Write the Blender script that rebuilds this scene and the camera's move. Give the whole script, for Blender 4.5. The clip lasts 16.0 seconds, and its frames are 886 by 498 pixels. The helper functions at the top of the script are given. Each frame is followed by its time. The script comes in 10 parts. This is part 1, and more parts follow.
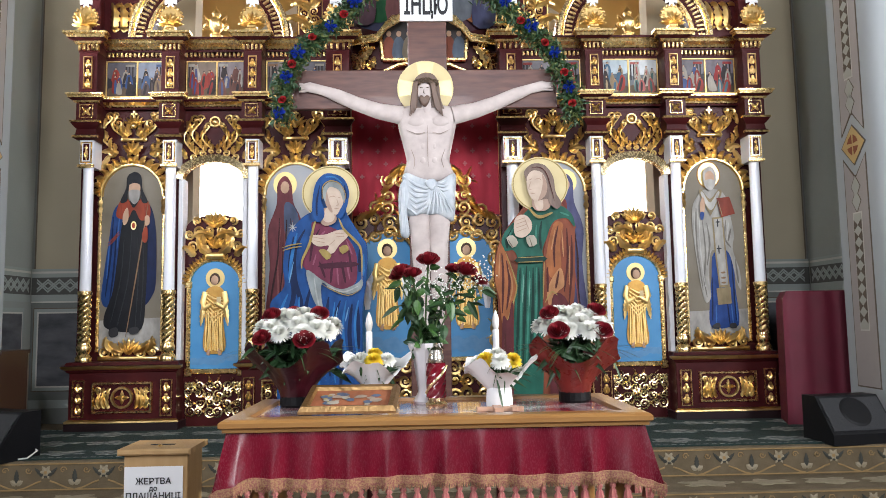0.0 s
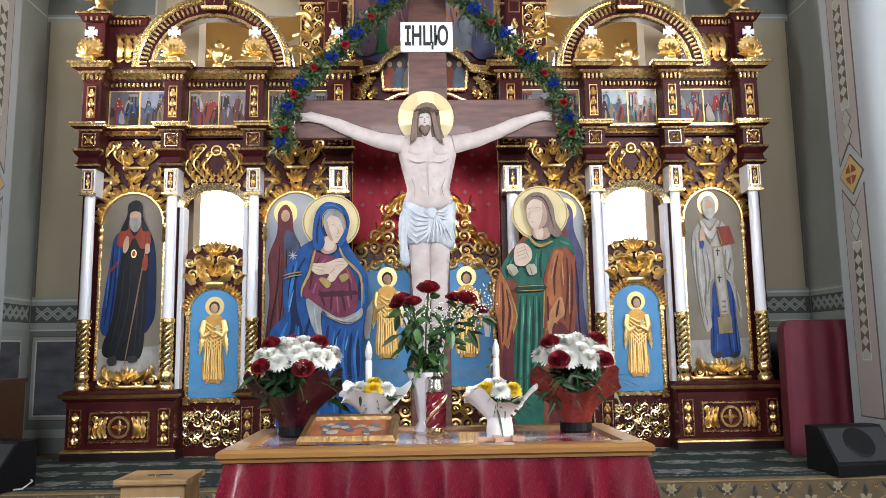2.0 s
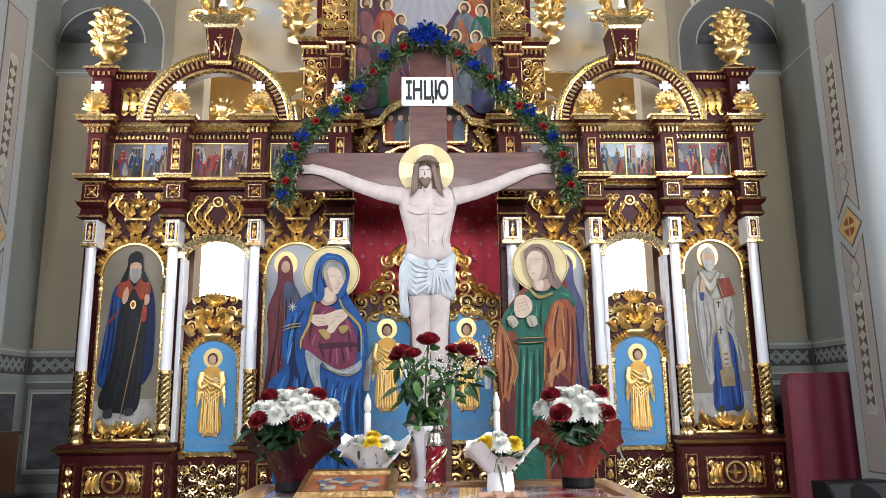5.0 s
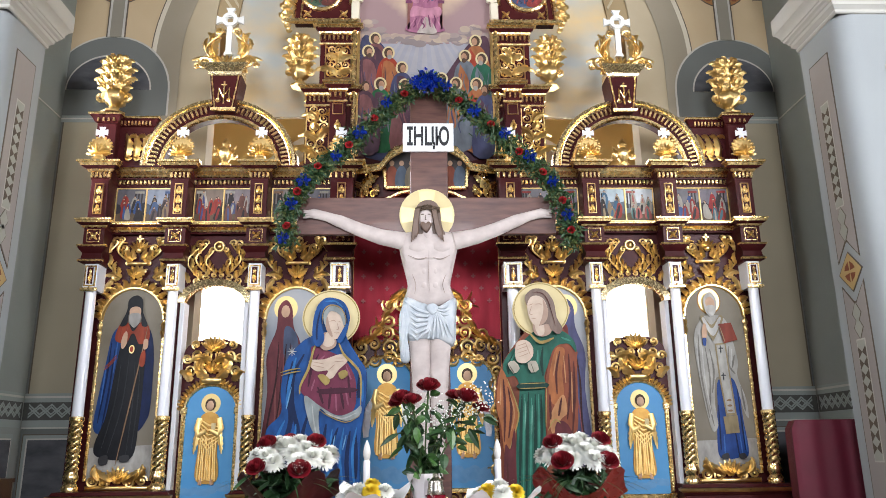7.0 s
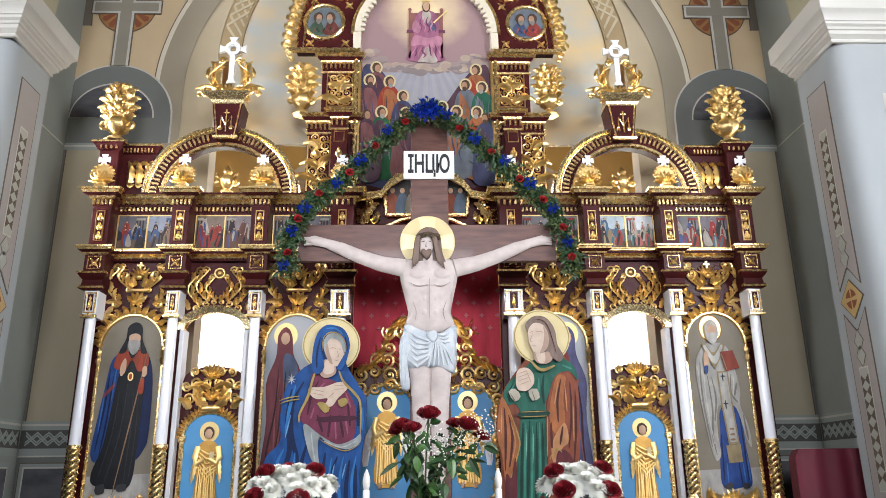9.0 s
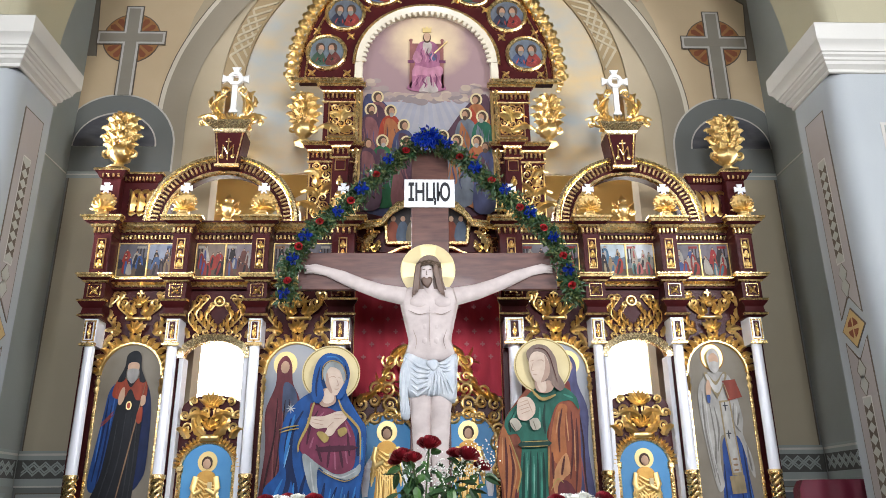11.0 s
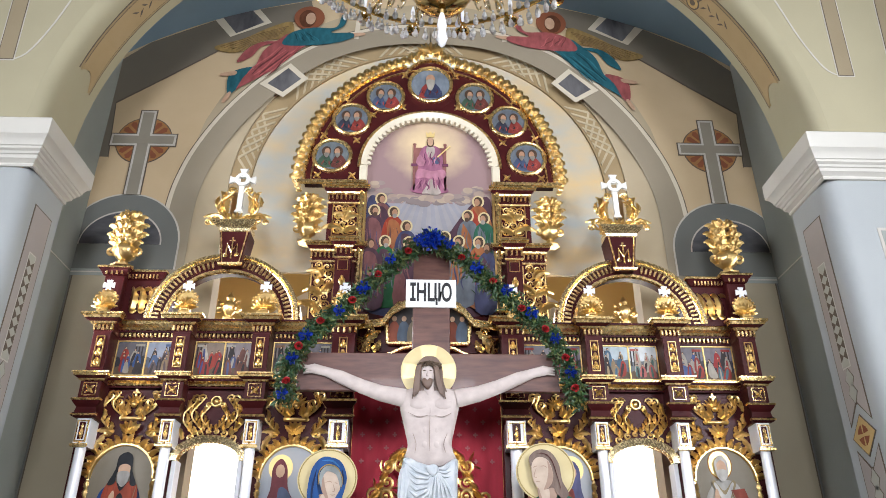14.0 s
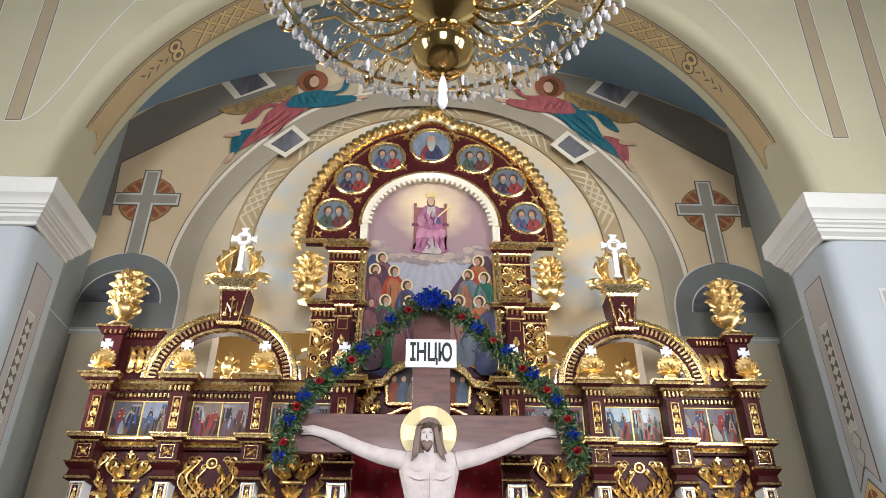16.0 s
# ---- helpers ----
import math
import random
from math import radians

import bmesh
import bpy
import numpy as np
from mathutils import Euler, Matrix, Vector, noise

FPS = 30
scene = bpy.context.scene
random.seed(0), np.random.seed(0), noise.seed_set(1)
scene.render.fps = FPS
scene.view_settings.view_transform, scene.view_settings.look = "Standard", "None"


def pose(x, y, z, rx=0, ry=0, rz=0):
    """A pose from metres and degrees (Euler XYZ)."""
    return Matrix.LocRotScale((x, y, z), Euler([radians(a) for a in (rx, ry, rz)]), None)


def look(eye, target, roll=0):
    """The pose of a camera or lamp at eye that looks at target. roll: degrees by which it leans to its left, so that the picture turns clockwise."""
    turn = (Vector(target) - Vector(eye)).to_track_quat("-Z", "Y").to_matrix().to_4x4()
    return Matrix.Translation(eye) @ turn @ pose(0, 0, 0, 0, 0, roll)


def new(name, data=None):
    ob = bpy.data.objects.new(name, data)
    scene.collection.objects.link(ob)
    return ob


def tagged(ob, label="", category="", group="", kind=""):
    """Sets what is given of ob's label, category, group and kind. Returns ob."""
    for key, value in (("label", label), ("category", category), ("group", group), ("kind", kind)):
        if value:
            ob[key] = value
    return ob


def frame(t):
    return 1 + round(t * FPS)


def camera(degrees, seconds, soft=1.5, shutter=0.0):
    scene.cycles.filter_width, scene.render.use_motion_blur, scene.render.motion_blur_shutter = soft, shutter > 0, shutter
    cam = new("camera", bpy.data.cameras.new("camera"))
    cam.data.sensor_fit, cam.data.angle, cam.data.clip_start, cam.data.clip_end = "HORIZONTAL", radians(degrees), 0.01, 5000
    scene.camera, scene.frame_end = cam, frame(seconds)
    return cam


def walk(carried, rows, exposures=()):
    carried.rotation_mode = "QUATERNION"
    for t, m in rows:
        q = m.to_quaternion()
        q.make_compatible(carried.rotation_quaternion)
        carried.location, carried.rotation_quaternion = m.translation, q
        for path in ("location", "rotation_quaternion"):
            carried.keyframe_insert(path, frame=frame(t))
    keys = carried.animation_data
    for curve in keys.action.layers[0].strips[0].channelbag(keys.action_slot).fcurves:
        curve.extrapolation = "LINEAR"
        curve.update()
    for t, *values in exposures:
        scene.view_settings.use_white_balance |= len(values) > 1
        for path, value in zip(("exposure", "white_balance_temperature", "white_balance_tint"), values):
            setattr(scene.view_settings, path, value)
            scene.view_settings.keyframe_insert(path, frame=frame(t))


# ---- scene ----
# All heights below are taken from the camera's eye, which stands E above the nave floor.
E = 1.55
cam = camera(61.34, 16.0, soft=0.7)
EYE_X = -0.066
# seconds, yaw, pitch, roll in degrees: the camera stands still and tilts upward
ROWS = [
    (0, -1.782, 5.397, 0.908),
    (0.5, -1.792, 5.961, 0.873),
    (1, -1.781, 6.495, 0.841),
    (1.5, -1.795, 7.028, 0.799),
    (2, -1.807, 7.583, 0.844),
    (2.5, -1.806, 8.138, 0.813),
    (3, -1.807, 8.690, 0.798),
    (3.5, -1.824, 9.272, 0.790),
    (4, -1.833, 9.906, 0.783),
    (6.5, -1.864, 14.200, 0.703),
    (7, -1.856, 14.939, 0.682),
    (7.5, -1.855, 15.488, 0.703),
    (8, -1.852, 16.045, 0.662),
    (8.5, -1.845, 16.547, 0.629),
    (9, -1.839, 17.012, 0.624),
    (11.5, -1.803, 19.691, 0.536),
    (12, -1.788, 20.349, 0.449),
    (12.5, -1.780, 21.793, 0.345),
    (13, -1.765, 23.633, 0.157),
    (13.5, -1.757, 25.337, 0.040),
    (14, -1.743, 26.852, 0.021),
    (14.5, -1.748, 28.167, -0.008),
    (15, -1.720, 29.347, -0.049),
    (15.5, -1.716, 30.438, -0.106),
    (16, -1.706, 31.392, -0.126),
]
walk(cam, [(t, Matrix.Translation((EYE_X, 0, E)) @ pose(0, 0, 0, 0, 0, yaw) @ pose(0, 0, 0, 90 + pitch, 0, 0) @ pose(0, 0, 0, 0, 0, -roll)) for t, yaw, pitch, roll in ROWS])

# ---- world and light ----
world = bpy.data.worlds.new("sky")
scene.world = world
world.use_nodes = True
sky = world.node_tree.nodes.new("ShaderNodeTexSky")
sky.sky_type, sky.sun_disc = "NISHITA", False
sky.sun_elevation, sky.sun_rotation = radians(38), radians(110)
world.node_tree.nodes["Background"].inputs["Strength"].default_value = 0.12
world.node_tree.links.new(sky.outputs["Color"], world.node_tree.nodes["Background"].inputs["Color"])
sun_data = bpy.data.lights.new("sun", "SUN")
sun_data.energy, sun_data.angle, sun_data.color = 2.6, radians(0.5), (1.0, 0.94, 0.85)
sun = new("sun", sun_data)
sun.matrix_world = look((20, -9, 13), (0, 0, 0))


def area_light(name, eye, target, w, h, watts, spread=180, color=(0.90, 0.925, 1.0)):
    data = bpy.data.lights.new(name, "AREA")
    data.shape, data.size, data.size_y, data.energy, data.color = "RECTANGLE", w, h, watts, color
    data.spread = radians(spread)
    ob = new(name, data)
    ob.matrix_world = look((eye[0], eye[1], eye[2] + E), (target[0], target[1], target[2] + E))
    return ob


area_light("window_light_south", (6.25, 0.2, 3.2), (0, 7.0, 3.3), 1.6, 3.2, 212, 110)
area_light("window_light_south_b", (6.25, -2.8, 3.2), (0, 6.5, 3.3), 1.6, 3.2, 180, 110)
area_light("window_light_north", (-6.25, 0.2, 3.2), (0, 7.0, 3.3), 1.6, 3.2, 178, 110)
area_light("window_light_west", (0, -5.7, 4.0), (0, 7.0, 3.6), 2.6, 3.2, 250, 90)
area_light("apse_light", (0, 10.6, 3.6), (0, 7.5, 2.5), 3.0, 1.6, 240)
# fill lamps added in the bay, whose side walls have no windows
area_light("chancel_fill_south", (3.75, 6.6, 3.0), (0, 6.6, 3.2), 0.5, 1.6, 8, 90)
area_light("chancel_fill_north", (-3.75, 6.6, 3.0), (0, 6.6, 3.0), 0.5, 1.6, 45, 90)
scene.view_settings.exposure = -0.08

# ---- materials ----
def mat(name, color, rough=0.5, metal=0.0, color2=None, scale=6.0, stretch=(1, 1, 1), bump=0.15, bump_scale=60.0, spread=0.5, coat=0.0, emit=0.0, rvar=0.15, spec=0.5):
    """Two scales of noise: patches between two colours, and a fine grain in relief and gloss."""
    m = bpy.data.materials.new(name)
    m.use_nodes = True
    n, l = m.node_tree.nodes, m.node_tree.links
    b = n["Principled BSDF"]
    co = n.new("ShaderNodeTexCoord")
    mp = n.new("ShaderNodeMapping")
    mp.inputs["Scale"].default_value = stretch
    l.new(co.outputs["Object"], mp.inputs["Vector"])
    big = n.new("ShaderNodeTexNoise")
    big.inputs["Scale"].default_value, big.inputs["Detail"].default_value = scale, 5
    l.new(mp.outputs["Vector"], big.inputs["Vector"])
    ramp = n.new("ShaderNodeMapRange")
    ramp.inputs["From Min"].default_value, ramp.inputs["From Max"].default_value = 0.5 - spread / 2, 0.5 + spread / 2
    l.new(big.outputs["Fac"], ramp.inputs["Value"])
    mix = n.new("ShaderNodeMix")
    mix.data_type = "RGBA"
    c2 = color2 or tuple(c * 0.72 for c in color)
    mix.inputs["A"].default_value, mix.inputs["B"].default_value = (*color, 1), (*c2, 1)
    l.new(ramp.outputs["Result"], mix.inputs["Factor"])
    l.new(mix.outputs["Result"], b.inputs["Base Color"])
    fine = n.new("ShaderNodeTexNoise")
    fine.inputs["Scale"].default_value, fine.inputs["Detail"].default_value = bump_scale, 3
    l.new(mp.outputs["Vector"], fine.inputs["Vector"])
    rr = n.new("ShaderNodeMapRange")
    rr.inputs["To Min"].default_value, rr.inputs["To Max"].default_value = max(0.03, rough - rvar), min(1, rough + rvar)
    l.new(fine.outputs["Fac"], rr.inputs["Value"])
    l.new(rr.outputs["Result"], b.inputs["Roughness"])
    bp = n.new("ShaderNodeBump")
    bp.inputs["Strength"].default_value, bp.inputs["Distance"].default_value = bump, 0.01
    l.new(fine.outputs["Fac"], bp.inputs["Height"])
    l.new(bp.outputs["Normal"], b.inputs["Normal"])
    b.inputs["Metallic"].default_value = metal
    b.inputs["Coat Weight"].default_value = coat
    b.inputs["Specular IOR Level"].default_value = spec
    if emit:
        b.inputs["Emission Color"].default_value, b.inputs["Emission Strength"].default_value = (*color, 1), emit
    return m


CAPITAL_WHITE = mat("white capital plaster", (0.545, 0.530, 0.480), 0.7, 0.0, (0.49, 0.475, 0.43), 2, bump=0.08)
GOLD = mat("gilding", (0.90, 0.66, 0.30), 0.33, 1.0, (0.66, 0.43, 0.15), 9, bump=0.25, bump_scale=45, rvar=0.12)
GOLD_BRIGHT = mat("bright gilding", (0.93, 0.70, 0.34), 0.27, 1.0, (0.80, 0.55, 0.22), 12, bump=0.12, bump_scale=30, rvar=0.08)
GOLD_PALE = mat("pale gilding", (0.93, 0.78, 0.48), 0.26, 1.0, (0.86, 0.66, 0.34), 12, bump=0.12)
WINE = mat("wine red lacquer", (0.062, 0.009, 0.009), 0.38, 0.0, (0.036, 0.005, 0.006), 5, bump=0.05, spec=0.18)
WINE_DARK = mat("dark plinth lacquer", (0.016, 0.007, 0.008), 0.35, 0.0, None, 5, bump=0.05)
PEARL = mat("white column paint", (0.82, 0.83, 0.86), 0.22, 0.0, (0.76, 0.77, 0.82), 5, bump=0.03, coat=0.4)
WHITE = mat("white paint", (0.765, 0.756, 0.720), 0.40, 0.0, (0.702, 0.693, 0.657), 4, bump=0.05)
CREAM = mat("cream plaster", (0.56, 0.43, 0.265), 0.80, 0.0, (0.49, 0.37, 0.22), 1.6, bump=0.12, bump_scale=90)
CREAM_PALE = mat("pale cream plaster", (0.50, 0.49, 0.46), 0.80, 0.0, (0.45, 0.44, 0.41), 1.6, bump=0.12, bump_scale=90)
WALL_CREAM = mat("straw coloured plaster", (0.39, 0.355, 0.235), 0.80, 0.0, (0.34, 0.31, 0.205), 0.9, bump=0.12, bump_scale=90)
TAUPE = mat("taupe plaster", (0.175, 0.152, 0.115), 0.80, 0.0, (0.150, 0.130, 0.098), 1.3, bump=0.12, bump_scale=90)
GREYGREEN = mat("grey green plaster", (0.107, 0.121, 0.114), 0.80, 0.0, (0.092, 0.107, 0.100), 1.5, bump=0.12, bump_scale=90)
SIDE_GREEN = mat("soft grey green plaster", (0.275, 0.29, 0.26), 0.80, 0.0, (0.24, 0.255, 0.228), 1.5, bump=0.12, bump_scale=90)
NICHE_GREEN = mat("grey green niche paint", (0.155, 0.162, 0.148), 0.80, 0.0, (0.135, 0.142, 0.130), 1.5, bump=0.12, bump_scale=90)
STRAW = mat("straw beige plaster", (0.37, 0.32, 0.225), 0.80, 0.0, (0.32, 0.275, 0.19), 1.1, bump=0.12, bump_scale=90)
SAGE = mat("sage plaster", (0.289, 0.316, 0.289), 0.80, 0.0, (0.255, 0.282, 0.261), 1.5, bump=0.12, bump_scale=90)
PALEBLUE = mat("pale blue grey plaster", (0.350, 0.373, 0.373), 0.75, 0.0, (0.315, 0.338, 0.344), 1.2, bump=0.10, bump_scale=90)
GREY = mat("warm grey plaster", (0.44, 0.365, 0.245), 0.80, 0.0, (0.38, 0.31, 0.20), 1.5, bump=0.12, bump_scale=90)
VAULT_BLUE = mat("blue vault paint", (0.20, 0.28, 0.33), 0.80, 0.0, (0.16, 0.23, 0.28), 1.0, bump=0.08, bump_scale=90)
MARBLE = mat("dark painted marble", (0.040, 0.042, 0.047), 0.60, 0.0, (0.105, 0.105, 0.115), 3.5, (1, 1, 2.5), bump=0.05, spread=0.35)
OCHRE = mat("ochre wall paint", (0.52, 0.36, 0.15), 0.75, 0.0, (0.44, 0.30, 0.12), 3, bump=0.1)
RUST = mat("rust red wall paint", (0.24, 0.075, 0.03), 0.75, 0.0, (0.18, 0.055, 0.022), 5, bump=0.1)
BROWN_LINE = mat("brown line paint", (0.13, 0.10, 0.07), 0.75, 0.0, None, 5, bump=0.05)
GREY_DARK = mat("dark grey wall paint", (0.085, 0.085, 0.075), 0.8, 0.0, None, 3, bump=0.1)
FLOOR_TILE = mat("nave floor stone", (0.26, 0.215, 0.17), 0.35, 0.0, (0.20, 0.165, 0.13), 2, bump=0.05)
GREEN_CARPET = mat("dark green carpet", (0.012, 0.035, 0.028), 0.95, 0.0, (0.006, 0.018, 0.016), 9, bump=0.5, bump_scale=300)
CARPET_PALE = mat("grey carpet motif", (0.22, 0.23, 0.21), 0.95, 0.0, (0.06, 0.075, 0.07), 25, bump=0.5, bump_scale=300, spread=0.25)
STEP_CARPET = mat("beige step carpet", (0.160, 0.120, 0.068), 0.95, 0.0, (0.096, 0.070, 0.036), 7, bump=0.5, bump_scale=260)
STEP_PALE = mat("pale step carpet motif", (0.34, 0.29, 0.20), 0.95, 0.0, (0.22, 0.18, 0.11), 20, bump=0.5, bump_scale=260)
VELVET = mat("crimson velvet", (0.125, 0.006, 0.022), 0.65, 0.0, (0.090, 0.004, 0.015), 5, bump=0.3, bump_scale=220)
SATIN = mat("crimson satin", (0.165, 0.005, 0.019), 0.26, 0.0, (0.085, 0.002, 0.010), 4, (3, 3, 0.6), bump=0.06, bump_scale=120, coat=0.15)
OAK = mat("honey oak veneer", (0.331, 0.173, 0.054), 0.35, 0.0, (0.259, 0.122, 0.036), 5, (1, 8, 8), bump=0.1, bump_scale=70, coat=0.3)
OAK_PALE = mat("pale oak board", (0.50, 0.32, 0.15), 0.5, 0.0, (0.42, 0.26, 0.11), 4, (6, 6, 0.8), bump=0.1)
CROSS_WOOD = mat("dark varnished cross wood", (0.070, 0.030, 0.026), 0.36, 0.0, (0.135, 0.062, 0.046), 4, (1.0, 3, 6), bump=0.1, coat=0.08, spread=0.35, spec=0.35)
BLACK = mat("black plastic", (0.007, 0.007, 0.008), 0.45, 0.0, None, 6, bump=0.15, bump_scale=200, spec=0.2)
PAPER = mat("white paper", (0.82, 0.82, 0.82), 0.7, 0.0, (0.78, 0.78, 0.79), 3, bump=0.05)
INK = mat("black ink", (0.015, 0.015, 0.018), 0.6, 0.0, None, 6, bump=0.0)


# ---- mesh helpers ----
ORIGIN = {}


def thing(name, x, y, z, label, category, group="", kind=""):
    """An Empty at the base of a thing; z is taken from the eye."""
    ob = new(name)
    ob.empty_display_size = 0.1
    ob.location = (x, y, z + E)
    ORIGIN[ob] = Vector((x, y, z))
    return tagged(ob, label, category, group, kind)


def to_mesh(name, bm, mats, smooth):
    bmesh.ops.recalc_face_normals(bm, faces=bm.faces)
    me = bpy.data.meshes.new(name)
    bm.to_mesh(me)
    bm.free()
    for m in (mats if isinstance(mats, (list, tuple)) else [mats]):
        me.materials.append(m)
    if smooth:
        me.polygons.foreach_set("use_smooth", [True] * len(me.polygons))
        me.set_sharp_from_angle(angle=radians(smooth if smooth > 1 else 40))
    return me


def part(name, bm, mats, parent, label="", smooth=0):
    o = ORIGIN[parent]
    bmesh.ops.translate(bm, verts=bm.verts, vec=-o)
    ob = new(name, to_mesh(name, bm, mats, smooth))
    ob.parent = parent
    ORIGIN[ob] = o
    return tagged(ob, label)


def single(name, bm, mats, label, category, group="", kind="", smooth=0):
    """A thing of one mesh, with its origin at the middle of its foot."""
    c = [v.co for v in bm.verts]
    o = Vector(((min(v.x for v in c) + max(v.x for v in c)) / 2, (min(v.y for v in c) + max(v.y for v in c)) / 2, min(v.z for v in c)))
    bmesh.ops.translate(bm, verts=bm.verts, vec=-o)
    ob = new(name, to_mesh(name, bm, mats, smooth))
    ob.location = o + Vector((0, 0, E))
    ORIGIN[ob] = o
    return tagged(ob, label, category, group, kind)


def faces(bm, vs, fs, mi=0):
    v = [bm.verts.new(p) for p in vs]
    for f in fs:
        try:
            bm.faces.new([v[i] for i in f]).material_index = mi
        except ValueError:
            pass
    return v


def box(bm, x0, x1, y0, y1, z0, z1, mi=0, bev=0.0):
    """A block; its front (low y) edges are chamfered by bev."""
    b = bev
    vs = [(x0 + b, y0, z0 + b), (x1 - b, y0, z0 + b), (x1 - b, y0, z1 - b), (x0 + b, y0, z1 - b),
          (x0, y0 + b, z0), (x1, y0 + b, z0), (x1, y0 + b, z1), (x0, y0 + b, z1),
          (x0, y1, z0), (x1, y1, z0), (x1, y1, z1), (x0, y1, z1)]
    if b:
        fs = [(0, 1, 2, 3), (0, 4, 5, 1), (1, 5, 6, 2), (2, 6, 7, 3), (3, 7, 4, 0), (4, 8, 9, 5), (5, 9, 10, 6), (6, 10, 11, 7), (7, 11, 8, 4), (8, 11, 10, 9)]
        return faces(bm, vs, fs, mi)
    return faces(bm, vs[4:], [(0, 1, 2, 3), (0, 4, 5, 1), (1, 5, 6, 2), (2, 6, 7, 3), (3, 7, 4, 0), (4, 7, 6, 5)], mi)


def moulding(bm, pts, x0, x1, yb, mi=0, ret=True, seg=None):
    """A moulding with the profile pts (projection, z) in front of the plane yb, along x, mitred round its two ends where ret."""
    n = len(pts)
    rows = []
    for p, z in pts:
        e = p if ret else 0
        rows.append([(x0 - e, yb, z), (x0 - e, yb - p, z), (x1 + e, yb - p, z), (x1 + e, yb, z)])
    vs = [q for r in rows for q in r]
    v = [bm.verts.new(q) for q in vs]
    for i in range(n - 1):
        for j in range(3):
            f = bm.faces.new([v[4 * i + j], v[4 * i + j + 1], v[4 * i + j + 5], v[4 * i + j + 4]])
            f.material_index = seg[i] if seg else mi
    bm.faces.new(v[0:4]).material_index = mi
    bm.faces.new(v[-1:-5:-1]).material_index = mi
    return v


def arc_sweep(bm, cx, cz, rx, rz, a0, a1, prof, n=32, mi=0, closed=True):
    """Sweeps the profile (outward, y) along an elliptic arc of the facade, from a0 to a1 degrees."""
    k = len(prof)
    full = abs(a1 - a0) > 359.9
    vs = []
    m = n if full else n + 1
    for i in range(m):
        a = radians(a0 + (a1 - a0) * i / n)
        for d, y in prof:
            vs.append((cx + (rx + d) * math.cos(a), y, cz + (rz + d) * math.sin(a)))
    fs = []
    for i in range(n):
        j = (i + 1) % m
        for q in range(k if closed else k - 1):
            w = (q + 1) % k
            fs.append((i * k + q, j * k + q, j * k + w, i * k + w))
    if closed and not full:
        fs += [tuple(range(k)), tuple(n * k + q for q in reversed(range(k)))]
    return faces(bm, vs, fs, mi)


def lathe(bm, cx, cy, prof, n=14, mi=0, twist=0.0, flute=0.0, nf=6):
    vs = []
    for i, (r, z) in enumerate(prof):
        for j in range(n):
            a = 2 * math.pi * j / n + twist * z
            q = r * (1 + flute * math.cos(nf * (2 * math.pi * j / n)))
            vs.append((cx + q * math.cos(a), cy + q * math.sin(a), z))
    k = len(prof)
    fs = [(i * n + j, i * n + (j + 1) % n, (i + 1) * n + (j + 1) % n, (i + 1) * n + j) for i in range(k - 1) for j in range(n)]
    fs += [tuple(range(n))[::-1], tuple((k - 1) * n + j for j in range(n))]
    return faces(bm, vs, fs, mi)


def poly(bm, pts, y, d=0.01, mi=0):
    """A flat plate with the outline pts (x, z), its front at y, d thick."""
    n = len(pts)
    vs = [(x, y, z) for x, z in pts] + [(x, y + d, z) for x, z in pts]
    fs = [tuple(range(n)), tuple(range(2 * n - 1, n - 1, -1))] + [(i, (i + 1) % n, n + (i + 1) % n, n + i) for i in range(n)]
    return faces(bm, vs, fs, mi)


def smooth_line(pts, n=5, closed=True):
    out, k = [], len(pts)
    for i in range(k if closed else k - 1):
        p = [np.array(pts[(i + j) % k if closed else min(max(i + j, 0), k - 1)], float) for j in (-1, 0, 1, 2)]
        for s in range(n):
            t = s / n
            out.append(tuple(0.5 * (2 * p[1] + (p[2] - p[0]) * t + (2 * p[0] - 5 * p[1] + 4 * p[2] - p[3]) * t * t + (3 * p[1] - p[0] - 3 * p[2] + p[3]) * t ** 3)))
    if not closed:
        out.append(tuple(map(float, pts[-1])))
    return out


def blob(bm, pts, y, d=0.01, mi=0, n=5):
    return poly(bm, smooth_line(pts, n), y, d, mi)


def disc(bm, cx, cz, rx, rz, y, d=0.01, mi=0, n=28, a0=0.0, a1=360.0):
    full = a1 - a0 > 359
    return poly(bm, [(cx + rx * math.cos(radians(a0 + (a1 - a0) * i / n)), cz + rz * math.sin(radians(a0 + (a1 - a0) * i / n))) for i in range(n if full else n + 1)], y, d, mi)


def tube(bm, pts, radii, n=6, mi=0, flat=1.0):
    """A tapering round bar through 3D points."""
    P = [Vector(p) for p in pts]
    k = len(P)
    vs = []
    up = Vector((0, 1, 0))
    for i, p in enumerate(P):
        t = (P[min(i + 1, k - 1)] - P[max(i - 1, 0)]).normalized()
        ref = up if abs(t.dot(up)) < 0.9 else Vector((1, 0, 0))
        a = t.cross(ref).normalized()
        b = a.cross(t).normalized()
        r = radii[i] if isinstance(radii, (list, tuple)) else radii
        for j in range(n):
            q = 2 * math.pi * j / n
            vs.append(p + a * (r * math.cos(q)) + b * (r * flat * math.sin(q)))
    fs = [(i * n + j, i * n + (j + 1) % n, (i + 1) * n + (j + 1) % n, (i + 1) * n + j) for i in range(k - 1) for j in range(n)]
    fs += [tuple(range(n))[::-1], tuple((k - 1) * n + j for j in range(n))]
    return faces(bm, vs, fs, mi)


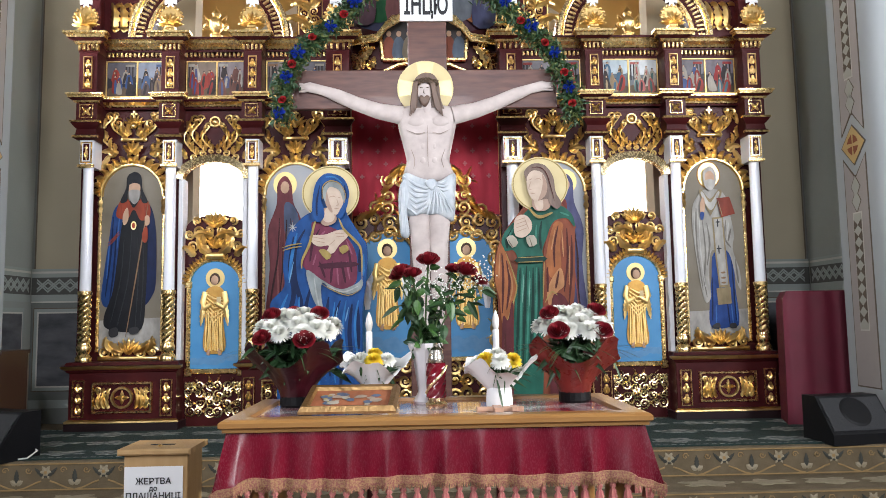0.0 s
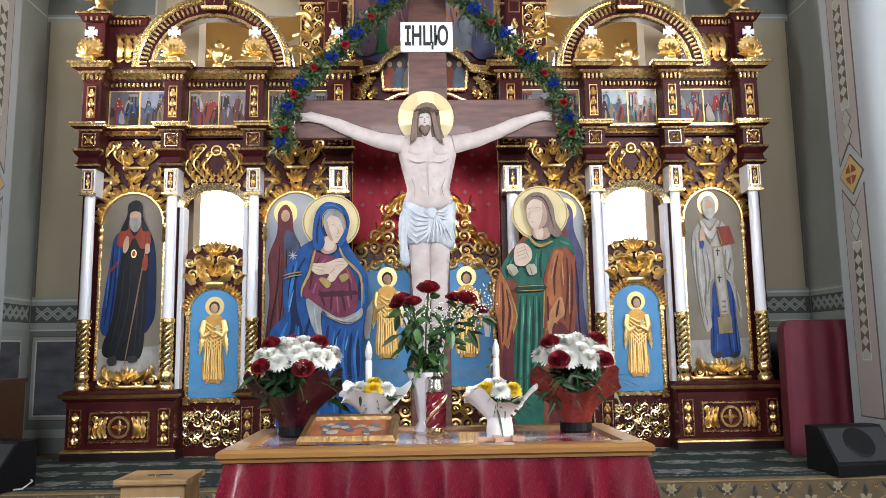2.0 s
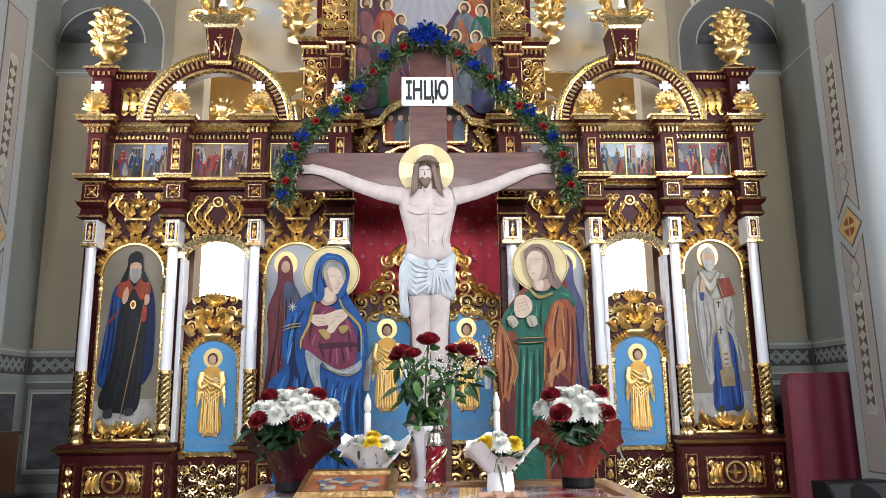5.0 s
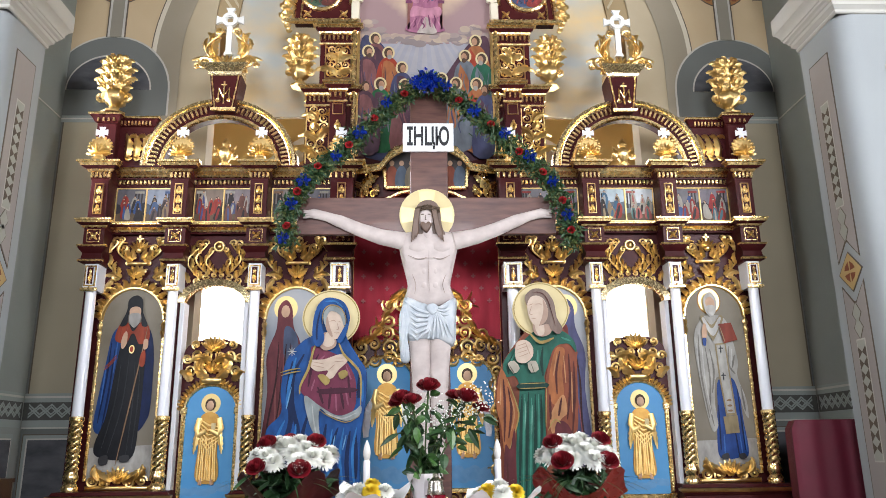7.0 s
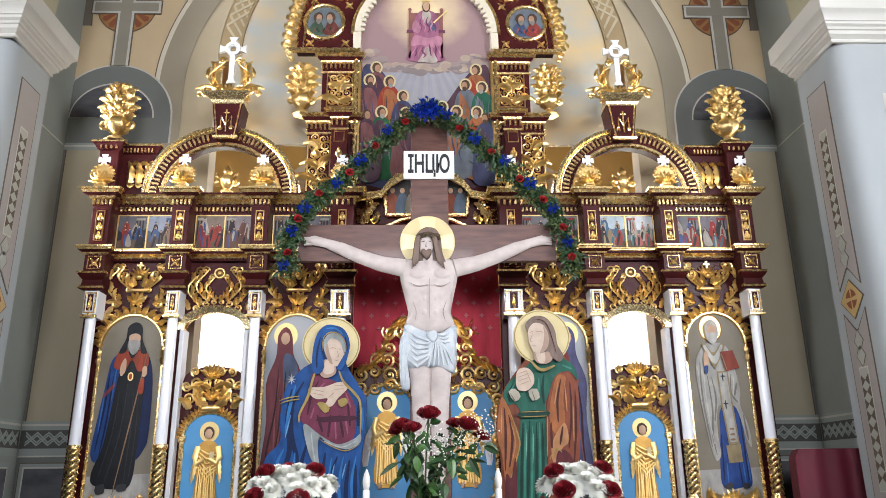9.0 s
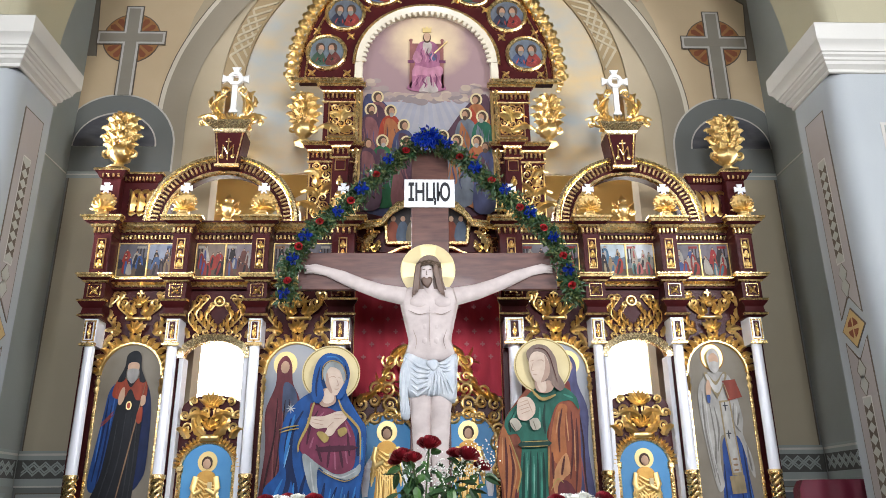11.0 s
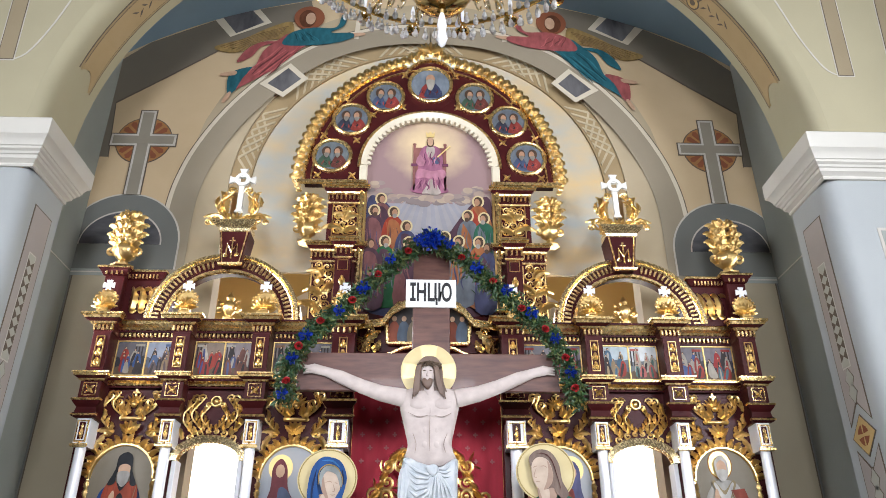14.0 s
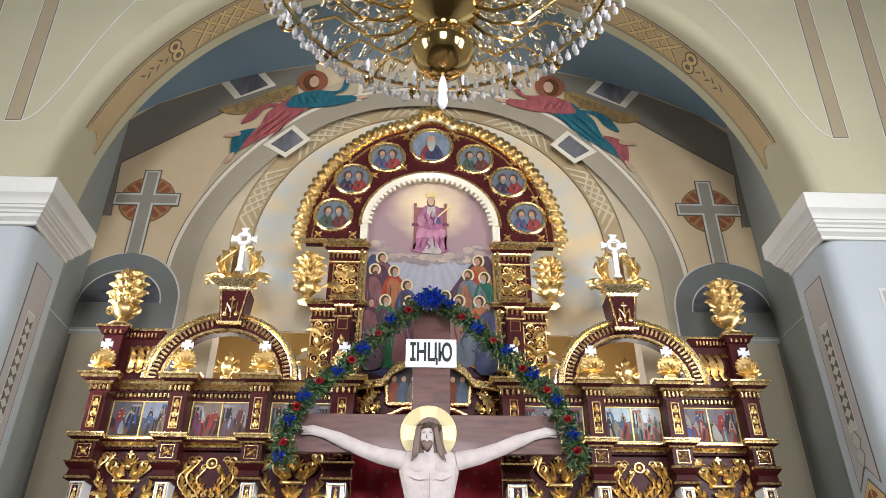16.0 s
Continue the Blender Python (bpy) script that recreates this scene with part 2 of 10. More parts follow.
def spiral(bm, cx, cz, y, size, ang, hand=1, th=0.012, turns=1.5, mi=0, n=15):
    """One carved C-scroll with a bead at its eye."""
    pts, rad = [], []
    for i in range(n):
        t = i / (n - 1)
        r = size * (1 - 0.80 * t)
        a = ang + hand * 2 * math.pi * turns * t
        pts.append((cx + r * math.cos(a), y - 0.5 * th - th * 0.9 * t, cz + r * math.sin(a)))
        rad.append(0.72 * th * (0.45 + 0.75 * math.sin(math.pi * min(1, t * 1.2 + 0.1))))
    tube(bm, pts, rad, 5, mi)
    ball(bm, cx, y - th * 1.2, cz, th * 0.8, mi=mi, n=6)


def ball(bm, x, y, z, r, rz=None, mi=0, n=8, ry=None):
    rz, ry = rz or r, ry or r
    prof = [(math.sin(math.pi * i / 5), -math.cos(math.pi * i / 5)) for i in range(6)]
    vs = [(x, y, z - rz)] + [(x + r * s * math.cos(2 * math.pi * j / n), y + ry * s * math.sin(2 * math.pi * j / n), z + rz * c) for s, c in prof[1:5] for j in range(n)] + [(x, y, z + rz)]
    fs = [(0, 1 + (j + 1) % n, 1 + j) for j in range(n)]
    fs += [(1 + i * n + j, 1 + i * n + (j + 1) % n, 1 + (i + 1) * n + (j + 1) % n, 1 + (i + 1) * n + j) for i in range(3) for j in range(n)]
    fs += [(1 + 3 * n + j, 1 + 3 * n + (j + 1) % n, 1 + 4 * n) for j in range(n)]
    return faces(bm, vs, fs, mi)


def leaf(bm, x, z, y, length, width, ang, bulge=0.02, curl=0.0, mi=0, n=9):
    """A carved leaf with lobed edges: a ridged, bulging blade from (x, z) towards ang (radians)."""
    L, C, R = [], [], []
    px, pz, a = x, z, ang
    for i in range(n + 1):
        t = i / n
        w = 1.02 * width * math.sin(math.pi * (0.12 + 0.81 * t) ** 0.8) * (1.12 if i % 2 else 0.80)
        nx, nz = -math.sin(a), math.cos(a)
        lift = bulge * math.sin(math.pi * min(1, t * 0.9 + 0.15))
        back = 0.0 if i % 2 else bulge * 0.25
        L.append((px + nx * w / 2, y - back, pz + nz * w / 2))
        C.append((px, y - lift - 0.002, pz))
        R.append((px - nx * w / 2, y - back, pz - nz * w / 2))
        px, pz = px + math.cos(a) * length / n, pz + math.sin(a) * length / n
        a += curl / n
    k = n + 1
    vs = L + C + R
    fs = [(i, i + 1, k + i + 1, k + i) for i in range(n)] + [(k + i, k + i + 1, 2 * k + i + 1, 2 * k + i) for i in range(n)]
    return faces(bm, vs, fs, mi)


def scrollwork(bm, inside, x0, x1, z0, z1, y, cell, seed, mirror=None, th=0.011, mi=0, leaves=2):
    """Fills a field with C-scrolls and leaves, the same on both sides of the line x = mirror."""
    rng = random.Random(seed)
    xa = mirror if mirror is not None else x0
    nx, nz = max(1, round((x1 - xa) / cell)), max(1, round((z1 - z0) / cell))
    for i in range(nx):
        for j in range(nz):
            x = xa + (i + 0.5 + rng.uniform(-0.18, 0.18)) * (x1 - xa) / nx
            z = z0 + (j + 0.5 + rng.uniform(-0.18, 0.18)) * (z1 - z0) / nz
            a, hand, s = rng.uniform(0, 6.28), rng.choice((-1, 1)), cell * rng.uniform(0.48, 0.66)
            lv = [(rng.uniform(0, 6.28), rng.uniform(0.7, 1.05) * cell, rng.uniform(-1.5, 1.5)) for _ in range(leaves)]
            for side in ((1, -1) if mirror is not None else (1,)):
                xx = x if side == 1 else 2 * mirror - x
                if not inside(xx, z):
                    continue
                aa = a if side == 1 else math.pi - a
                spiral(bm, xx, z, y, s, aa, hand * side, th, mi=mi)
                for la, ll, lc in lv:
                    lb = la if side == 1 else math.pi - la
                    leaf(bm, xx + 0.7 * s * math.cos(lb), z + 0.7 * s * math.sin(lb), y, ll * 0.8, ll * 0.24, lb, th * 1.8, lc * side, mi, 5)


def acanthus(bm, x, z, y, h, hand=1, th=0.016, lean=0.0, mi=0):
    """An S-shaped acanthus stem with curled ends and leaves along both sides."""
    pts, rad = [], []
    n = 12
    for i in range(n + 1):
        t = i / n
        pts.append((x + hand * h * (0.17 * math.sin(2 * math.pi * (0.92 * t - 0.22)) + lean * t), y - th * (0.6 + 0.7 * math.sin(math.pi * t)), z + h * t))
        rad.append(th * (0.35 + 0.75 * math.sin(math.pi * (0.15 + 0.75 * t))))
    tube(bm, pts, [0.55 * r for r in rad], 5, mi)
    (xa, _, za), (xb, _, zb) = pts[0], pts[-1]
    spiral(bm, xa + hand * h * 0.08, za + 0.01, y, h * 0.10, math.pi if hand > 0 else 0.0, hand, th * 0.8, 1.2, mi, 11)
    spiral(bm, xb + hand * h * 0.09, zb - h * 0.04, y, h * 0.12, math.pi if hand > 0 else 0.0, -hand, th * 0.9, 1.2, mi, 11)
    for i, side, ln in ((1, -1, 0.32), (2, 1, 0.40), (4, -1, 0.44), (6, 1, 0.46), (8, -1, 0.40), (9, 1, 0.30)):
        px_, py_, pz_ = pts[i]
        leaf(bm, px_, pz_, y - th * 0.5, h * ln * 0.72, h * 0.125, math.pi / 2 - side * hand * 0.5, th * 2.0, side * hand * 1.3, mi, 7)


BM = bmesh.new


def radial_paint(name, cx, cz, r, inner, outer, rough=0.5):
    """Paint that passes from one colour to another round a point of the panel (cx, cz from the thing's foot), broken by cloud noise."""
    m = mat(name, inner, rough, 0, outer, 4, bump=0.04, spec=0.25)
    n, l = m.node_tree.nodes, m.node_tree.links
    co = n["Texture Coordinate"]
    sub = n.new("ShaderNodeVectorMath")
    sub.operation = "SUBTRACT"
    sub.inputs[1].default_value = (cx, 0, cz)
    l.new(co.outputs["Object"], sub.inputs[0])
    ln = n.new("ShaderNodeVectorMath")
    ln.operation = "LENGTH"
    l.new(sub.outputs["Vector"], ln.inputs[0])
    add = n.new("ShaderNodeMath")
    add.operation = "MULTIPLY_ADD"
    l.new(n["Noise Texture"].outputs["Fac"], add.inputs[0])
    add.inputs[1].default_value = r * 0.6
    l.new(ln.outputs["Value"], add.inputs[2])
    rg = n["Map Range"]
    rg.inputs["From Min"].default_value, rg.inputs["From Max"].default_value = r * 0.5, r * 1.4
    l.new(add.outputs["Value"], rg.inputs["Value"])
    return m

# ---- large structure: nave, piers, arch, chancel bay, apse ----
NAVE_Z, SOLEA_Z = -1.55, -0.95
PIER_N, PIER_F = 5.60, 6.24                     # near and far end of the piers
PIER_IN = {1: 3.53, -1: 3.485}                  # inner faces of the south and north pier
WALL_Y = 7.50                                   # chancel wall
SIDE_X = 3.90                                   # side walls of the chancel bay
TOP = 9.2


def structure(name, bm, mats, label="", smooth=0, category=""):
    return single(name, bm, mats, label, category or name.split("_")[0], kind="structure", smooth=smooth)


bm = BM()
box(bm, -6.6, 6.6, -6.2, 12.2, NAVE_Z - 0.3, NAVE_Z)
structure("floor", bm, FLOOR_TILE, "polished brown stone nave floor")

# solea: three steps up to the iconostasis
solea = thing("solea", 0, 6.0, NAVE_Z, "carpeted stone steps and platform before the icon screen", "steps", kind="structure")
bm = BM()
box(bm, -5.4, 5.4, 5.43, 7.6, NAVE_Z, SOLEA_Z, bev=0.012)
part("platform", bm, STEP_CARPET, solea, "beige flowered carpet on the step")
bm = BM()
box(bm, -5.4, 5.4, 4.97, 5.428, NAVE_Z, SOLEA_Z - 0.2, bev=0.012)
part("step", bm, STEP_CARPET, solea)
bm = BM()
box(bm, -5.4, 5.4, 4.51, 4.968, NAVE_Z, SOLEA_Z - 0.4, bev=0.012)
part("step", bm, STEP_CARPET, solea)


STRIP_GREY = mat("mauve grey strip paint", (0.36, 0.325, 0.30), 0.8, 0, (0.31, 0.28, 0.26), 2, bump=0.1)
STRIP_LIGHT = mat("greenish grey chain paint", (0.40, 0.40, 0.35), 0.8, 0, (0.35, 0.35, 0.30), 3, bump=0.1)
STRIP_PALE = mat("pale strip outline", (0.56, 0.53, 0.47), 0.8, 0, None, 3, bump=0.05)


def pier(side):
    p = thing("pier_" + ("south" if side > 0 else "north"), side * 3.9, 5.5, NAVE_Z, "pale grey plastered pier with painted strips and a white capital", "pier", kind="structure")
    xin = PIER_IN[side]
    bm = BM()
    c = 0.15
    xi, xo = side * xin, side * 5.4
    pts = [(xo, PIER_N), (xi + side * c, PIER_N)] + [(xi + side * c * (1 - math.sin(a)), PIER_N + c * (1 - math.cos(a))) for a in (0.26, 0.52, 0.78, 1.04, 1.3, 1.57)] + [(xi, PIER_F), (xo, PIER_F)]
    k = len(pts)
    faces(bm, [(x, y, NAVE_Z) for x, y in pts] + [(x, y, 3.60) for x, y in pts], [(i, (i + 1) % k, k + (i + 1) % k, k + i) for i in range(k)] + [tuple(range(k)), tuple(range(k, 2 * k))])
    part("shaft", bm, PALEBLUE, p, smooth=40)
    # capital: a stepped and curved moulding mitred round the pier
    prof = [(0.0, 3.58), (0.016, 3.585), (0.020, 3.60), (0.016, 3.615), (0.030, 3.63), (0.050, 3.645), (0.054, 3.675), (0.066, 3.68), (0.074, 3.70), (0.094, 3.715), (0.098, 3.735), (0.108, 3.74), (0.112, 3.765), (0.130, 3.80), (0.156, 3.825), (0.160, 3.84), (0.160, 3.985), (0.150, 3.995), (0.0, 4.0)]
    bm = BM()
    vs = []
    for o, z in prof:
        vs += [(xi - side * o, PIER_F + o * 0.9, z), (xi - side * o, PIER_N - o * 1.1, z), (xo, PIER_N - o * 1.1, z)]
    n = len(prof)
    faces(bm, vs, [(3 * i + j, 3 * i + j + 1, 3 * i + j + 4, 3 * i + j + 3) for i in range(n - 1) for j in range(2)])
    faces(bm, [(xi - side * 0.15, PIER_F + 0.135, 3.997), (xi - side * 0.15, PIER_N - 0.165, 3.997), (xo, PIER_N - 0.165, 3.997), (xo, PIER_F + 0.135, 3.997)], [(0, 1, 2, 3)])
    faces(bm, [(xi - side * o, PIER_F + o * 0.9, z) for o, z in prof] + [(xo, PIER_F + o * 0.9, z) for o, z in prof], [(i, i + 1, n + i + 1, n + i) for i in range(n - 1)])
    part("capital", bm, CAPITAL_WHITE, p, "white moulded capital", smooth=28)

    # painted strip on the inner face: two long fields, a diamond, chains of drops
    def plate(bm, pts, mi=0, lift=0.0):
        vs = [(side * (xin - 0.004 - lift), u, z) for u, z in pts] + [(side * (xin + 0.01), u, z) for u, z in pts]
        n = len(pts)
        faces(bm, vs, [tuple(range(n)), tuple(range(2 * n - 1, n - 1, -1))] + [(i, (i + 1) % n, n + (i + 1) % n, n + i) for i in range(n)], mi)

    ya, yb = PIER_N + 0.205, PIER_N + 0.525
    ym = (ya + yb) / 2
    zc = 1.385
    bm = BM()
    for g, mi, lf in ((0.0, 1, 0.0), (0.012, 0, 0.003)):
        plate(bm, [(ya + g, zc + 0.095 + 2 * g), (ym, zc + 0.265 + 2 * g), (yb - g, zc + 0.095 + 2 * g), (yb - g, 3.335 - g), (ya + g, 3.335 - g)], mi, lf)
        plate(bm, [(ya + g, zc - 0.095 - 2 * g), (ym, zc - 0.265 - 2 * g), (yb - g, zc - 0.095 - 2 * g), (yb - g, -0.60 + g), (ya + g, -0.60 + g)], mi, lf)
    part("painted_field", bm, [STRIP_GREY, BROWN_LINE], p, "mauve grey painted strip")
    bm = BM()
    for h, w, mi, lf in ((0.172, 0.172, 1, 0.002), (0.158, 0.158, 0, 0.005)):
        plate(bm, [(ym, zc - h), (ym + w, zc), (ym, zc + h), (ym - w, zc)], mi, lf)
    for dy, dz in ((1, 1), (-1, 1), (1, -1), (-1, -1)):
        plate(bm, [(ym + dy * 0.008, zc + dz * 0.012), (ym + dy * 0.075, zc + dz * 0.020), (ym + dy * 0.055, zc + dz * 0.055), (ym + dy * 0.014, zc + dz * 0.085)], 2, 0.008)
    part("painted_diamond", bm, [OCHRE, BROWN_LINE, RUST], p, "ochre diamond with a rust red flower")
    bm = BM()
    for sgn in (-1, 1):
        for z in (zc + sgn * 0.35, zc + sgn * 0.47):
            plate(bm, [(ym, z - 0.10), (ym + 0.068, z), (ym, z + 0.10), (ym - 0.068, z)], 1, 0.0045)
            plate(bm, [(ym, z - 0.088), (ym + 0.058, z), (ym, z + 0.088), (ym - 0.058, z)], 2, 0.0065 + 0.001 * sgn)
        z0, z1 = sorted((zc + sgn * 0.56, zc + sgn * 1.53))
        plate(bm, [(ym - 0.062, z0), (ym + 0.062, z0), (ym + 0.062, z1), (ym - 0.062, z1)], 3, 0.0045)
        plate(bm, [(ym - 0.052, z0 + 0.012), (ym + 0.052, z0 + 0.012), (ym + 0.052, z1 - 0.012), (ym - 0.052, z1 - 0.012)], 2, 0.0065)
        for q in range(9):
            z = z0 + 0.06 + (z1 - z0 - 0.12) * (q + 0.5) / 9
            for w in (-1, 1):
                plate(bm, [(ym, z), (ym + w * 0.052, z + 0.045), (ym + w * 0.052, z - 0.045)], 1, 0.0085)
    part("painted_chain", bm, [STRIP_GREY, BROWN_LINE, STRIP_LIGHT, STRIP_PALE], p, "painted chain of rhombs and drops")
    bm = BM()
    box(bm, *sorted((side * 3.88, side * 4.9)), PIER_N - 0.004, PIER_N + 0.01, -0.5, 3.1)
    part("panel_border", bm, STRIP_PALE, p)
    bm = BM()
    box(bm, *sorted((side * 3.91, side * 4.87)), PIER_N - 0.008, PIER_N - 0.003, -0.47, 3.07)
    part("panel", bm, SAGE, p)


pier(1)
pier(-1)

TAN_BAND = mat("tan band paint", (0.33, 0.245, 0.13), 0.75, 0, (0.28, 0.205, 0.105), 3, bump=0.1)
PALE_OCHRE = mat("pale ochre paint", (0.40, 0.29, 0.15), 0.75, 0, (0.34, 0.245, 0.12), 3, bump=0.1)
# front wall over the arch, and the arch's soffit
AC, AR, AX = 4.0, 3.56, 0.022
bm = BM()
N = 48
ring = [(AX + (AR + 0.11) * math.cos(math.pi * i / N), AC + (AR + 0.11) * math.sin(math.pi * i / N)) for i in range(N + 1)]
vs, fs = [], []
for x, z in ring:
    vs += [(x, PIER_N, z), (x, PIER_N, TOP), (x, PIER_F, z), (x, PIER_F, TOP)]
for i in range(N):
    fs += [(4 * i, 4 * i + 4, 4 * i + 5, 4 * i + 1), (4 * i + 2, 4 * i + 3, 4 * i + 7, 4 * i + 6)]
faces(bm, vs, fs)
for s in (-1, 1):
    box(bm, *sorted((AX + s * (AR + 0.11), s * 6.6)), PIER_N, PIER_F, AC, TOP)
    box(bm, *sorted((s * 5.4, s * 6.6)), PIER_N, PIER_F, NAVE_Z, AC)
structure("wall_arch", bm, WALL_CREAM, "cream plaster wall above the great arch", category="wall")
bm = BM()
arc_sweep(bm, AX, AC, AR, AR, 0, 180, [(0.124, PIER_N - 0.01), (0.07, PIER_N + 0.005), (0.028, PIER_N + 0.04), (0.006, PIER_N + 0.09), (0.0, PIER_N + 0.15), (0.0, PIER_F), (0.124, PIER_F)], 56)
structure("arch_soffit", bm, WALL_CREAM, "smooth cream soffit of the great arch", 50, "arch")
B0, B1 = PIER_N + 0.185, PIER_N + 0.525          # the painted band of the soffit
BM_ = (B0 + B1) / 2


def soffit_plate(pts, lift, mi):
    n = len(pts)
    v = [(AX + r * math.cos(radians(t)), y, AC + r * math.sin(radians(t))) for r in (AR - lift, AR - 0.001) for t, y in pts]
    faces(bm, v, [tuple(range(n)), tuple(reversed(range(n, 2 * n)))] + [(i, (i + 1) % n, n + (i + 1) % n, n + i) for i in range(n)], mi)


bm = BM()
A0 = 15.5
for g, mi, lf in ((0.0, 0, 0.004), (0.012, 3, 0.0065), (0.034, 0, 0.0085), (0.040, 1, 0.0105)):
    arc_sweep(bm, AX, AC, AR, AR, A0, 180 - A0, [(0.0, B0 + g), (-lf, B0 + g), (-lf, B1 - g), (0.0, B1 - g)], 72, mi)
for e in (-1, 1):              # pointed ogee ends of the band
    for g, mi, lf in ((0.0, 0, 0.004), (0.012, 3, 0.0065), (0.040, 1, 0.0105)):
        for h in (0, 1):
            y0, y1 = (B0 + g, BM_) if h == 0 else (BM_, B1 - g)
            tip = 2.6 if h == 1 else 1.2
            for q in range(6):
                ta, tb = q / 6, (q + 1) / 6
                f = lambda t: tip * ((1 - t) ** 2 if h == 0 else t ** 2) + (0.25 - 0.02 * 100 * g / 4)
                ya_, yb_ = y0 + (y1 - y0) * ta, y0 + (y1 - y0) * tb
                pt = [(A0, ya_), (A0, yb_), (A0 - f(tb), yb_), (A0 - f(ta), ya_)]
                soffit_plate([(90 + e * (90 - t), y) for t, y in pt], lf, mi)
for c in (47, 90, 133):        # lattice fields
    for q in range(4):
        for w in (-1, 1):
            a = c - 5.2 + 3.0 * q - w * 2.2
            for d, mi, lf in ((1.0, 0, 0.0135), (0.72, 2, 0.0155)):
                soffit_plate([(a - d / 2, B0 + 0.045), (a + d / 2, B0 + 0.045), (a + d / 2 + w * 4.4, B1 - 0.045), (a - d / 2 + w * 4.4, B1 - 0.045)], lf + 0.0008 * w, mi)
    for q in (-1, 1):
        for r0, dy, mi, lf in ((1.5, -0.06, 0, 0.0135), (1.2, -0.06, 2, 0.0155), (0.6, -0.06, 0, 0.0175), (1.5, 0.06, 0, 0.0137), (1.2, 0.06, 2, 0.0157), (0.6, 0.06, 0, 0.0177)):
            soffit_plate([(c + q * 10.2 + r0 * math.cos(b), BM_ + dy + r0 * 0.055 * math.sin(b)) for b in np.linspace(0, 6.283, 19)[:-1]], lf, mi)
        for k in range(6):
            t = c + q * (12.6 + 1.1 * k)
            if 19 < t < 161:
                dy = 0.035 * (-1) ** k
                soffit_plate([(t - 0.6, BM_), (t, BM_ + dy), (t + 0.7, BM_ + 1.6 * dy), (t + 0.1, BM_ + 0.3 * dy)], 0.0135, 0)
structure("soffit_ornament", bm, [BROWN_LINE, PALE_OCHRE, OCHRE, TAN_BAND], "ochre painted band with lattice on the arch", category="ornament")

# chancel bay: vault, side walls
VC, VR, VZ = 4.43, 5.10, 3.25          # flattened vault: centre height, half width, rise
a_spring = math.degrees(math.acos(SIDE_X / VR))
vault_z = lambda x: VC + VZ * math.sqrt(max(0, 1 - (x / VR) ** 2))
bm = BM()
arc_sweep(bm, 0, VC, VR, VZ, a_spring, 180 - a_spring, [(0, PIER_F - 0.02), (0, WALL_Y + 0.1), (0.15, WALL_Y + 0.1), (0.15, PIER_F - 0.05)], 40)
structure("ceiling_vault", bm, VAULT_BLUE, "dull blue painted barrel vault", 40, "ceiling")
for s in (-1, 1):
    bm = BM()
    zt = vault_z(SIDE_X)
    box(bm, *sorted((s * SIDE_X, s * (SIDE_X + 0.3))), PIER_F, WALL_Y + 0.3, NAVE_Z, zt)
    structure("wall_bay_" + ("south" if s > 0 else "north"), bm, SIDE_GREEN, "grey green plaster side wall", category="wall")

# chancel wall with the arched opening
OC, OR_ = 4.60, 2.88
bm = BM()
M = 60
xs = [-SIDE_X + 2 * SIDE_X * i / M for i in range(M + 1)]
vs, fs = [], []
for x in xs:
    zt = vault_z(x) + 0.02
    zb = OC + math.sqrt(OR_ ** 2 - x * x) if abs(x) < OR_ else SOLEA_Z - 0.6
    vs += [(x, WALL_Y, zb), (x, WALL_Y, zt), (x, WALL_Y + 0.25, zb), (x, WALL_Y + 0.25, zt)]
for i in range(M):
    if abs(xs[i]) < OR_ and abs(xs[i + 1]) < OR_ or abs(xs[i]) >= OR_ and abs(xs[i + 1]) >= OR_:
        fs += [(4 * i, 4 * i + 4, 4 * i + 5, 4 * i + 1), (4 * i + 2, 4 * i + 3, 4 * i + 7, 4 * i + 6)]
faces(bm, vs, fs)
for s in (-1, 1):
    e = max(abs(x) for x in xs if abs(x) < OR_)
    o = min(abs(x) for x in xs if abs(x) >= OR_)
    poly(bm, [(s * o, SOLEA_Z - 0.6), (s * o, vault_z(o)), (s * e, vault_z(e)), (s * e, OC + math.sqrt(OR_ ** 2 - e * e)), (s * OR_, OC), (s * OR_, SOLEA_Z - 0.6)], WALL_Y, 0.25)
structure("wall_chancel", bm, CREAM, "warm cream plaster chancel wall", category="wall")
bm = BM()
arc_sweep(bm, 0, OC, OR_, OR_, 0, 180, [(0.0, WALL_Y + 0.0), (-0.10, WALL_Y + 0.004), (-0.16, WALL_Y + 0.006), (-0.30, WALL_Y + 0.01), (-0.38, WALL_Y + 0.03), (-0.52, WALL_Y + 0.06), (-0.52, WALL_Y + 0.30), (0.0, WALL_Y + 0.30)], 64)
for s in (-1, 1):
    prof = [(0.0, WALL_Y + 0.0), (-0.10, WALL_Y + 0.004), (-0.16, WALL_Y + 0.006), (-0.30, WALL_Y + 0.01), (-0.38, WALL_Y + 0.03), (-0.52, WALL_Y + 0.06), (-0.52, WALL_Y + 0.30), (0.0, WALL_Y + 0.30)]
    k = len(prof)
    faces(bm, [(s * (OR_ + d), y, z) for z in (SOLEA_Z, OC) for d, y in prof], [(i, (i + 1) % k, k + (i + 1) % k, k + i) for i in range(k)])
structure("archivolt", bm, GREY, "warm grey stepped arch moulding", 35, "arch")
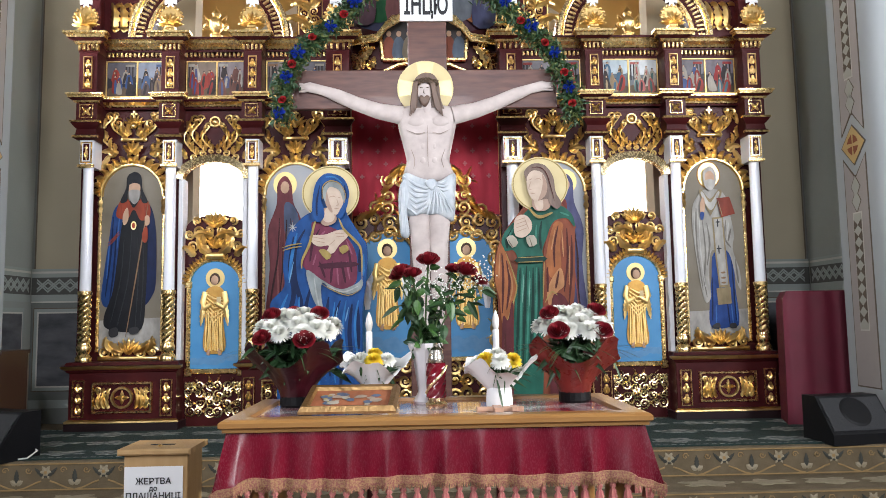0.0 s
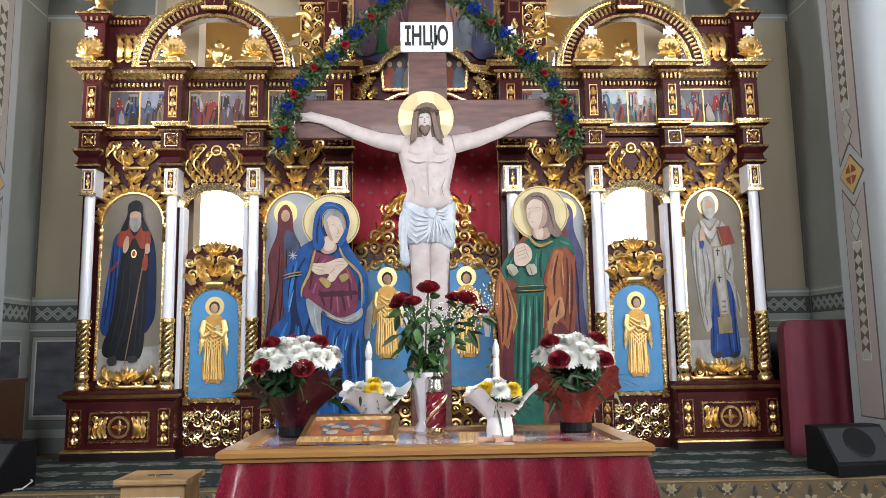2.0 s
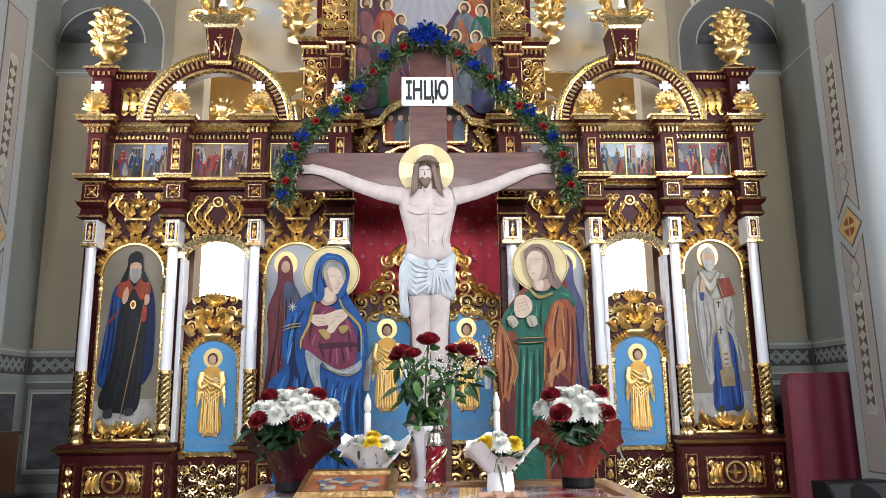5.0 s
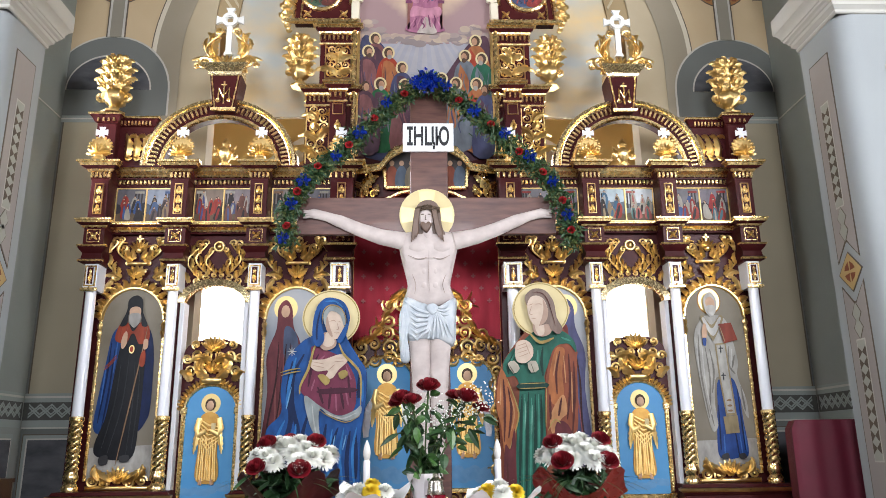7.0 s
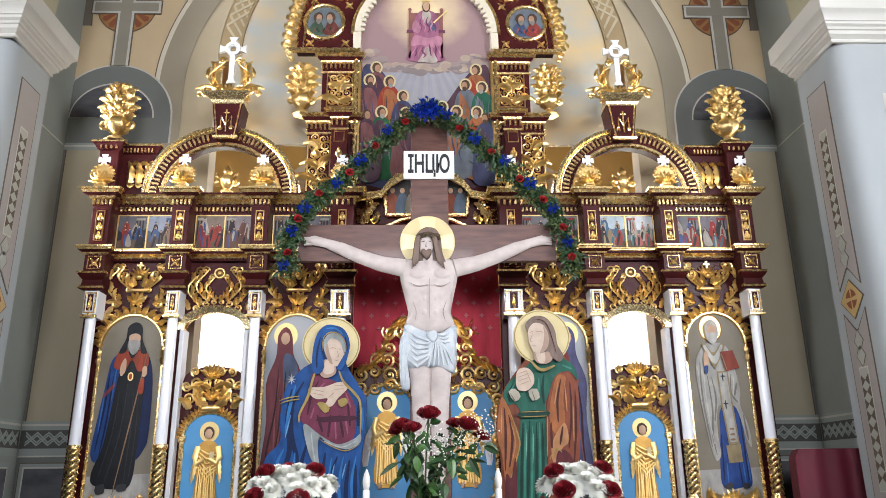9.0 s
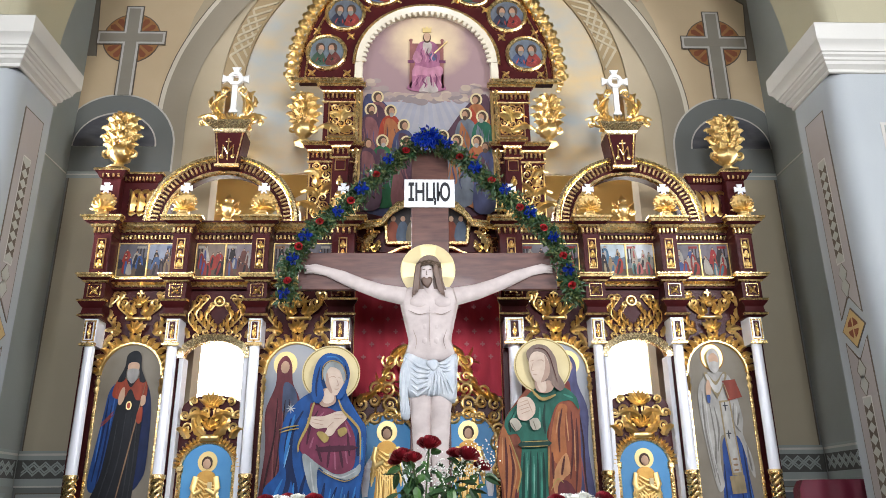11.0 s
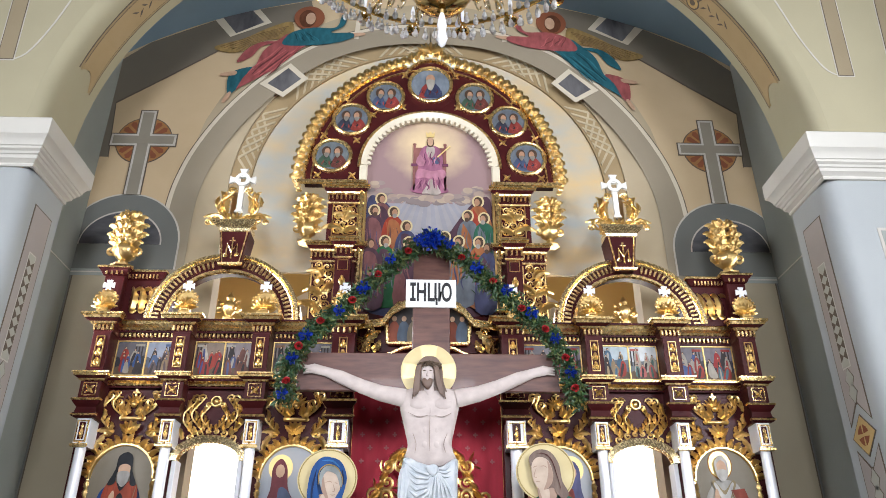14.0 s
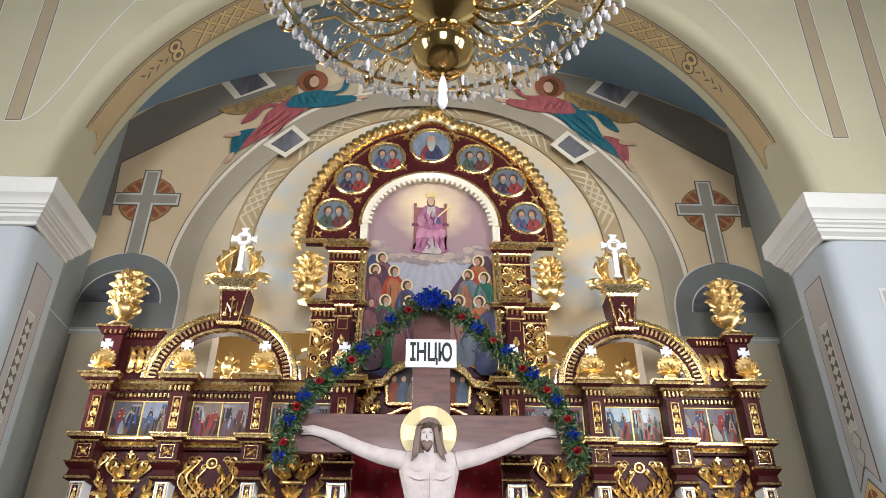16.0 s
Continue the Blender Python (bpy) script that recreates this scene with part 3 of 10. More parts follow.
# lattice band inside the arch
bm = BM()
arc_sweep(bm, 0, OC, 2.36, 2.36, 0, 180, [(0, WALL_Y + 0.09), (-0.24, WALL_Y + 0.10), (-0.24, WALL_Y + 0.20), (0, WALL_Y + 0.20)], 60, 1)
for q in range(52):
    a = 4 + 172 * q / 51
    if a % 34 > 14:
        for w in (-1, 1):
            pts = [(a - 0.55, 2.34), (a + 0.55, 2.34), (a + 0.55 + w * 6.0, 2.14), (a - 0.55 + w * 6.0, 2.14)]
            v = [(r * math.cos(radians(t)), y, OC + r * math.sin(radians(t))) for y in (WALL_Y + 0.084 + 0.003 * w, WALL_Y + 0.10) for t, r in pts]
            faces(bm, v, [(0, 1, 2, 3), (4, 7, 6, 5), (0, 4, 5, 1), (1, 5, 6, 2), (2, 6, 7, 3), (3, 7, 4, 0)], 0)
structure("lattice_band", bm, [mat("cream lattice paint", (0.56, 0.47, 0.31), 0.75, 0, None, 4, bump=0.1), mat("tan ground", (0.36, 0.265, 0.14), 0.75, 0, (0.31, 0.225, 0.115), 3, bump=0.1)], "ochre band with painted lattice inside the arch", category="ornament")

# sky painting over the iconostasis
sky_mat = mat("painted cloudy sky", (0.47, 0.50, 0.48), 0.7, 0, (0.70, 0.52, 0.27), 1.3, (1, 1, 1.7), bump=0.04, spread=0.34)
bm = BM()
vs, fs = [], []
for i in range(41):
    x = -2.2 + 4.4 * i / 40
    vs += [(x, WALL_Y + 0.13, 3.55), (x, WALL_Y + 0.13, OC + math.sqrt(2.215 ** 2 - x * x)), (x, WALL_Y + 0.18, 3.55), (x, WALL_Y + 0.18, OC + math.sqrt(2.215 ** 2 - x * x))]
for i in range(40):
    fs += [(4 * i, 4 * i + 4, 4 * i + 5, 4 * i + 1), (4 * i + 2, 4 * i + 3, 4 * i + 7, 4 * i + 6), (4 * i, 4 * i + 2, 4 * i + 6, 4 * i + 4)]
faces(bm, vs, fs)
structure("sky_painting", bm, sky_mat, "mural of a pale blue sky with yellow clouds", category="mural")

# apse behind, with windows
bm = BM()
AY = 10.8
cols = [-4.2, -3.36, -1.9, -0.5, 0.5, 1.9, 3.36, 4.2]
for i in range(len(cols) - 1):
    x0, x1 = cols[i], cols[i + 1]
    if i in (1, 5):
        box(bm, x0, x1, AY, AY + 0.35, NAVE_Z, 0.7)
        box(bm, x0, x1, AY, AY + 0.35, 2.9, 6)
    else:
        box(bm, x0, x1, AY, AY + 0.35, NAVE_Z, 6)
for s in (-1, 1):
    box(bm, *sorted((s * 4.2, s * 4.5)), 7.8, AY + 0.35, NAVE_Z, 6)
structure("wall_apse", bm, mat("yellow apse plaster", (0.72, 0.52, 0.22), 0.8, 0, (0.66, 0.47, 0.19), 1.2, bump=0.1), "yellow plaster walls of the altar room", category="wall")
bm = BM()
box(bm, -4.5, 4.5, 7.82, AY + 0.35, 6, 6.2)
structure("ceiling_apse", bm, CREAM, "cream ceiling of the altar room", category="ceiling")
for k, s in ((1, -1), (2, 1)):
    w = thing(f"window_{k}", s * 2.63, AY + 0.1, 0.7, "bright white-framed window behind the icon screen", "window", kind="structure")
    bm = BM()
    for x in (-0.73, -0.02, 0.68):
        box(bm, s * 2.63 + x, s * 2.63 + x + 0.05, AY + 0.1, AY + 0.16, 0.7, 2.9)
    for z in (0.7, 1.45, 2.85):
        box(bm, s * 2.63 - 0.73, s * 2.63 + 0.73, AY + 0.105, AY + 0.155, z, z + 0.05)
    part("window_frame", bm, WHITE, w)
bm = BM()
glow = mat("bright daylight", (0.95, 0.97, 1.0), 1.0, 0, None, 1, bump=0, emit=9.0)
box(bm, -6, 6, AY + 1.2, AY + 1.3, NAVE_Z, 6)
structure("backdrop", bm, glow, "bright daylight outside the altar windows", category="backdrop")

# nave walls behind the camera, with window openings
bm = BM()
for s in (-1, 1):
    x0, x1 = sorted((s * 6.35, s * 6.6))
    ys = [-6.2, -3.6, -2.0, -0.6, 1.0, 5.75]
    for i in range(5):
        if i in (1, 3):
            box(bm, x0, x1, ys[i], ys[i + 1], NAVE_Z, 1.6)
            box(bm, x0, x1, ys[i], ys[i + 1], 4.8, TOP)
        else:
            box(bm, x0, x1, ys[i], ys[i + 1], NAVE_Z, TOP)
box(bm, -6.35, -1.3, -6.2, -5.9, NAVE_Z, TOP)
box(bm, 1.3, 6.35, -6.2, -5.9, NAVE_Z, TOP)
box(bm, -1.3, 1.3, -6.2, -5.9, NAVE_Z, 2.4)
box(bm, -1.3, 1.3, -6.2, -5.9, 5.6, TOP)
structure("wall_nave", bm, CREAM_PALE, "pale cream nave walls with tall windows", category="wall")
bm = BM()
box(bm, -6.6, 6.6, -6.2, 7.8, TOP, TOP + 0.2)
structure("ceiling", bm, CREAM_PALE, "cream nave ceiling", category="ceiling")

# ---- iconostasis ----
PAINTS = {}


def paint(r, g, b, gloss=0.5):
    """Oil paint with brushed light and dark folds."""
    key = (r, g, b)
    if key not in PAINTS:
        PAINTS[key] = mat("oil paint", (r * 0.86, g * 0.86, b * 0.86), gloss, 0, (r * 0.42, g * 0.42, b * 0.42), 8, (1.6, 1, 0.8), bump=0.05, bump_scale=25, spread=0.5, spec=0.2)
    return PAINTS[key]


ico = thing("iconostasis", 0, 7.0, SOLEA_Z, "wine red icon screen with gilded carving, columns and arches", "icon screen")
COLS = (3.125, 2.37, 1.61)          # columns each side of the axis
WY = 7.05                           # face of the wine red wall

bm = BM()
for s in (-1, 1):
    box(bm, *sorted((s * 2.32, s * 3.25)), WY, WY + 0.15, SOLEA_Z, 2.05)
    box(bm, *sorted((s * 0.72, s * 1.70)), WY, WY + 0.15, SOLEA_Z, 2.05)
    box(bm, *sorted((s * 0.72, s * 3.25)), WY, WY + 0.16, 2.05, 2.68)
    # spandrels over the side doors
    c, hw = s * 2.01, 0.312
    n = 16
    arc = [(c + hw * math.cos(math.pi * i / n), 1.36 + 0.19 * math.sin(math.pi * i / n)) for i in range(n + 1)]
    for i in range(n):
        (xa, za), (xb, zb) = arc[i], arc[i + 1]
        poly(bm, [(xa, za), (xb, zb), (xb, 2.05), (xa, 2.05)], WY, 0.15)
box(bm, -0.72, 0.72, WY, WY + 0.15, 2.42, 3.0)
part("wall_body", bm, WINE, ico)

for s in (-1, 1):                   # gilt edge of the side door openings
    bm = BM()
    arc_sweep(bm, s * 2.01, 1.36, 0.312, 0.19, 0, 180, [(-0.03, WY - 0.03), (0.035, WY - 0.05), (0.05, WY), (-0.03, WY + 0.06)], 24)
    part("door_arch_moulding", bm, GOLD_PALE, ico, smooth=40)
    bm = BM()
    for x in (s * 2.01 - 0.30, s * 2.01 + 0.30):
        box(bm, x - 0.022, x + 0.022, WY - 0.025, WY + 0.12, -0.45, 1.36, bev=0.008)
    part("door_jamb", bm, PEARL, ico)

# plinths and pedestals
def pedestal(x0, x1, yf, name="pedestal"):
    bm = BM()
    box(bm, x0 - 0.03, x1 + 0.03, yf - 0.03, WY + 0.05, SOLEA_Z, -0.87, 1, 0.008)
    box(bm, x0, x1, yf, WY + 0.05, -0.87, -0.42, 0, 0.004)
    ped = part(name, bm, [WINE, WINE_DARK], ico)
    bm = BM()
    moulding(bm, [(0.012, -0.88), (0.028, -0.87), (0.026, -0.855), (0.004, -0.84)], x0, x1, yf)
    part("base_moulding", bm, GOLD, ped)
    bm = BM()
    moulding(bm, [(0.0, -0.43), (0.015, -0.42), (0.03, -0.40), (0.055, -0.385), (0.06, -0.365), (0.03, -0.355), (0.02, -0.335), (0, -0.33)], x0, x1, yf, seg=[1, 1, 0, 0, 1, 1, 1])
    box(bm, x0, x1, yf, WY + 0.02, -0.42, -0.331, 1)
    part("pedestal_cornice", bm, [GOLD, WINE], ped)
    return ped


def strokes(bm, lines, y, w, mi):
    """Flat brush strokes along smooth lines of (x, z)."""
    for k, ln in enumerate(lines):
        p = smooth_line(ln, 4, False)
        n = len(p)
        L, R = [], []
        for i, (x, z) in enumerate(p):
            dx, dz = p[min(i + 1, n - 1)][0] - p[max(i - 1, 0)][0], p[min(i + 1, n - 1)][1] - p[max(i - 1, 0)][1]
            q = math.hypot(dx, dz) or 1
            h = w * (0.25 + math.sin(math.pi * (i + 0.3) / n)) / 2
            L.append((x - dz / q * h, z + dx / q * h))
            R.append((x + dz / q * h, z - dx / q * h))
        poly(bm, L + R[::-1], y - 0.0003 * (k % 7), 0.0015, mi)


def folds(bm, a, b, n, y, dark, light, seed, w=0.014):
    """Painted folds between the span a = (x0, x1, z) at the top and b at the foot."""
    rng = random.Random(seed)
    for k in range(n):
        t = (k + 0.5) / n
        x0, x1 = a[0] + (a[1] - a[0]) * t, b[0] + (b[1] - b[0]) * (t + rng.uniform(-0.04, 0.04))
        q = rng.uniform(-0.02, 0.02)
        z0, z1 = a[2] - rng.uniform(0, 0.3) * (a[2] - b[2]), b[2] + rng.uniform(0, 0.15) * (a[2] - b[2])
        strokes(bm, [[(x0, z0), (x0 + (x1 - x0) * 0.35 + q, z0 + (z1 - z0) * 0.35), (x0 + (x1 - x0) * 0.7 - q, z0 + (z1 - z0) * 0.7), (x1, z1)]], y - 0.0003 * (k % 5), w * rng.uniform(0.7, 1.3), dark if k % 2 else light)


def framed(bm, x0, x1, z0, z1, y, w=0.018, h=0.018, mi=0):
    """A raised mitred frame."""
    prof = [(0, y), (w * 0.3, y - h), (w * 0.7, y - h), (w, y)]
    ring = []
    for d, yy in prof:
        ring.append([(x0 + d, yy, z0 + d), (x1 - d, yy, z0 + d), (x1 - d, yy, z1 - d), (x0 + d, yy, z1 - d)])
    vs = [p for r in ring for p in r]
    faces(bm, vs, [(4 * i + j, 4 * i + (j + 1) % 4, 4 * i + 4 + (j + 1) % 4, 4 * i + 4 + j) for i in range(3) for j in range(4)], mi)


def chain(bm, x, z0, z1, y, w=0.03, n=3):
    """A narrow upright ornament of buds and scrolls."""
    h = (z1 - z0) / n
    for i in range(n):
        z = z0 + (i + 0.5) * h
        for s in (-1, 1):
            leaf(bm, x, z - h * 0.4, y, h * 0.7, w * 0.7, math.pi / 2 - s * 0.75, 0.014, s * 1.7)
        ball(bm, x, y - 0.004, z + h * 0.25, w * 0.32, n=6)
        leaf(bm, x, z - 0.1 * h, y, h * 0.5, w * 0.5, math.pi / 2, 0.014)


for s in (-1, 1):
    xa, xb = sorted((s * 2.27, s * 3.22))
    ped = pedestal(xa, xb, 6.86)
    c = (xa + xb) / 2
    bm = BM()
    framed(bm, c - 0.27, c + 0.27, -0.79, -0.51, 6.858, 0.026, 0.022)
    for x in (xa + 0.085, xb - 0.085):
        framed(bm, x - 0.055, x + 0.055, -0.82, -0.49, 6.858, 0.014, 0.014)
    part("panel_frame", bm, GOLD_BRIGHT, ped)
    bm = BM()
    arc_sweep(bm, c, -0.65, 0.075, 0.075, 0, 360, [(0, 6.857), (0.004, 6.835), (0.020, 6.835), (0.026, 6.857)], 20)
    for a in range(4):
        leaf(bm, c, -0.65, 6.857, 0.065, 0.035, a * math.pi / 2, 0.02)
    for side in (-1, 1):
        for q in range(3):
            x = c + side * (0.115 + 0.042 * q)
            leaf(bm, x, -0.745, 6.857, 0.19 - 0.02 * q, 0.045, math.pi / 2 - side * 0.5, 0.03, side * 1.3)
            leaf(bm, x, -0.56, 6.857, 0.09, 0.03, -math.pi / 2 + side * 0.6, 0.02, -side * 1.3)
        spiral(bm, c + side * 0.215, -0.72, 6.857, 0.03, 0.5, side, 0.009)
        spiral(bm, c + side * 0.215, -0.58, 6.857, 0.03, -0.5, -side, 0.009)
    part("carved_panel", bm, GOLD, ped, "gilded carved scrolls round a cross", smooth=50)
    bm = BM()
    for x in (xa + 0.085, xb - 0.085):
        chain(bm, x, -0.80, -0.51, 6.857, 0.055, 3)
    part("carved_strip", bm, GOLD, ped, smooth=50)
    # pedestal of the inner bay
    xa, xb = sorted((s * 0.80, s * 1.70))
    ped = pedestal(xa, xb, 6.90)
    bm = BM()
    for x in (s * 1.63, s * 0.87):
        framed(bm, x - 0.055, x + 0.055, -0.82, -0.49, 6.898, 0.014, 0.014)
    framed(bm, s * 1.25 - 0.27, s * 1.25 + 0.27, -0.79, -0.51, 6.898, 0.026, 0.022)
    part("panel_frame", bm, GOLD_BRIGHT, ped)
    bm = BM()
    for x in (s * 1.63, s * 0.87):
        chain(bm, x, -0.80, -0.51, 6.897, 0.055, 3)
    scrollwork(bm, lambda x, z: True, s * 1.25 - 0.24, s * 1.25 + 0.24, -0.77, -0.53, 6.897, 0.07, 5, s * 1.25)
    part("carved_panel", bm, GOLD, ped, smooth=50)

# columns: gilded twisted foot, white shaft, gilded capital box
def column(x, y=6.92, wide=0.062, r=0.052):
    bm = BM()
    lathe(bm, x, y, [(r * 1.35, -0.33), (r * 1.4, -0.30), (r * 1.2, -0.28), (r * 0.95, -0.26), (r * 1.2, -0.23), (r * 1.25, -0.20), (r * 1.02, -0.18), (r, -0.165)], 14)
    col = part("column", bm, GOLD_BRIGHT, ico, smooth=40)
    bm = BM()
    prof = [(r * 1.0, -0.165 + 0.435 * i / 24) for i in range(25)]
    lathe(bm, x, y, prof, 20, 0, 24.0, 0.13, 5)
    part("twisted_shaft", bm, GOLD_BRIGHT, col, "spirally fluted gilded shaft", smooth=60)
    bm = BM()
    lathe(bm, x, y, [(r * 1.05, 0.27), (r * 1.22, 0.275), (r * 1.22, 0.305), (r * 1.0, 0.31)], 14)
    part("ring", bm, GOLD_BRIGHT, col, smooth=40)
    bm = BM()
    lathe(bm, x, y, [(r * 0.96, 0.305), (r * 0.93, 0.9), (r * 0.90, 1.45)], 18)
    part("shaft", bm, PEARL, col, "glossy white column shaft", smooth=40)
    bm = BM()
    box(bm, x - wide, x + wide, y - wide, WY, 1.45, 1.70, 1, 0.006)
    box(bm, x - wide * 0.42, x + wide * 0.42, y - wide - 0.004, y - wide + 0.01, 1.51, 1.665, 0)
    part("capital", bm, [WINE, PEARL], col)
    bm = BM()
    framed(bm, x - wide + 0.008, x + wide - 0.008, 1.485, 1.685, y - wide - 0.001, 0.016, 0.012)
    moulding(bm, [(0, 1.44), (0.014, 1.448), (0.014, 1.468), (0, 1.478)], x - wide, x + wide, y - wide)
    for s in (-1, 1):
        leaf(bm, x, 1.52, y - wide, 0.13, 0.03, math.pi / 2 - s * 0.25, 0.018, s * 0.9)
    leaf(bm, x, 1.51, y - wide, 0.15, 0.035, math.pi / 2, 0.022)
    for zz in (1.47, 1.475):
        ball(bm, x, y - wide - 0.004, zz, 0.012, n=6)
    part("capital_frame", bm, GOLD_BRIGHT, col, smooth=40)
    # dark block with stepped gilded bands above the capital
    bm = BM()
    w2 = wide + 0.022
    moulding(bm, [(0.0, 1.70), (0.03, 1.715), (0.03, 1.735), (0.012, 1.75), (0.005, 1.80), (0.03, 1.83), (0.045, 1.855), (0.045, 1.875), (0.01, 1.885), (0.01, 2.04), (0, 2.04)], x - w2, x + w2, y - w2 + 0.01)
    box(bm, x - w2, x + w2, y - w2 + 0.011, WY + 0.01, 1.70, 2.045)
    part("block", bm, WINE, col)
    bm = BM()
    moulding(bm, [(0.032, 1.715), (0.036, 1.725), (0.032, 1.735)], x - w2, x + w2, y - w2 + 0.01)
    moulding(bm, [(0.047, 1.855), (0.052, 1.865), (0.047, 1.875)], x - w2, x + w2, y - w2 + 0.01)
    framed(bm, x - w2 + 0.02, x + w2 - 0.02, 1.90, 2.03, y - w2 - 0.002, 0.012, 0.01)
    for k in range(4):
        leaf(bm, x, 1.965, y - w2 - 0.002, 0.055, 0.03, k * math.pi / 2 + 0.785, 0.014)
    part("gilt_band", bm, GOLD_BRIGHT, col)
    # square block and strip beside the feast icons
    bm = BM()
    box(bm, x - w2, x + w2, y - w2 + 0.01, WY + 0.01, 2.14, 2.53, 0, 0.004)
    part("upper_block", bm, WINE, col)
    bm = BM()
    framed(bm, x - 0.042, x + 0.042, 2.18, 2.49, y - w2 + 0.009, 0.012, 0.012)
    chain(bm, x, 2.19, 2.47, y - w2 + 0.008, 0.05, 3)
    part("upper_strip", bm, GOLD, col, smooth=50)
    return col


for s in (-1, 1):
    for x in COLS:
        column(s * x)
    column(s * 0.815, 6.92, 0.088, 0.06)

# entablature: lower cornice, dentils, top cornice, broken forward over the columns
LOWER = [(0.0, 2.045), (0.02, 2.05), (0.025, 2.065), (0.06, 2.085), (0.065, 2.105), (0.075, 2.11), (0.075, 2.125), (0.0, 2.135)]
UPPER = [(0.0, 2.605), (0.02, 2.61), (0.03, 2.63), (0.075, 2.65), (0.085, 2.675), (0.105, 2.68), (0.105, 2.70), (0.0, 2.71)]
for s in (-1, 1):
    xa, xb = sorted((s * 0.74, s * 3.22))
    for prof, nm in ((LOWER, "cornice"), (UPPER, "top_cornice")):
        bm = BM()
        low = nm == "cornice"
        moulding(bm, prof, xa, xb, WY - 0.035, 0, seg=[0, 0, 0, 1, 0, 0, 0] if low else [0, 0, 0, 0, 0, 1, 0])
        box(bm, xa, xb, WY - 0.034, WY + 0.1, prof[0][1], prof[-1][1], 1)
        for x in (*COLS, 0.815):
            w = 0.095 if x > 1 else 0.125
            moulding(bm, prof, s * x - w, s * x + w, 6.845, seg=[0, 0, 1, 0, 0, 0, 0])
            box(bm, s * x - w, s * x + w, 6.846, WY, prof[0][1], prof[-1][1], 1)
        cor = part(nm, bm, [GOLD_BRIGHT, WINE], ico)
        bm = BM()          # wine red shadow line under the cornice
        z = prof[0][1]
        pr = [(0.0, z - 0.02), (0.012, z - 0.018), (0.016, z - 0.003), (0, z)]
        moulding(bm, pr, xa, xb, WY - 0.035)
        part("under_band", bm, WINE, cor)
    # dentils
    bm = BM()
    x = 0.76
    while x < 3.2:
        box(bm, s * x - 0.011, s * x + 0.011, WY - 0.03, WY + 0.01, 2.545, 2.60, 0, 0.004)
        x += 0.041
    for c in (*COLS, 0.815):
        w = 0.08 if c > 1 else 0.11
        for q in range(5):
            xx = s * c - w + 2 * w * q / 4
            box(bm, xx - 0.011, xx + 0.011, 6.825, 6.87, 2.545, 2.60, 0, 0.004)
    tagged(part("dentil_band", bm, GOLD_BRIGHT, ico), kind="stuff")
    bm = BM()
    for c in (*COLS, 0.815):
        w = 0.09 if c > 1 else 0.12
        box(bm, s * c - w, s * c + w, 6.85, WY + 0.01, 2.53, 2.61)
    part("frieze", bm, WINE, ico)

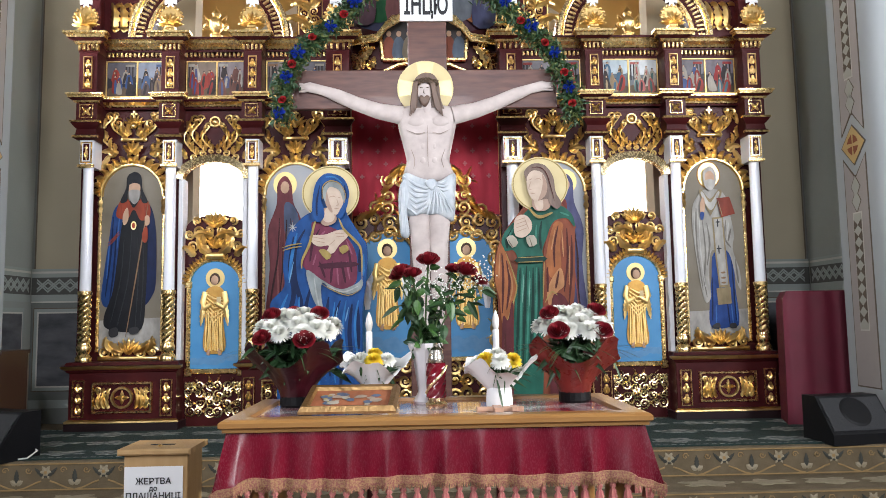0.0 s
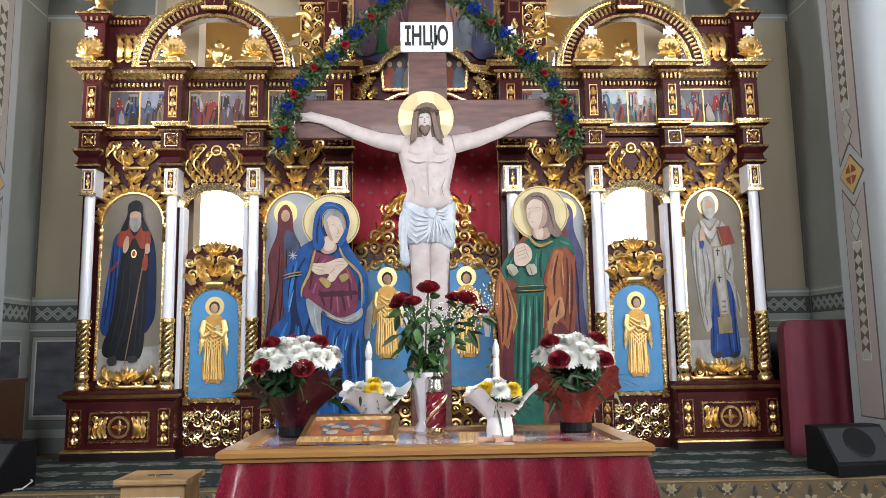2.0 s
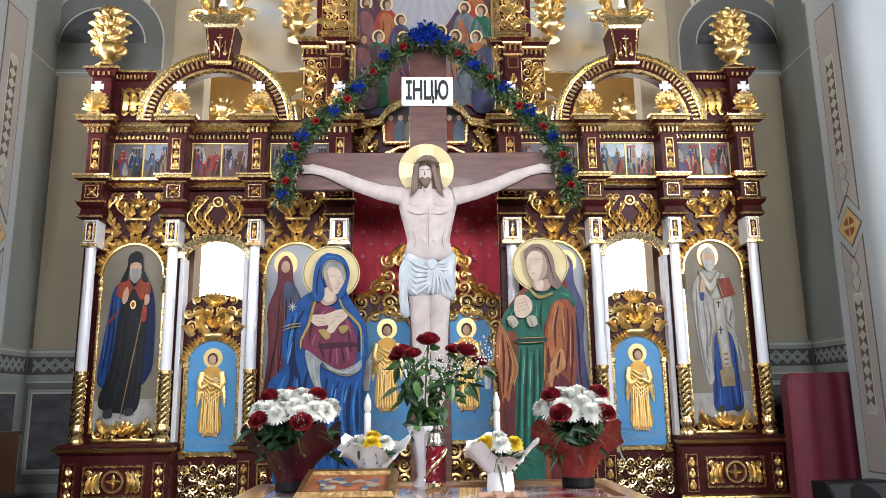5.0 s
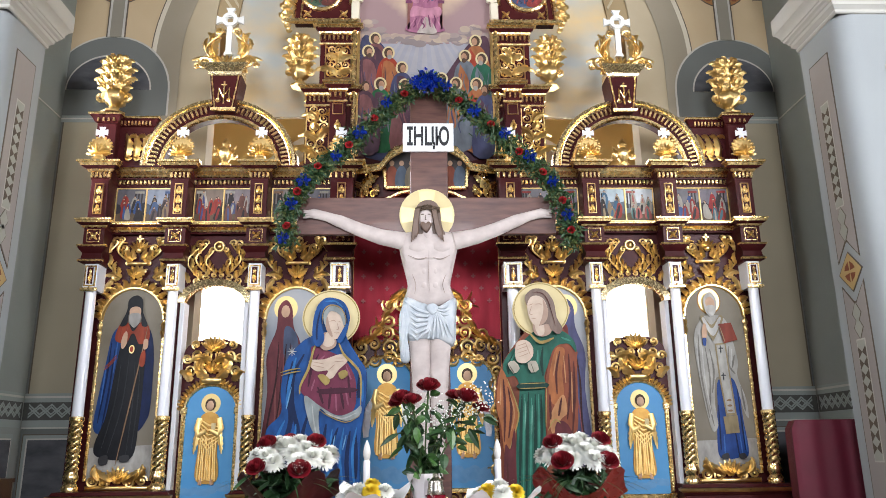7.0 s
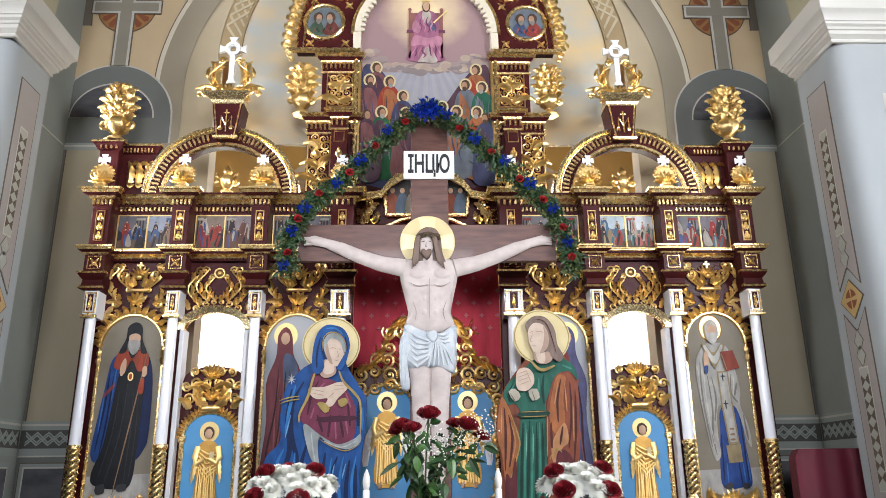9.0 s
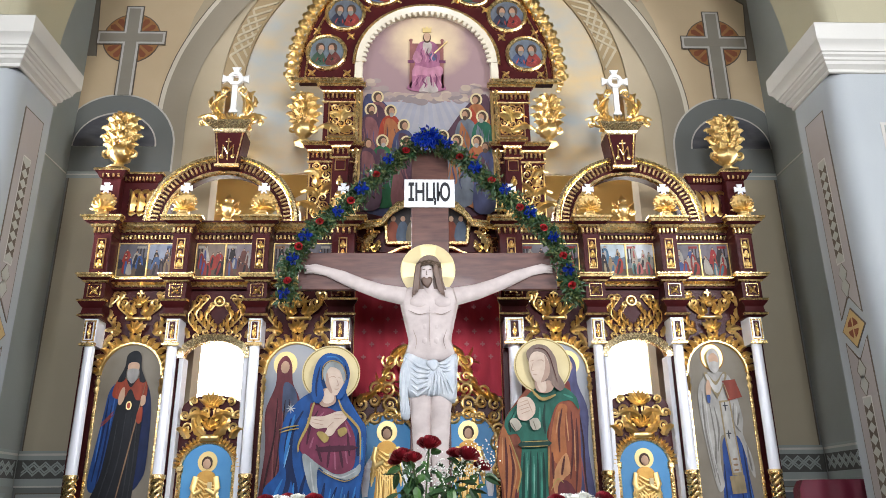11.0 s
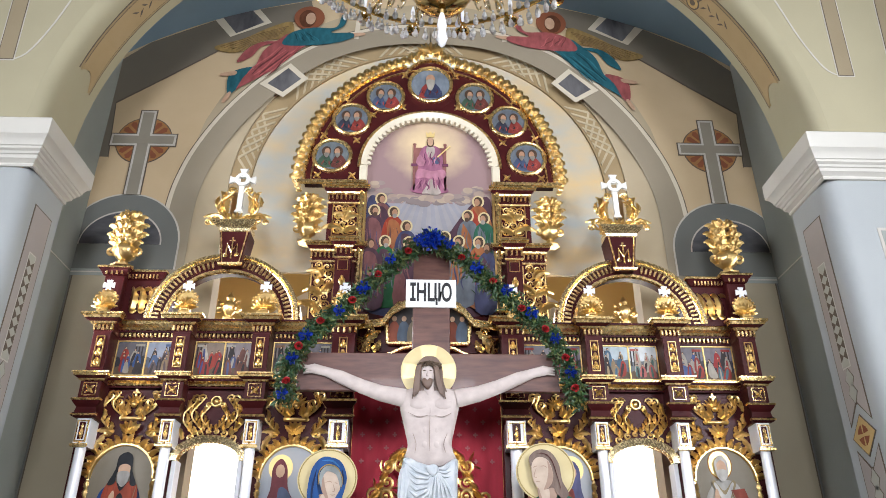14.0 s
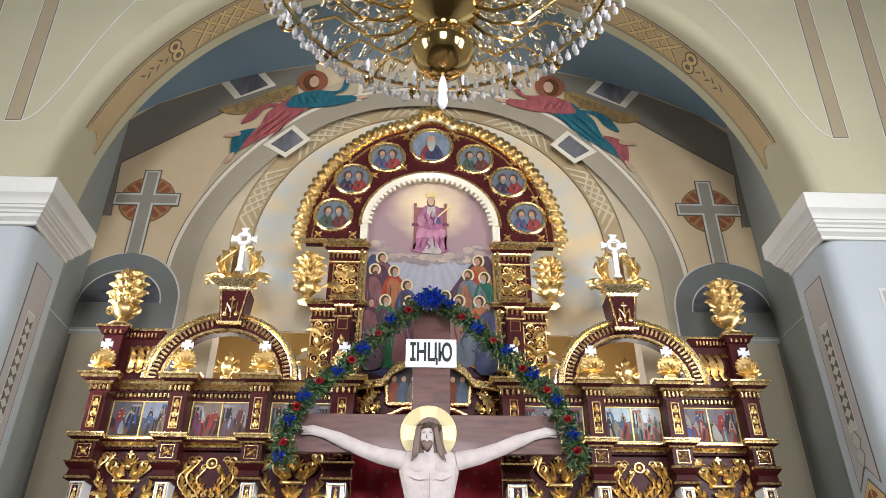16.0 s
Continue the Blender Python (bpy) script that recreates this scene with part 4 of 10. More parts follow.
# carved fields over the arches
def carved_arch(c, zc, r):
    """A ring of gilded leaves over an arched icon, and the carving above it."""
    bm = BM()
    y = WY - 0.03
    arc_sweep(bm, c, zc, r, r * 1.05, 0, 180, [(-0.012, y + 0.02), (-0.006, y - 0.012), (0.01, y - 0.012), (0.016, y + 0.02)], 28)
    n = 16
    for i in range(n):
        a = math.pi * (i + 0.5) / n
        q = 1 if a < math.pi / 2 else -1
        leaf(bm, c + (r + 0.008) * math.cos(a), zc + (r * 1.05 + 0.008) * math.sin(a), y, 0.105, 0.055, a + q * 0.45, 0.050, -q * 1.5)
        leaf(bm, c + (r + 0.008) * math.cos(a), zc + (r * 1.05 + 0.008) * math.sin(a), y + 0.004, 0.085, 0.040, a - q * 0.2, 0.036, q * 0.9)
        ball(bm, c + (r + 0.02) * math.cos(a + 0.08), y - 0.01, zc + (r * 1.05 + 0.02) * math.sin(a + 0.08), 0.013, n=6)
    for i in range(11):
        a = math.pi * (i + 0.5) / 11
        spiral(bm, c + (r + 0.055) * math.cos(a), zc + (r * 1.05 + 0.05) * math.sin(a), y, 0.024, a, 1 if a < 1.57 else -1, 0.009)
    for q in (-1, 1):
        for k in range(2):
            leaf(bm, c + q * r, zc - 0.03 - 0.07 * k, y, 0.08, 0.05, -math.pi / 2 + q * 0.4, 0.025, -q * 1.0)
    part("carved_arch", bm, GOLD, ico, "gilded leaf carving round the arch", smooth=50)
    bm = BM()
    y = WY - 0.004
    for k in range(5):
        leaf(bm, c, 1.60, y - 0.03, 0.13, 0.06, math.pi / 2 + (k - 2) * 0.42, 0.045)
    box(bm, c - 0.10, c + 0.10, y - 0.045, y, 1.725, 1.755, 0, 0.008)
    for q in (-1, 1):
        leaf(bm, c + q * 0.05, 1.77, y - 0.01, 0.17, 0.07, math.pi / 2 - q * 1.1, 0.04, q * 1.7)
        leaf(bm, c + q * 0.03, 1.78, y - 0.02, 0.13, 0.06, math.pi / 2 - q * 0.6, 0.04, q * 1.0)
        spiral(bm, c + q * 0.15, 1.90, y, 0.055, 1.0, -q, 0.017)
        acanthus(bm, c + q * 0.235, 1.60, y, 0.38, q, 0.018, 0.05)
        acanthus(bm, c + q * 0.12, 1.74, y, 0.25, q, 0.016, 0.30)
        leaf(bm, c + q * 0.15, 1.60, y, 0.17, 0.07, math.pi / 2 - q * 0.9, 0.04, -q * 1.2)
        leaf(bm, c + q * 0.285, 1.46, y, 0.20, 0.06, math.pi / 2 + q * 0.15, 0.03, q * 0.9)
    for k in range(7):
        leaf(bm, c, 1.87, y - 0.01, 0.12, 0.035, math.pi / 2 + (k - 3) * 0.36, 0.025)
    box(bm, c - 0.008, c + 0.008, y - 0.03, y, 1.95, 2.02)
    box(bm, c - 0.03, c + 0.03, y - 0.03, y, 1.98, 1.995)
    ball(bm, c, y - 0.03, 1.87, 0.03)
    part("carved_crown", bm, GOLD, ico, "gilded acanthus scrolls", smooth=50)


for s in (-1, 1):
    carved_arch(s * 2.76, 1.20, 0.285)
    carved_arch(s * 1.235, 1.20, 0.285)
    # acanthus over the side door
    bm = BM()
    c, y = s * 2.0, WY - 0.004
    arc_sweep(bm, c, 1.91, 0.035, 0.035, 0, 360, [(0, y), (0.004, y - 0.025), (0.016, y - 0.025), (0.022, y)], 16)
    ball(bm, c, y - 0.01, 1.91, 0.03, ry=0.02)
    for q in (-1, 1):
        for dx, h, ln in ((0.060, 0.26, 0.10), (0.145, 0.35, 0.05), (0.232, 0.385, -0.03)):
            z = 1.36 + 0.19 * math.sqrt(1 - (dx / 0.312) ** 2) + 0.075
            acanthus(bm, c + q * dx, z, y, min(h, 2.0 - z), q, 0.015, ln)
        leaf(bm, c + q * 0.27, 1.55, y, 0.16, 0.05, math.pi / 2 - q * 0.2, 0.03, -q * 0.8)
    part("carved_frieze", bm, GOLD, ico, "gilded acanthus frieze over the side door", smooth=50)

# ---- upper tier ----
for s in (-1, 1):
    c = s * 2.045
    bm = BM()
    arc_sweep(bm, c, 2.70, 0.575, 0.545, 0, 180, [(0.0, 6.97), (0.12, 6.97), (0.12, 7.12), (0.0, 7.12)], 40)
    lun = part("lunette_arch", bm, WINE, ico, "wine red arch with gilded dentils")
    bm = BM()
    arc_sweep(bm, c, 2.70, 0.575, 0.545, 0, 180, [(0.118, 7.0), (0.118, 6.945), (0.132, 6.932), (0.142, 6.95), (0.152, 6.926), (0.182, 6.932), (0.19, 6.95), (0.195, 7.12), (0.118, 7.12)], 40)
    part("outer_moulding", bm, GOLD_PALE, lun, smooth=40)
    bm = BM()
    arc_sweep(bm, c, 2.70, 0.575, 0.545, 0, 180, [(-0.022, 6.98), (-0.012, 6.95), (0.014, 6.95), (0.026, 6.98)], 40)
    part("inner_moulding", bm, GOLD_BRIGHT, lun, smooth=40)
    bm = BM()
    for i in range(44):
        a = math.pi * (i + 0.5) / 44
        ca, sa = math.cos(a), math.sin(a)
        if abs(ca) < 0.21:
            continue
        r0, r1, hw = 0.045, 0.110, 0.010
        pts = []
        for r, w in ((r0, -hw), (r1, -hw), (r1, hw), (r0, hw)):
            pts.append((c + (0.575 + r) * ca - w * sa, 2.70 + (0.545 + r) * sa + w * ca))
        poly(bm, pts, 6.945, 0.03)
    tagged(part("dentil_ring", bm, GOLD_BRIGHT, lun), kind="stuff")
    # keystone with monogram
    bm = BM()
    c2 = s * 2.01
    poly(bm, [(c2 - 0.10, 3.27), (c2 + 0.10, 3.27), (c2 + 0.155, 3.66), (c2 - 0.155, 3.66)], 6.86, 0.25)
    key = part("keystone", bm, WINE, ico, "wine red keystone with a gilded monogram")
    bm = BM()
    for q in (-1, 1):
        tube(bm, [(c2 + q * 0.085, 6.858, 3.29), (c2 + q * 0.135, 6.858, 3.65)], 0.009, 5)
    moulding(bm, [(0, 3.255), (0.02, 3.26), (0.025, 3.285), (0, 3.295)], c2 - 0.10, c2 + 0.10, 6.86)
    for q in (-1, 1):
        tube(bm, [(c2 + q * 0.055, 6.85, 3.36), (c2 + q * 0.05, 6.85, 3.50), (c2, 6.848, 3.40)], 0.010, 5)
        spiral(bm, c2 + q * 0.055, 3.37, 6.855, 0.025, 0, q, 0.008)
    tube(bm, [(c2, 6.85, 3.33), (c2, 6.85, 3.57)], 0.009, 5)
    tube(bm, [(c2 - 0.03, 6.85, 3.535), (c2 + 0.03, 6.85, 3.535)], 0.008, 5)
    part("monogram", bm, GOLD_BRIGHT, key, smooth=40)
    bm = BM()
    moulding(bm, [(0, 3.64), (0.01, 3.65), (0.02, 3.68), (0.06, 3.72), (0.075, 3.735), (0.075, 3.755), (0, 3.76)], c2 - 0.15, c2 + 0.15, 6.86)
    box(bm, c2 - 0.15, c2 + 0.15, 6.861, 7.1, 3.64, 3.76)
    part("keystone_cornice", bm, GOLD_PALE, key)
    # outer block beside the lunette
    bm = BM()
    xa, xb = sorted((s * 2.72, s * 3.22))
    box(bm, xa, xb, 7.0, 7.14, 2.70, 3.14)
    xc, xd = sorted((s * 3.05, s * 3.24))
    box(bm, xc, xd, 6.90, 7.14, 2.70, 3.14, 0, 0.004)
    blk = part("outer_block", bm, WINE, ico)
    bm = BM()
    pr = [(0.0, 3.14), (0.02, 3.15), (0.03, 3.17), (0.05, 3.20), (0.065, 3.21), (0.065, 3.235), (0, 3.245)]
    moulding(bm, pr, xa, xb, 7.0)
    moulding(bm, pr, xc, xd, 6.90)
    box(bm, xc, xd, 6.901, 7.12, 3.14, 3.245)
    box(bm, xa, xb, 7.001, 7.12, 3.14, 3.245)
    moulding(bm, [(0, 3.245), (0.02, 3.25), (0.02, 3.275), (0, 3.28)], s * 3.14 - 0.07, s * 3.14 + 0.07, 6.95)
    box(bm, s * 3.14 - 0.07, s * 3.14 + 0.07, 6.951, 7.1, 3.245, 3.28)
    part("block_cornice", bm, WINE, blk)
    bm = BM()
    for q in range(9):
        x = s * 2.75 + s * 0.035 * q
        box(bm, x - 0.009, x + 0.009, 6.955, 6.99, 3.15, 3.195, 0, 0.003)
    for q in range(4):
        x = s * (3.07 + 0.05 * q)
        box(bm, x - 0.010, x + 0.010, 6.86, 6.89, 3.15, 3.195, 0, 0.003)
    moulding(bm, [(0.066, 3.21), (0.072, 3.222), (0.066, 3.235)], xc, xd, 6.90)
    moulding(bm, [(0.066, 3.21), (0.072, 3.222), (0.066, 3.235)], xa, xb, 7.0)
    tagged(part("dentil_band", bm, GOLD_BRIGHT, blk), kind="stuff")
    bm = BM()
    for q in range(3):
        x = s * 2.79 + s * 0.085 * q
        leaf(bm, x, 2.82, 6.998, 0.26, 0.085, math.pi / 2 - 0.25, 0.045, 0.8)
        leaf(bm, x + 0.02, 3.03, 6.985, 0.09, 0.05, math.pi / 2 - 0.9, 0.03, -2.0)
        leaf(bm, x - 0.01, 2.83, 6.99, 0.08, 0.05, -math.pi / 2 + 0.6, 0.03, 1.6)
        spiral(bm, x + 0.02, 2.80, 6.99, 0.03, 1, 1, 0.010)
    part("acanthus", bm, GOLD, blk, "three gilded acanthus leaves", smooth=50)

# towers beside the middle picture
for s in (-1, 1):
    bm = BM()
    xa, xb = sorted((s * 0.72, s * 1.22))
    box(bm, xa, xb, 7.0, 7.2, 2.70, 3.50, 0, 0.004)
    xc, xd = sorted((s * 0.80, s * 0.96))
    box(bm, xc, xd, 6.90, 7.05, 2.70, 3.50, 0, 0.004)
    xe, xf = sorted((s * 0.72, s * 1.09))
    box(bm, xe, xf, 7.0, 7.2, 3.58, 4.22, 0, 0.004)
    tow = part("tower", bm, WINE, ico, "wine red tower with gilded carving")
    for z, spans in ((3.50, ((xa, xb, 7.0), (xc, xd, 6.90))), (4.20, ((xe, xf, 7.0),))):
        bm = BM()
        for a, b, y in spans:
            moulding(bm, [(0, z - 0.01), (0.015, z), (0.02, z + 0.02), (0.05, z + 0.05), (0.06, z + 0.065), (0.075, z + 0.07), (0.075, z + 0.09), (0, z + 0.10)], a, b, y, seg=[0, 0, 1, 0, 0, 0, 0])
            box(bm, a, b, y + 0.001, 7.18, z - 0.01, z + 0.10)
            moulding(bm, [(0, z - 0.13), (0.012, z - 0.125), (0.018, z - 0.11), (0, z - 0.10)], a, b, y)
        part("tower_cornice", bm, [GOLD_BRIGHT, WINE], tow)
        bm = BM()
        for a, b, y in spans:
            k = int((b - a) / 0.042)
            for q in range(k + 1):
                x = a + (b - a) * q / k
                box(bm, x - 0.010, x + 0.010, y - 0.028, y + 0.01, z - 0.075, z - 0.02, 0, 0.003)
        tagged(part("dentil_band", bm, GOLD_BRIGHT, tow), kind="stuff")
    bm = BM()
    c = s * 1.09
    for x in (s * 1.205, s * 0.975):
        tube(bm, [(x, 6.995, 2.75), (x, 6.995, 3.35)], 0.010, 5)
    for k, (z, ln, a, cu) in enumerate(((2.80, 0.34, 0.5, -1.7), (2.78, 0.24, -0.5, 1.7), (3.02, 0.32, -0.5, 1.8), (3.0, 0.22, 0.6, -1.7), (3.2, 0.2, 0.4, -1.7), (3.12, 0.14, 0.9, 1.5))):
        leaf(bm, c, z, 6.998, ln, 0.085, math.pi / 2 - s * a, 0.04, s * cu)
    spiral(bm, c + 0.05 * s, 2.83, 6.998, 0.05, 0, s, 0.013)
    spiral(bm, c - 0.04 * s, 3.06, 6.998, 0.05, 2, -s, 0.013)
    spiral(bm, c + 0.03 * s, 3.27, 6.998, 0.04, 1, s, 0.012)
    scrollwork(bm, lambda x, z: True, s * 1.09 - 0.10, s * 1.09 + 0.10, 2.76, 3.36, 6.999, 0.09, 52, None, 0.011)
    part("lower_carving", bm, GOLD, tow, "gilded acanthus scrolls", smooth=50)
    bm = BM()
    c = s * 0.90
    framed(bm, c - 0.14, c + 0.14, 3.68, 4.08, 6.998, 0.014, 0.014)
    for k, (z, ln, a, cu) in enumerate(((3.72, 0.3, 0.6, -1.9), (3.72, 0.2, -0.6, 1.8), (3.86, 0.22, -0.5, 1.8), (3.9, 0.16, 0.6, -1.6), (3.85, 0.2, 0.0, 0.8))):
        leaf(bm, c, z, 6.998, ln, 0.08, math.pi / 2 - s * a, 0.04, s * cu)
    spiral(bm, c + 0.05 * s, 3.76, 6.998, 0.045, 0, s, 0.012)
    spiral(bm, c - 0.03 * s, 4.0, 6.998, 0.04, 2, -s, 0.012)
    scrollwork(bm, lambda x, z: True, s * 0.90 - 0.11, s * 0.90 + 0.11, 3.71, 4.05, 6.999, 0.085, 51, None, 0.011)
    part("upper_carving", bm, GOLD, tow, "gilded acanthus scrolls", smooth=50)
    bm = BM()
    framed(bm, s * 0.88 - 0.055, s * 0.88 + 0.055, 3.24, 3.36, 6.898, 0.010, 0.010)
    chain(bm, s * 0.88, 2.80, 3.2, 6.898, 0.05, 3)
    part("strip_carving", bm, GOLD, tow, smooth=50)
    bm = BM()
    tube(bm, [(s * 0.735, 6.99, 2.72), (s * 0.735, 6.99, 4.30)], 0.024, 8)
    part("gilt_post", bm, GOLD_BRIGHT, tow, smooth=40)

# round top with medallions
RC = 4.36
bm = BM()
arc_o = [(1.38 * math.cos(math.pi * i / 48), RC + 1.66 * math.sin(math.pi * i / 48)) for i in range(49)]
arc_i = [(0.76 * math.cos(math.pi * i / 48), RC + 0.20 + 0.72 * math.sin(math.pi * i / 48)) for i in range(49)]
poly(bm, arc_o + [(-0.76, RC)] + arc_i[::-1] + [(0.76, RC)], 7.02, 0.12)
top = part("round_top", bm, WINE, ico, "wine red round top of the icon screen")
bm = BM()
disc(bm, 0, 5.72, 0.30, 0.36, 7.017, 0.10)
part("crest", bm, WINE, top)
bm = BM()
arc_sweep(bm, 0, RC, 1.38, 1.66, 0, 78, [(-0.02, 7.03), (-0.005, 6.985), (0.02, 6.985), (0.035, 7.03)], 36)
arc_sweep(bm, 0, RC, 1.38, 1.66, 102, 180, [(-0.02, 7.03), (-0.005, 6.985), (0.02, 6.985), (0.035, 7.03)], 36)
arc_sweep(bm, 0, 5.74, 0.30, 0.34, 15, 165, [(-0.02, 7.03), (-0.005, 6.985), (0.02, 6.985), (0.035, 7.03)], 24)
for s in (-1, 1):
    moulding(bm, [(0, RC - 0.04), (0.03, RC - 0.03), (0.045, RC - 0.005), (0.03, RC + 0.01), (0, RC + 0.02)], *sorted((s * 0.74, s * 1.42)), 7.0)
arc_sweep(bm, 0, RC, 1.30, 1.58, 0, 180, [(-0.008, 7.03), (0.0, 7.0), (0.012, 7.0), (0.02, 7.03)], 48)
arc_sweep(bm, 0, RC + 0.20, 0.785, 0.745, 0, 180, [(-0.012, 7.03), (0.0, 6.975), (0.016, 6.975), (0.024, 7.03)], 44)
part("top_moulding", bm, GOLD_BRIGHT, top, smooth=40)
bm = BM()
N_LEAF = 50
for i in range(N_LEAF):
    a = math.pi * (i + 0.5) / N_LEAF
    q = 1 if a < math.pi / 2 else -1
    ca, sa = math.cos(a), math.sin(a)
    lift = 0.13 * max(0.0, 1 - abs(ca) / 0.22)
    x, z = 1.395 * ca, RC + 1.675 * sa + lift
    leaf(bm, x, z, 6.995, 0.135, 0.105, a + q * 0.75, 0.05, -q * 1.5, 0, 7)
    leaf(bm, x + 0.035 * ca, z + 0.035 * sa, 7.005, 0.125, 0.085, a - q * 0.35, 0.04, q * 1.6, 0, 7)
    spiral(bm, x + 0.035 * ca, z + 0.035 * sa, 6.975, 0.024, a, q, 0.011, 1.1, 0, 9)
    ball(bm, x - 0.01 * ca, 6.985, z - 0.01 * sa, 0.015, n=6)
for k in range(7):
    leaf(bm, 0, RC + 1.80, 6.98, 0.20, 0.06, math.pi / 2 + (k - 3) * 0.34, 0.05)
for s in (-1, 1):
    for k in range(3):
        spiral(bm, s * (1.46 - 0.02 * k), RC + 0.0 - 0.06 * k, 7.0, 0.045 - 0.008 * k, 0, s, 0.014)
part("leaf_border", bm, GOLD, top, "gilded border of standing leaves", smooth=50)
bm = BM()                                    # white toothed inner arch
arc_sweep(bm, 0, RC + 0.20, 0.76, 0.72, 0, 180, [(-0.07, 7.0), (-0.06, 6.97), (0.0, 6.95), (0.02, 7.03), (-0.07, 7.06)], 44)
for s in (-1, 1):
    box(bm, *sorted((s * 0.69, s * 0.775)), 6.96, 7.06, RC, RC + 0.2, 0, 0.008)
for i in range(33):
    a = math.pi * (i + 0.5) / 33
    ca, sa = math.cos(a), math.sin(a)
    poly(bm, [((0.70 + r) * ca - w * sa, RC + 0.20 + (0.66 + r) * sa + w * ca) for r, w in ((0, -0.020), (0, 0.020), (-0.035, 0.016), (-0.05, 0), (-0.035, -0.016))], 6.965, 0.03)
part("toothed_arch", bm, mat("ivory enamel", (0.66, 0.60, 0.47), 0.35, 0, (0.60, 0.53, 0.40), 6, bump=0.05, coat=0.2), top, "ivory toothed inner arch")
bm = BM()
for s in (-1, 1):
    for x, z in ((1.24, 4.45), (0.86, 4.45), (0.83, 4.92), (1.20, 4.98), (0.98, 5.50), (0.66, 5.28), (0.62, 5.72), (0.32, 5.40), (0.30, 5.86)):
        for k in range(4):
            leaf(bm, s * x, z, 7.018, 0.06, 0.03, k * 1.57 + 0.5, 0.02, 0.8)
        ball(bm, s * x, 7.005, z, 0.014, n=6)
part("spandrel_carving", bm, GOLD, top, smooth=50)

# gable over the royal doors
bm = BM()
for s in (-1, 1):
    L = [(s * 0.72, 2.62), (s * 0.45, 2.66), (s * 0.36, 2.78), (0, 3.0)]
    for dy, dz, r in ((0, 0.03, 0.022), (-0.02, 0.0, 0.016), (0.01, 0.065, 0.018)):
        tube(bm, [(x, 6.94 + dy, z + dz) for x, z in L], r, 6)
    for k in range(8):
        tube(bm, [(s * 0.72, 6.98, 2.36), (s * 0.60, 6.98, 2.32), (s * 0.42, 6.98, 2.36), (s * 0.25, 6.98, 2.44), (0, 6.98, 2.48)], 0.02, 6) if k == 0 else None
    leaf(bm, s * 0.66, 2.40, 7.0, 0.30, 0.12, math.pi / 2 + s * 0.3, 0.06, s * 0.9)
    leaf(bm, s * 0.60, 2.40, 7.0, 0.24, 0.10, math.pi / 2 - s * 0.2, 0.06, -s * 1.4)
    leaf(bm, s * 0.55, 2.42, 7.0, 0.14, 0.08, math.pi / 2 + s * 1.0, 0.04, -s * 1.0)
    spiral(bm, s * 0.56, 2.62, 7.0, 0.05, 0, s, 0.016)
    spiral(bm, s * 0.62, 2.43, 7.0, 0.045, 0, -s, 0.014)
part("gable_moulding", bm, GOLD_BRIGHT, ico, "gilded gable moulding over the royal doors", smooth=40)

# ---- icons and doors of the screen ----
def arch_outline(c, hw, z0, zs, rz, n=18):
    return [(c - hw, z0), (c + hw, z0)] + [(c + hw * math.cos(math.pi * i / n), zs + rz * math.sin(math.pi * i / n)) for i in range(n + 1)]


SKIN = mat("painted skin", (0.52, 0.34, 0.23), 0.5, 0, (0.40, 0.25, 0.16), 14, bump=0.04, spec=0.2)
HALO = mat("painted halo", (0.78, 0.60, 0.26), 0.35, 0.3, (0.70, 0.52, 0.20), 8, bump=0.05)
HAIR = paint(0.10, 0.06, 0.04)
# relief bodies darker than their folds: shade put into the gilding's colour
GOLD_SHADE = mat("gilding with painted-in shade", (0.52, 0.31, 0.09), 0.5, 1.0, (0.40, 0.22, 0.06), 14, bump=0.15)
GOLD_SOFT = mat("soft gilding", (0.95, 0.72, 0.32), 0.48, 1.0, (0.80, 0.55, 0.20), 14, bump=0.15)
HALO_RING = mat("pale painted ring", (0.56, 0.46, 0.27), 0.5, 0, (0.48, 0.38, 0.20), 8, bump=0.03, spec=0.2)


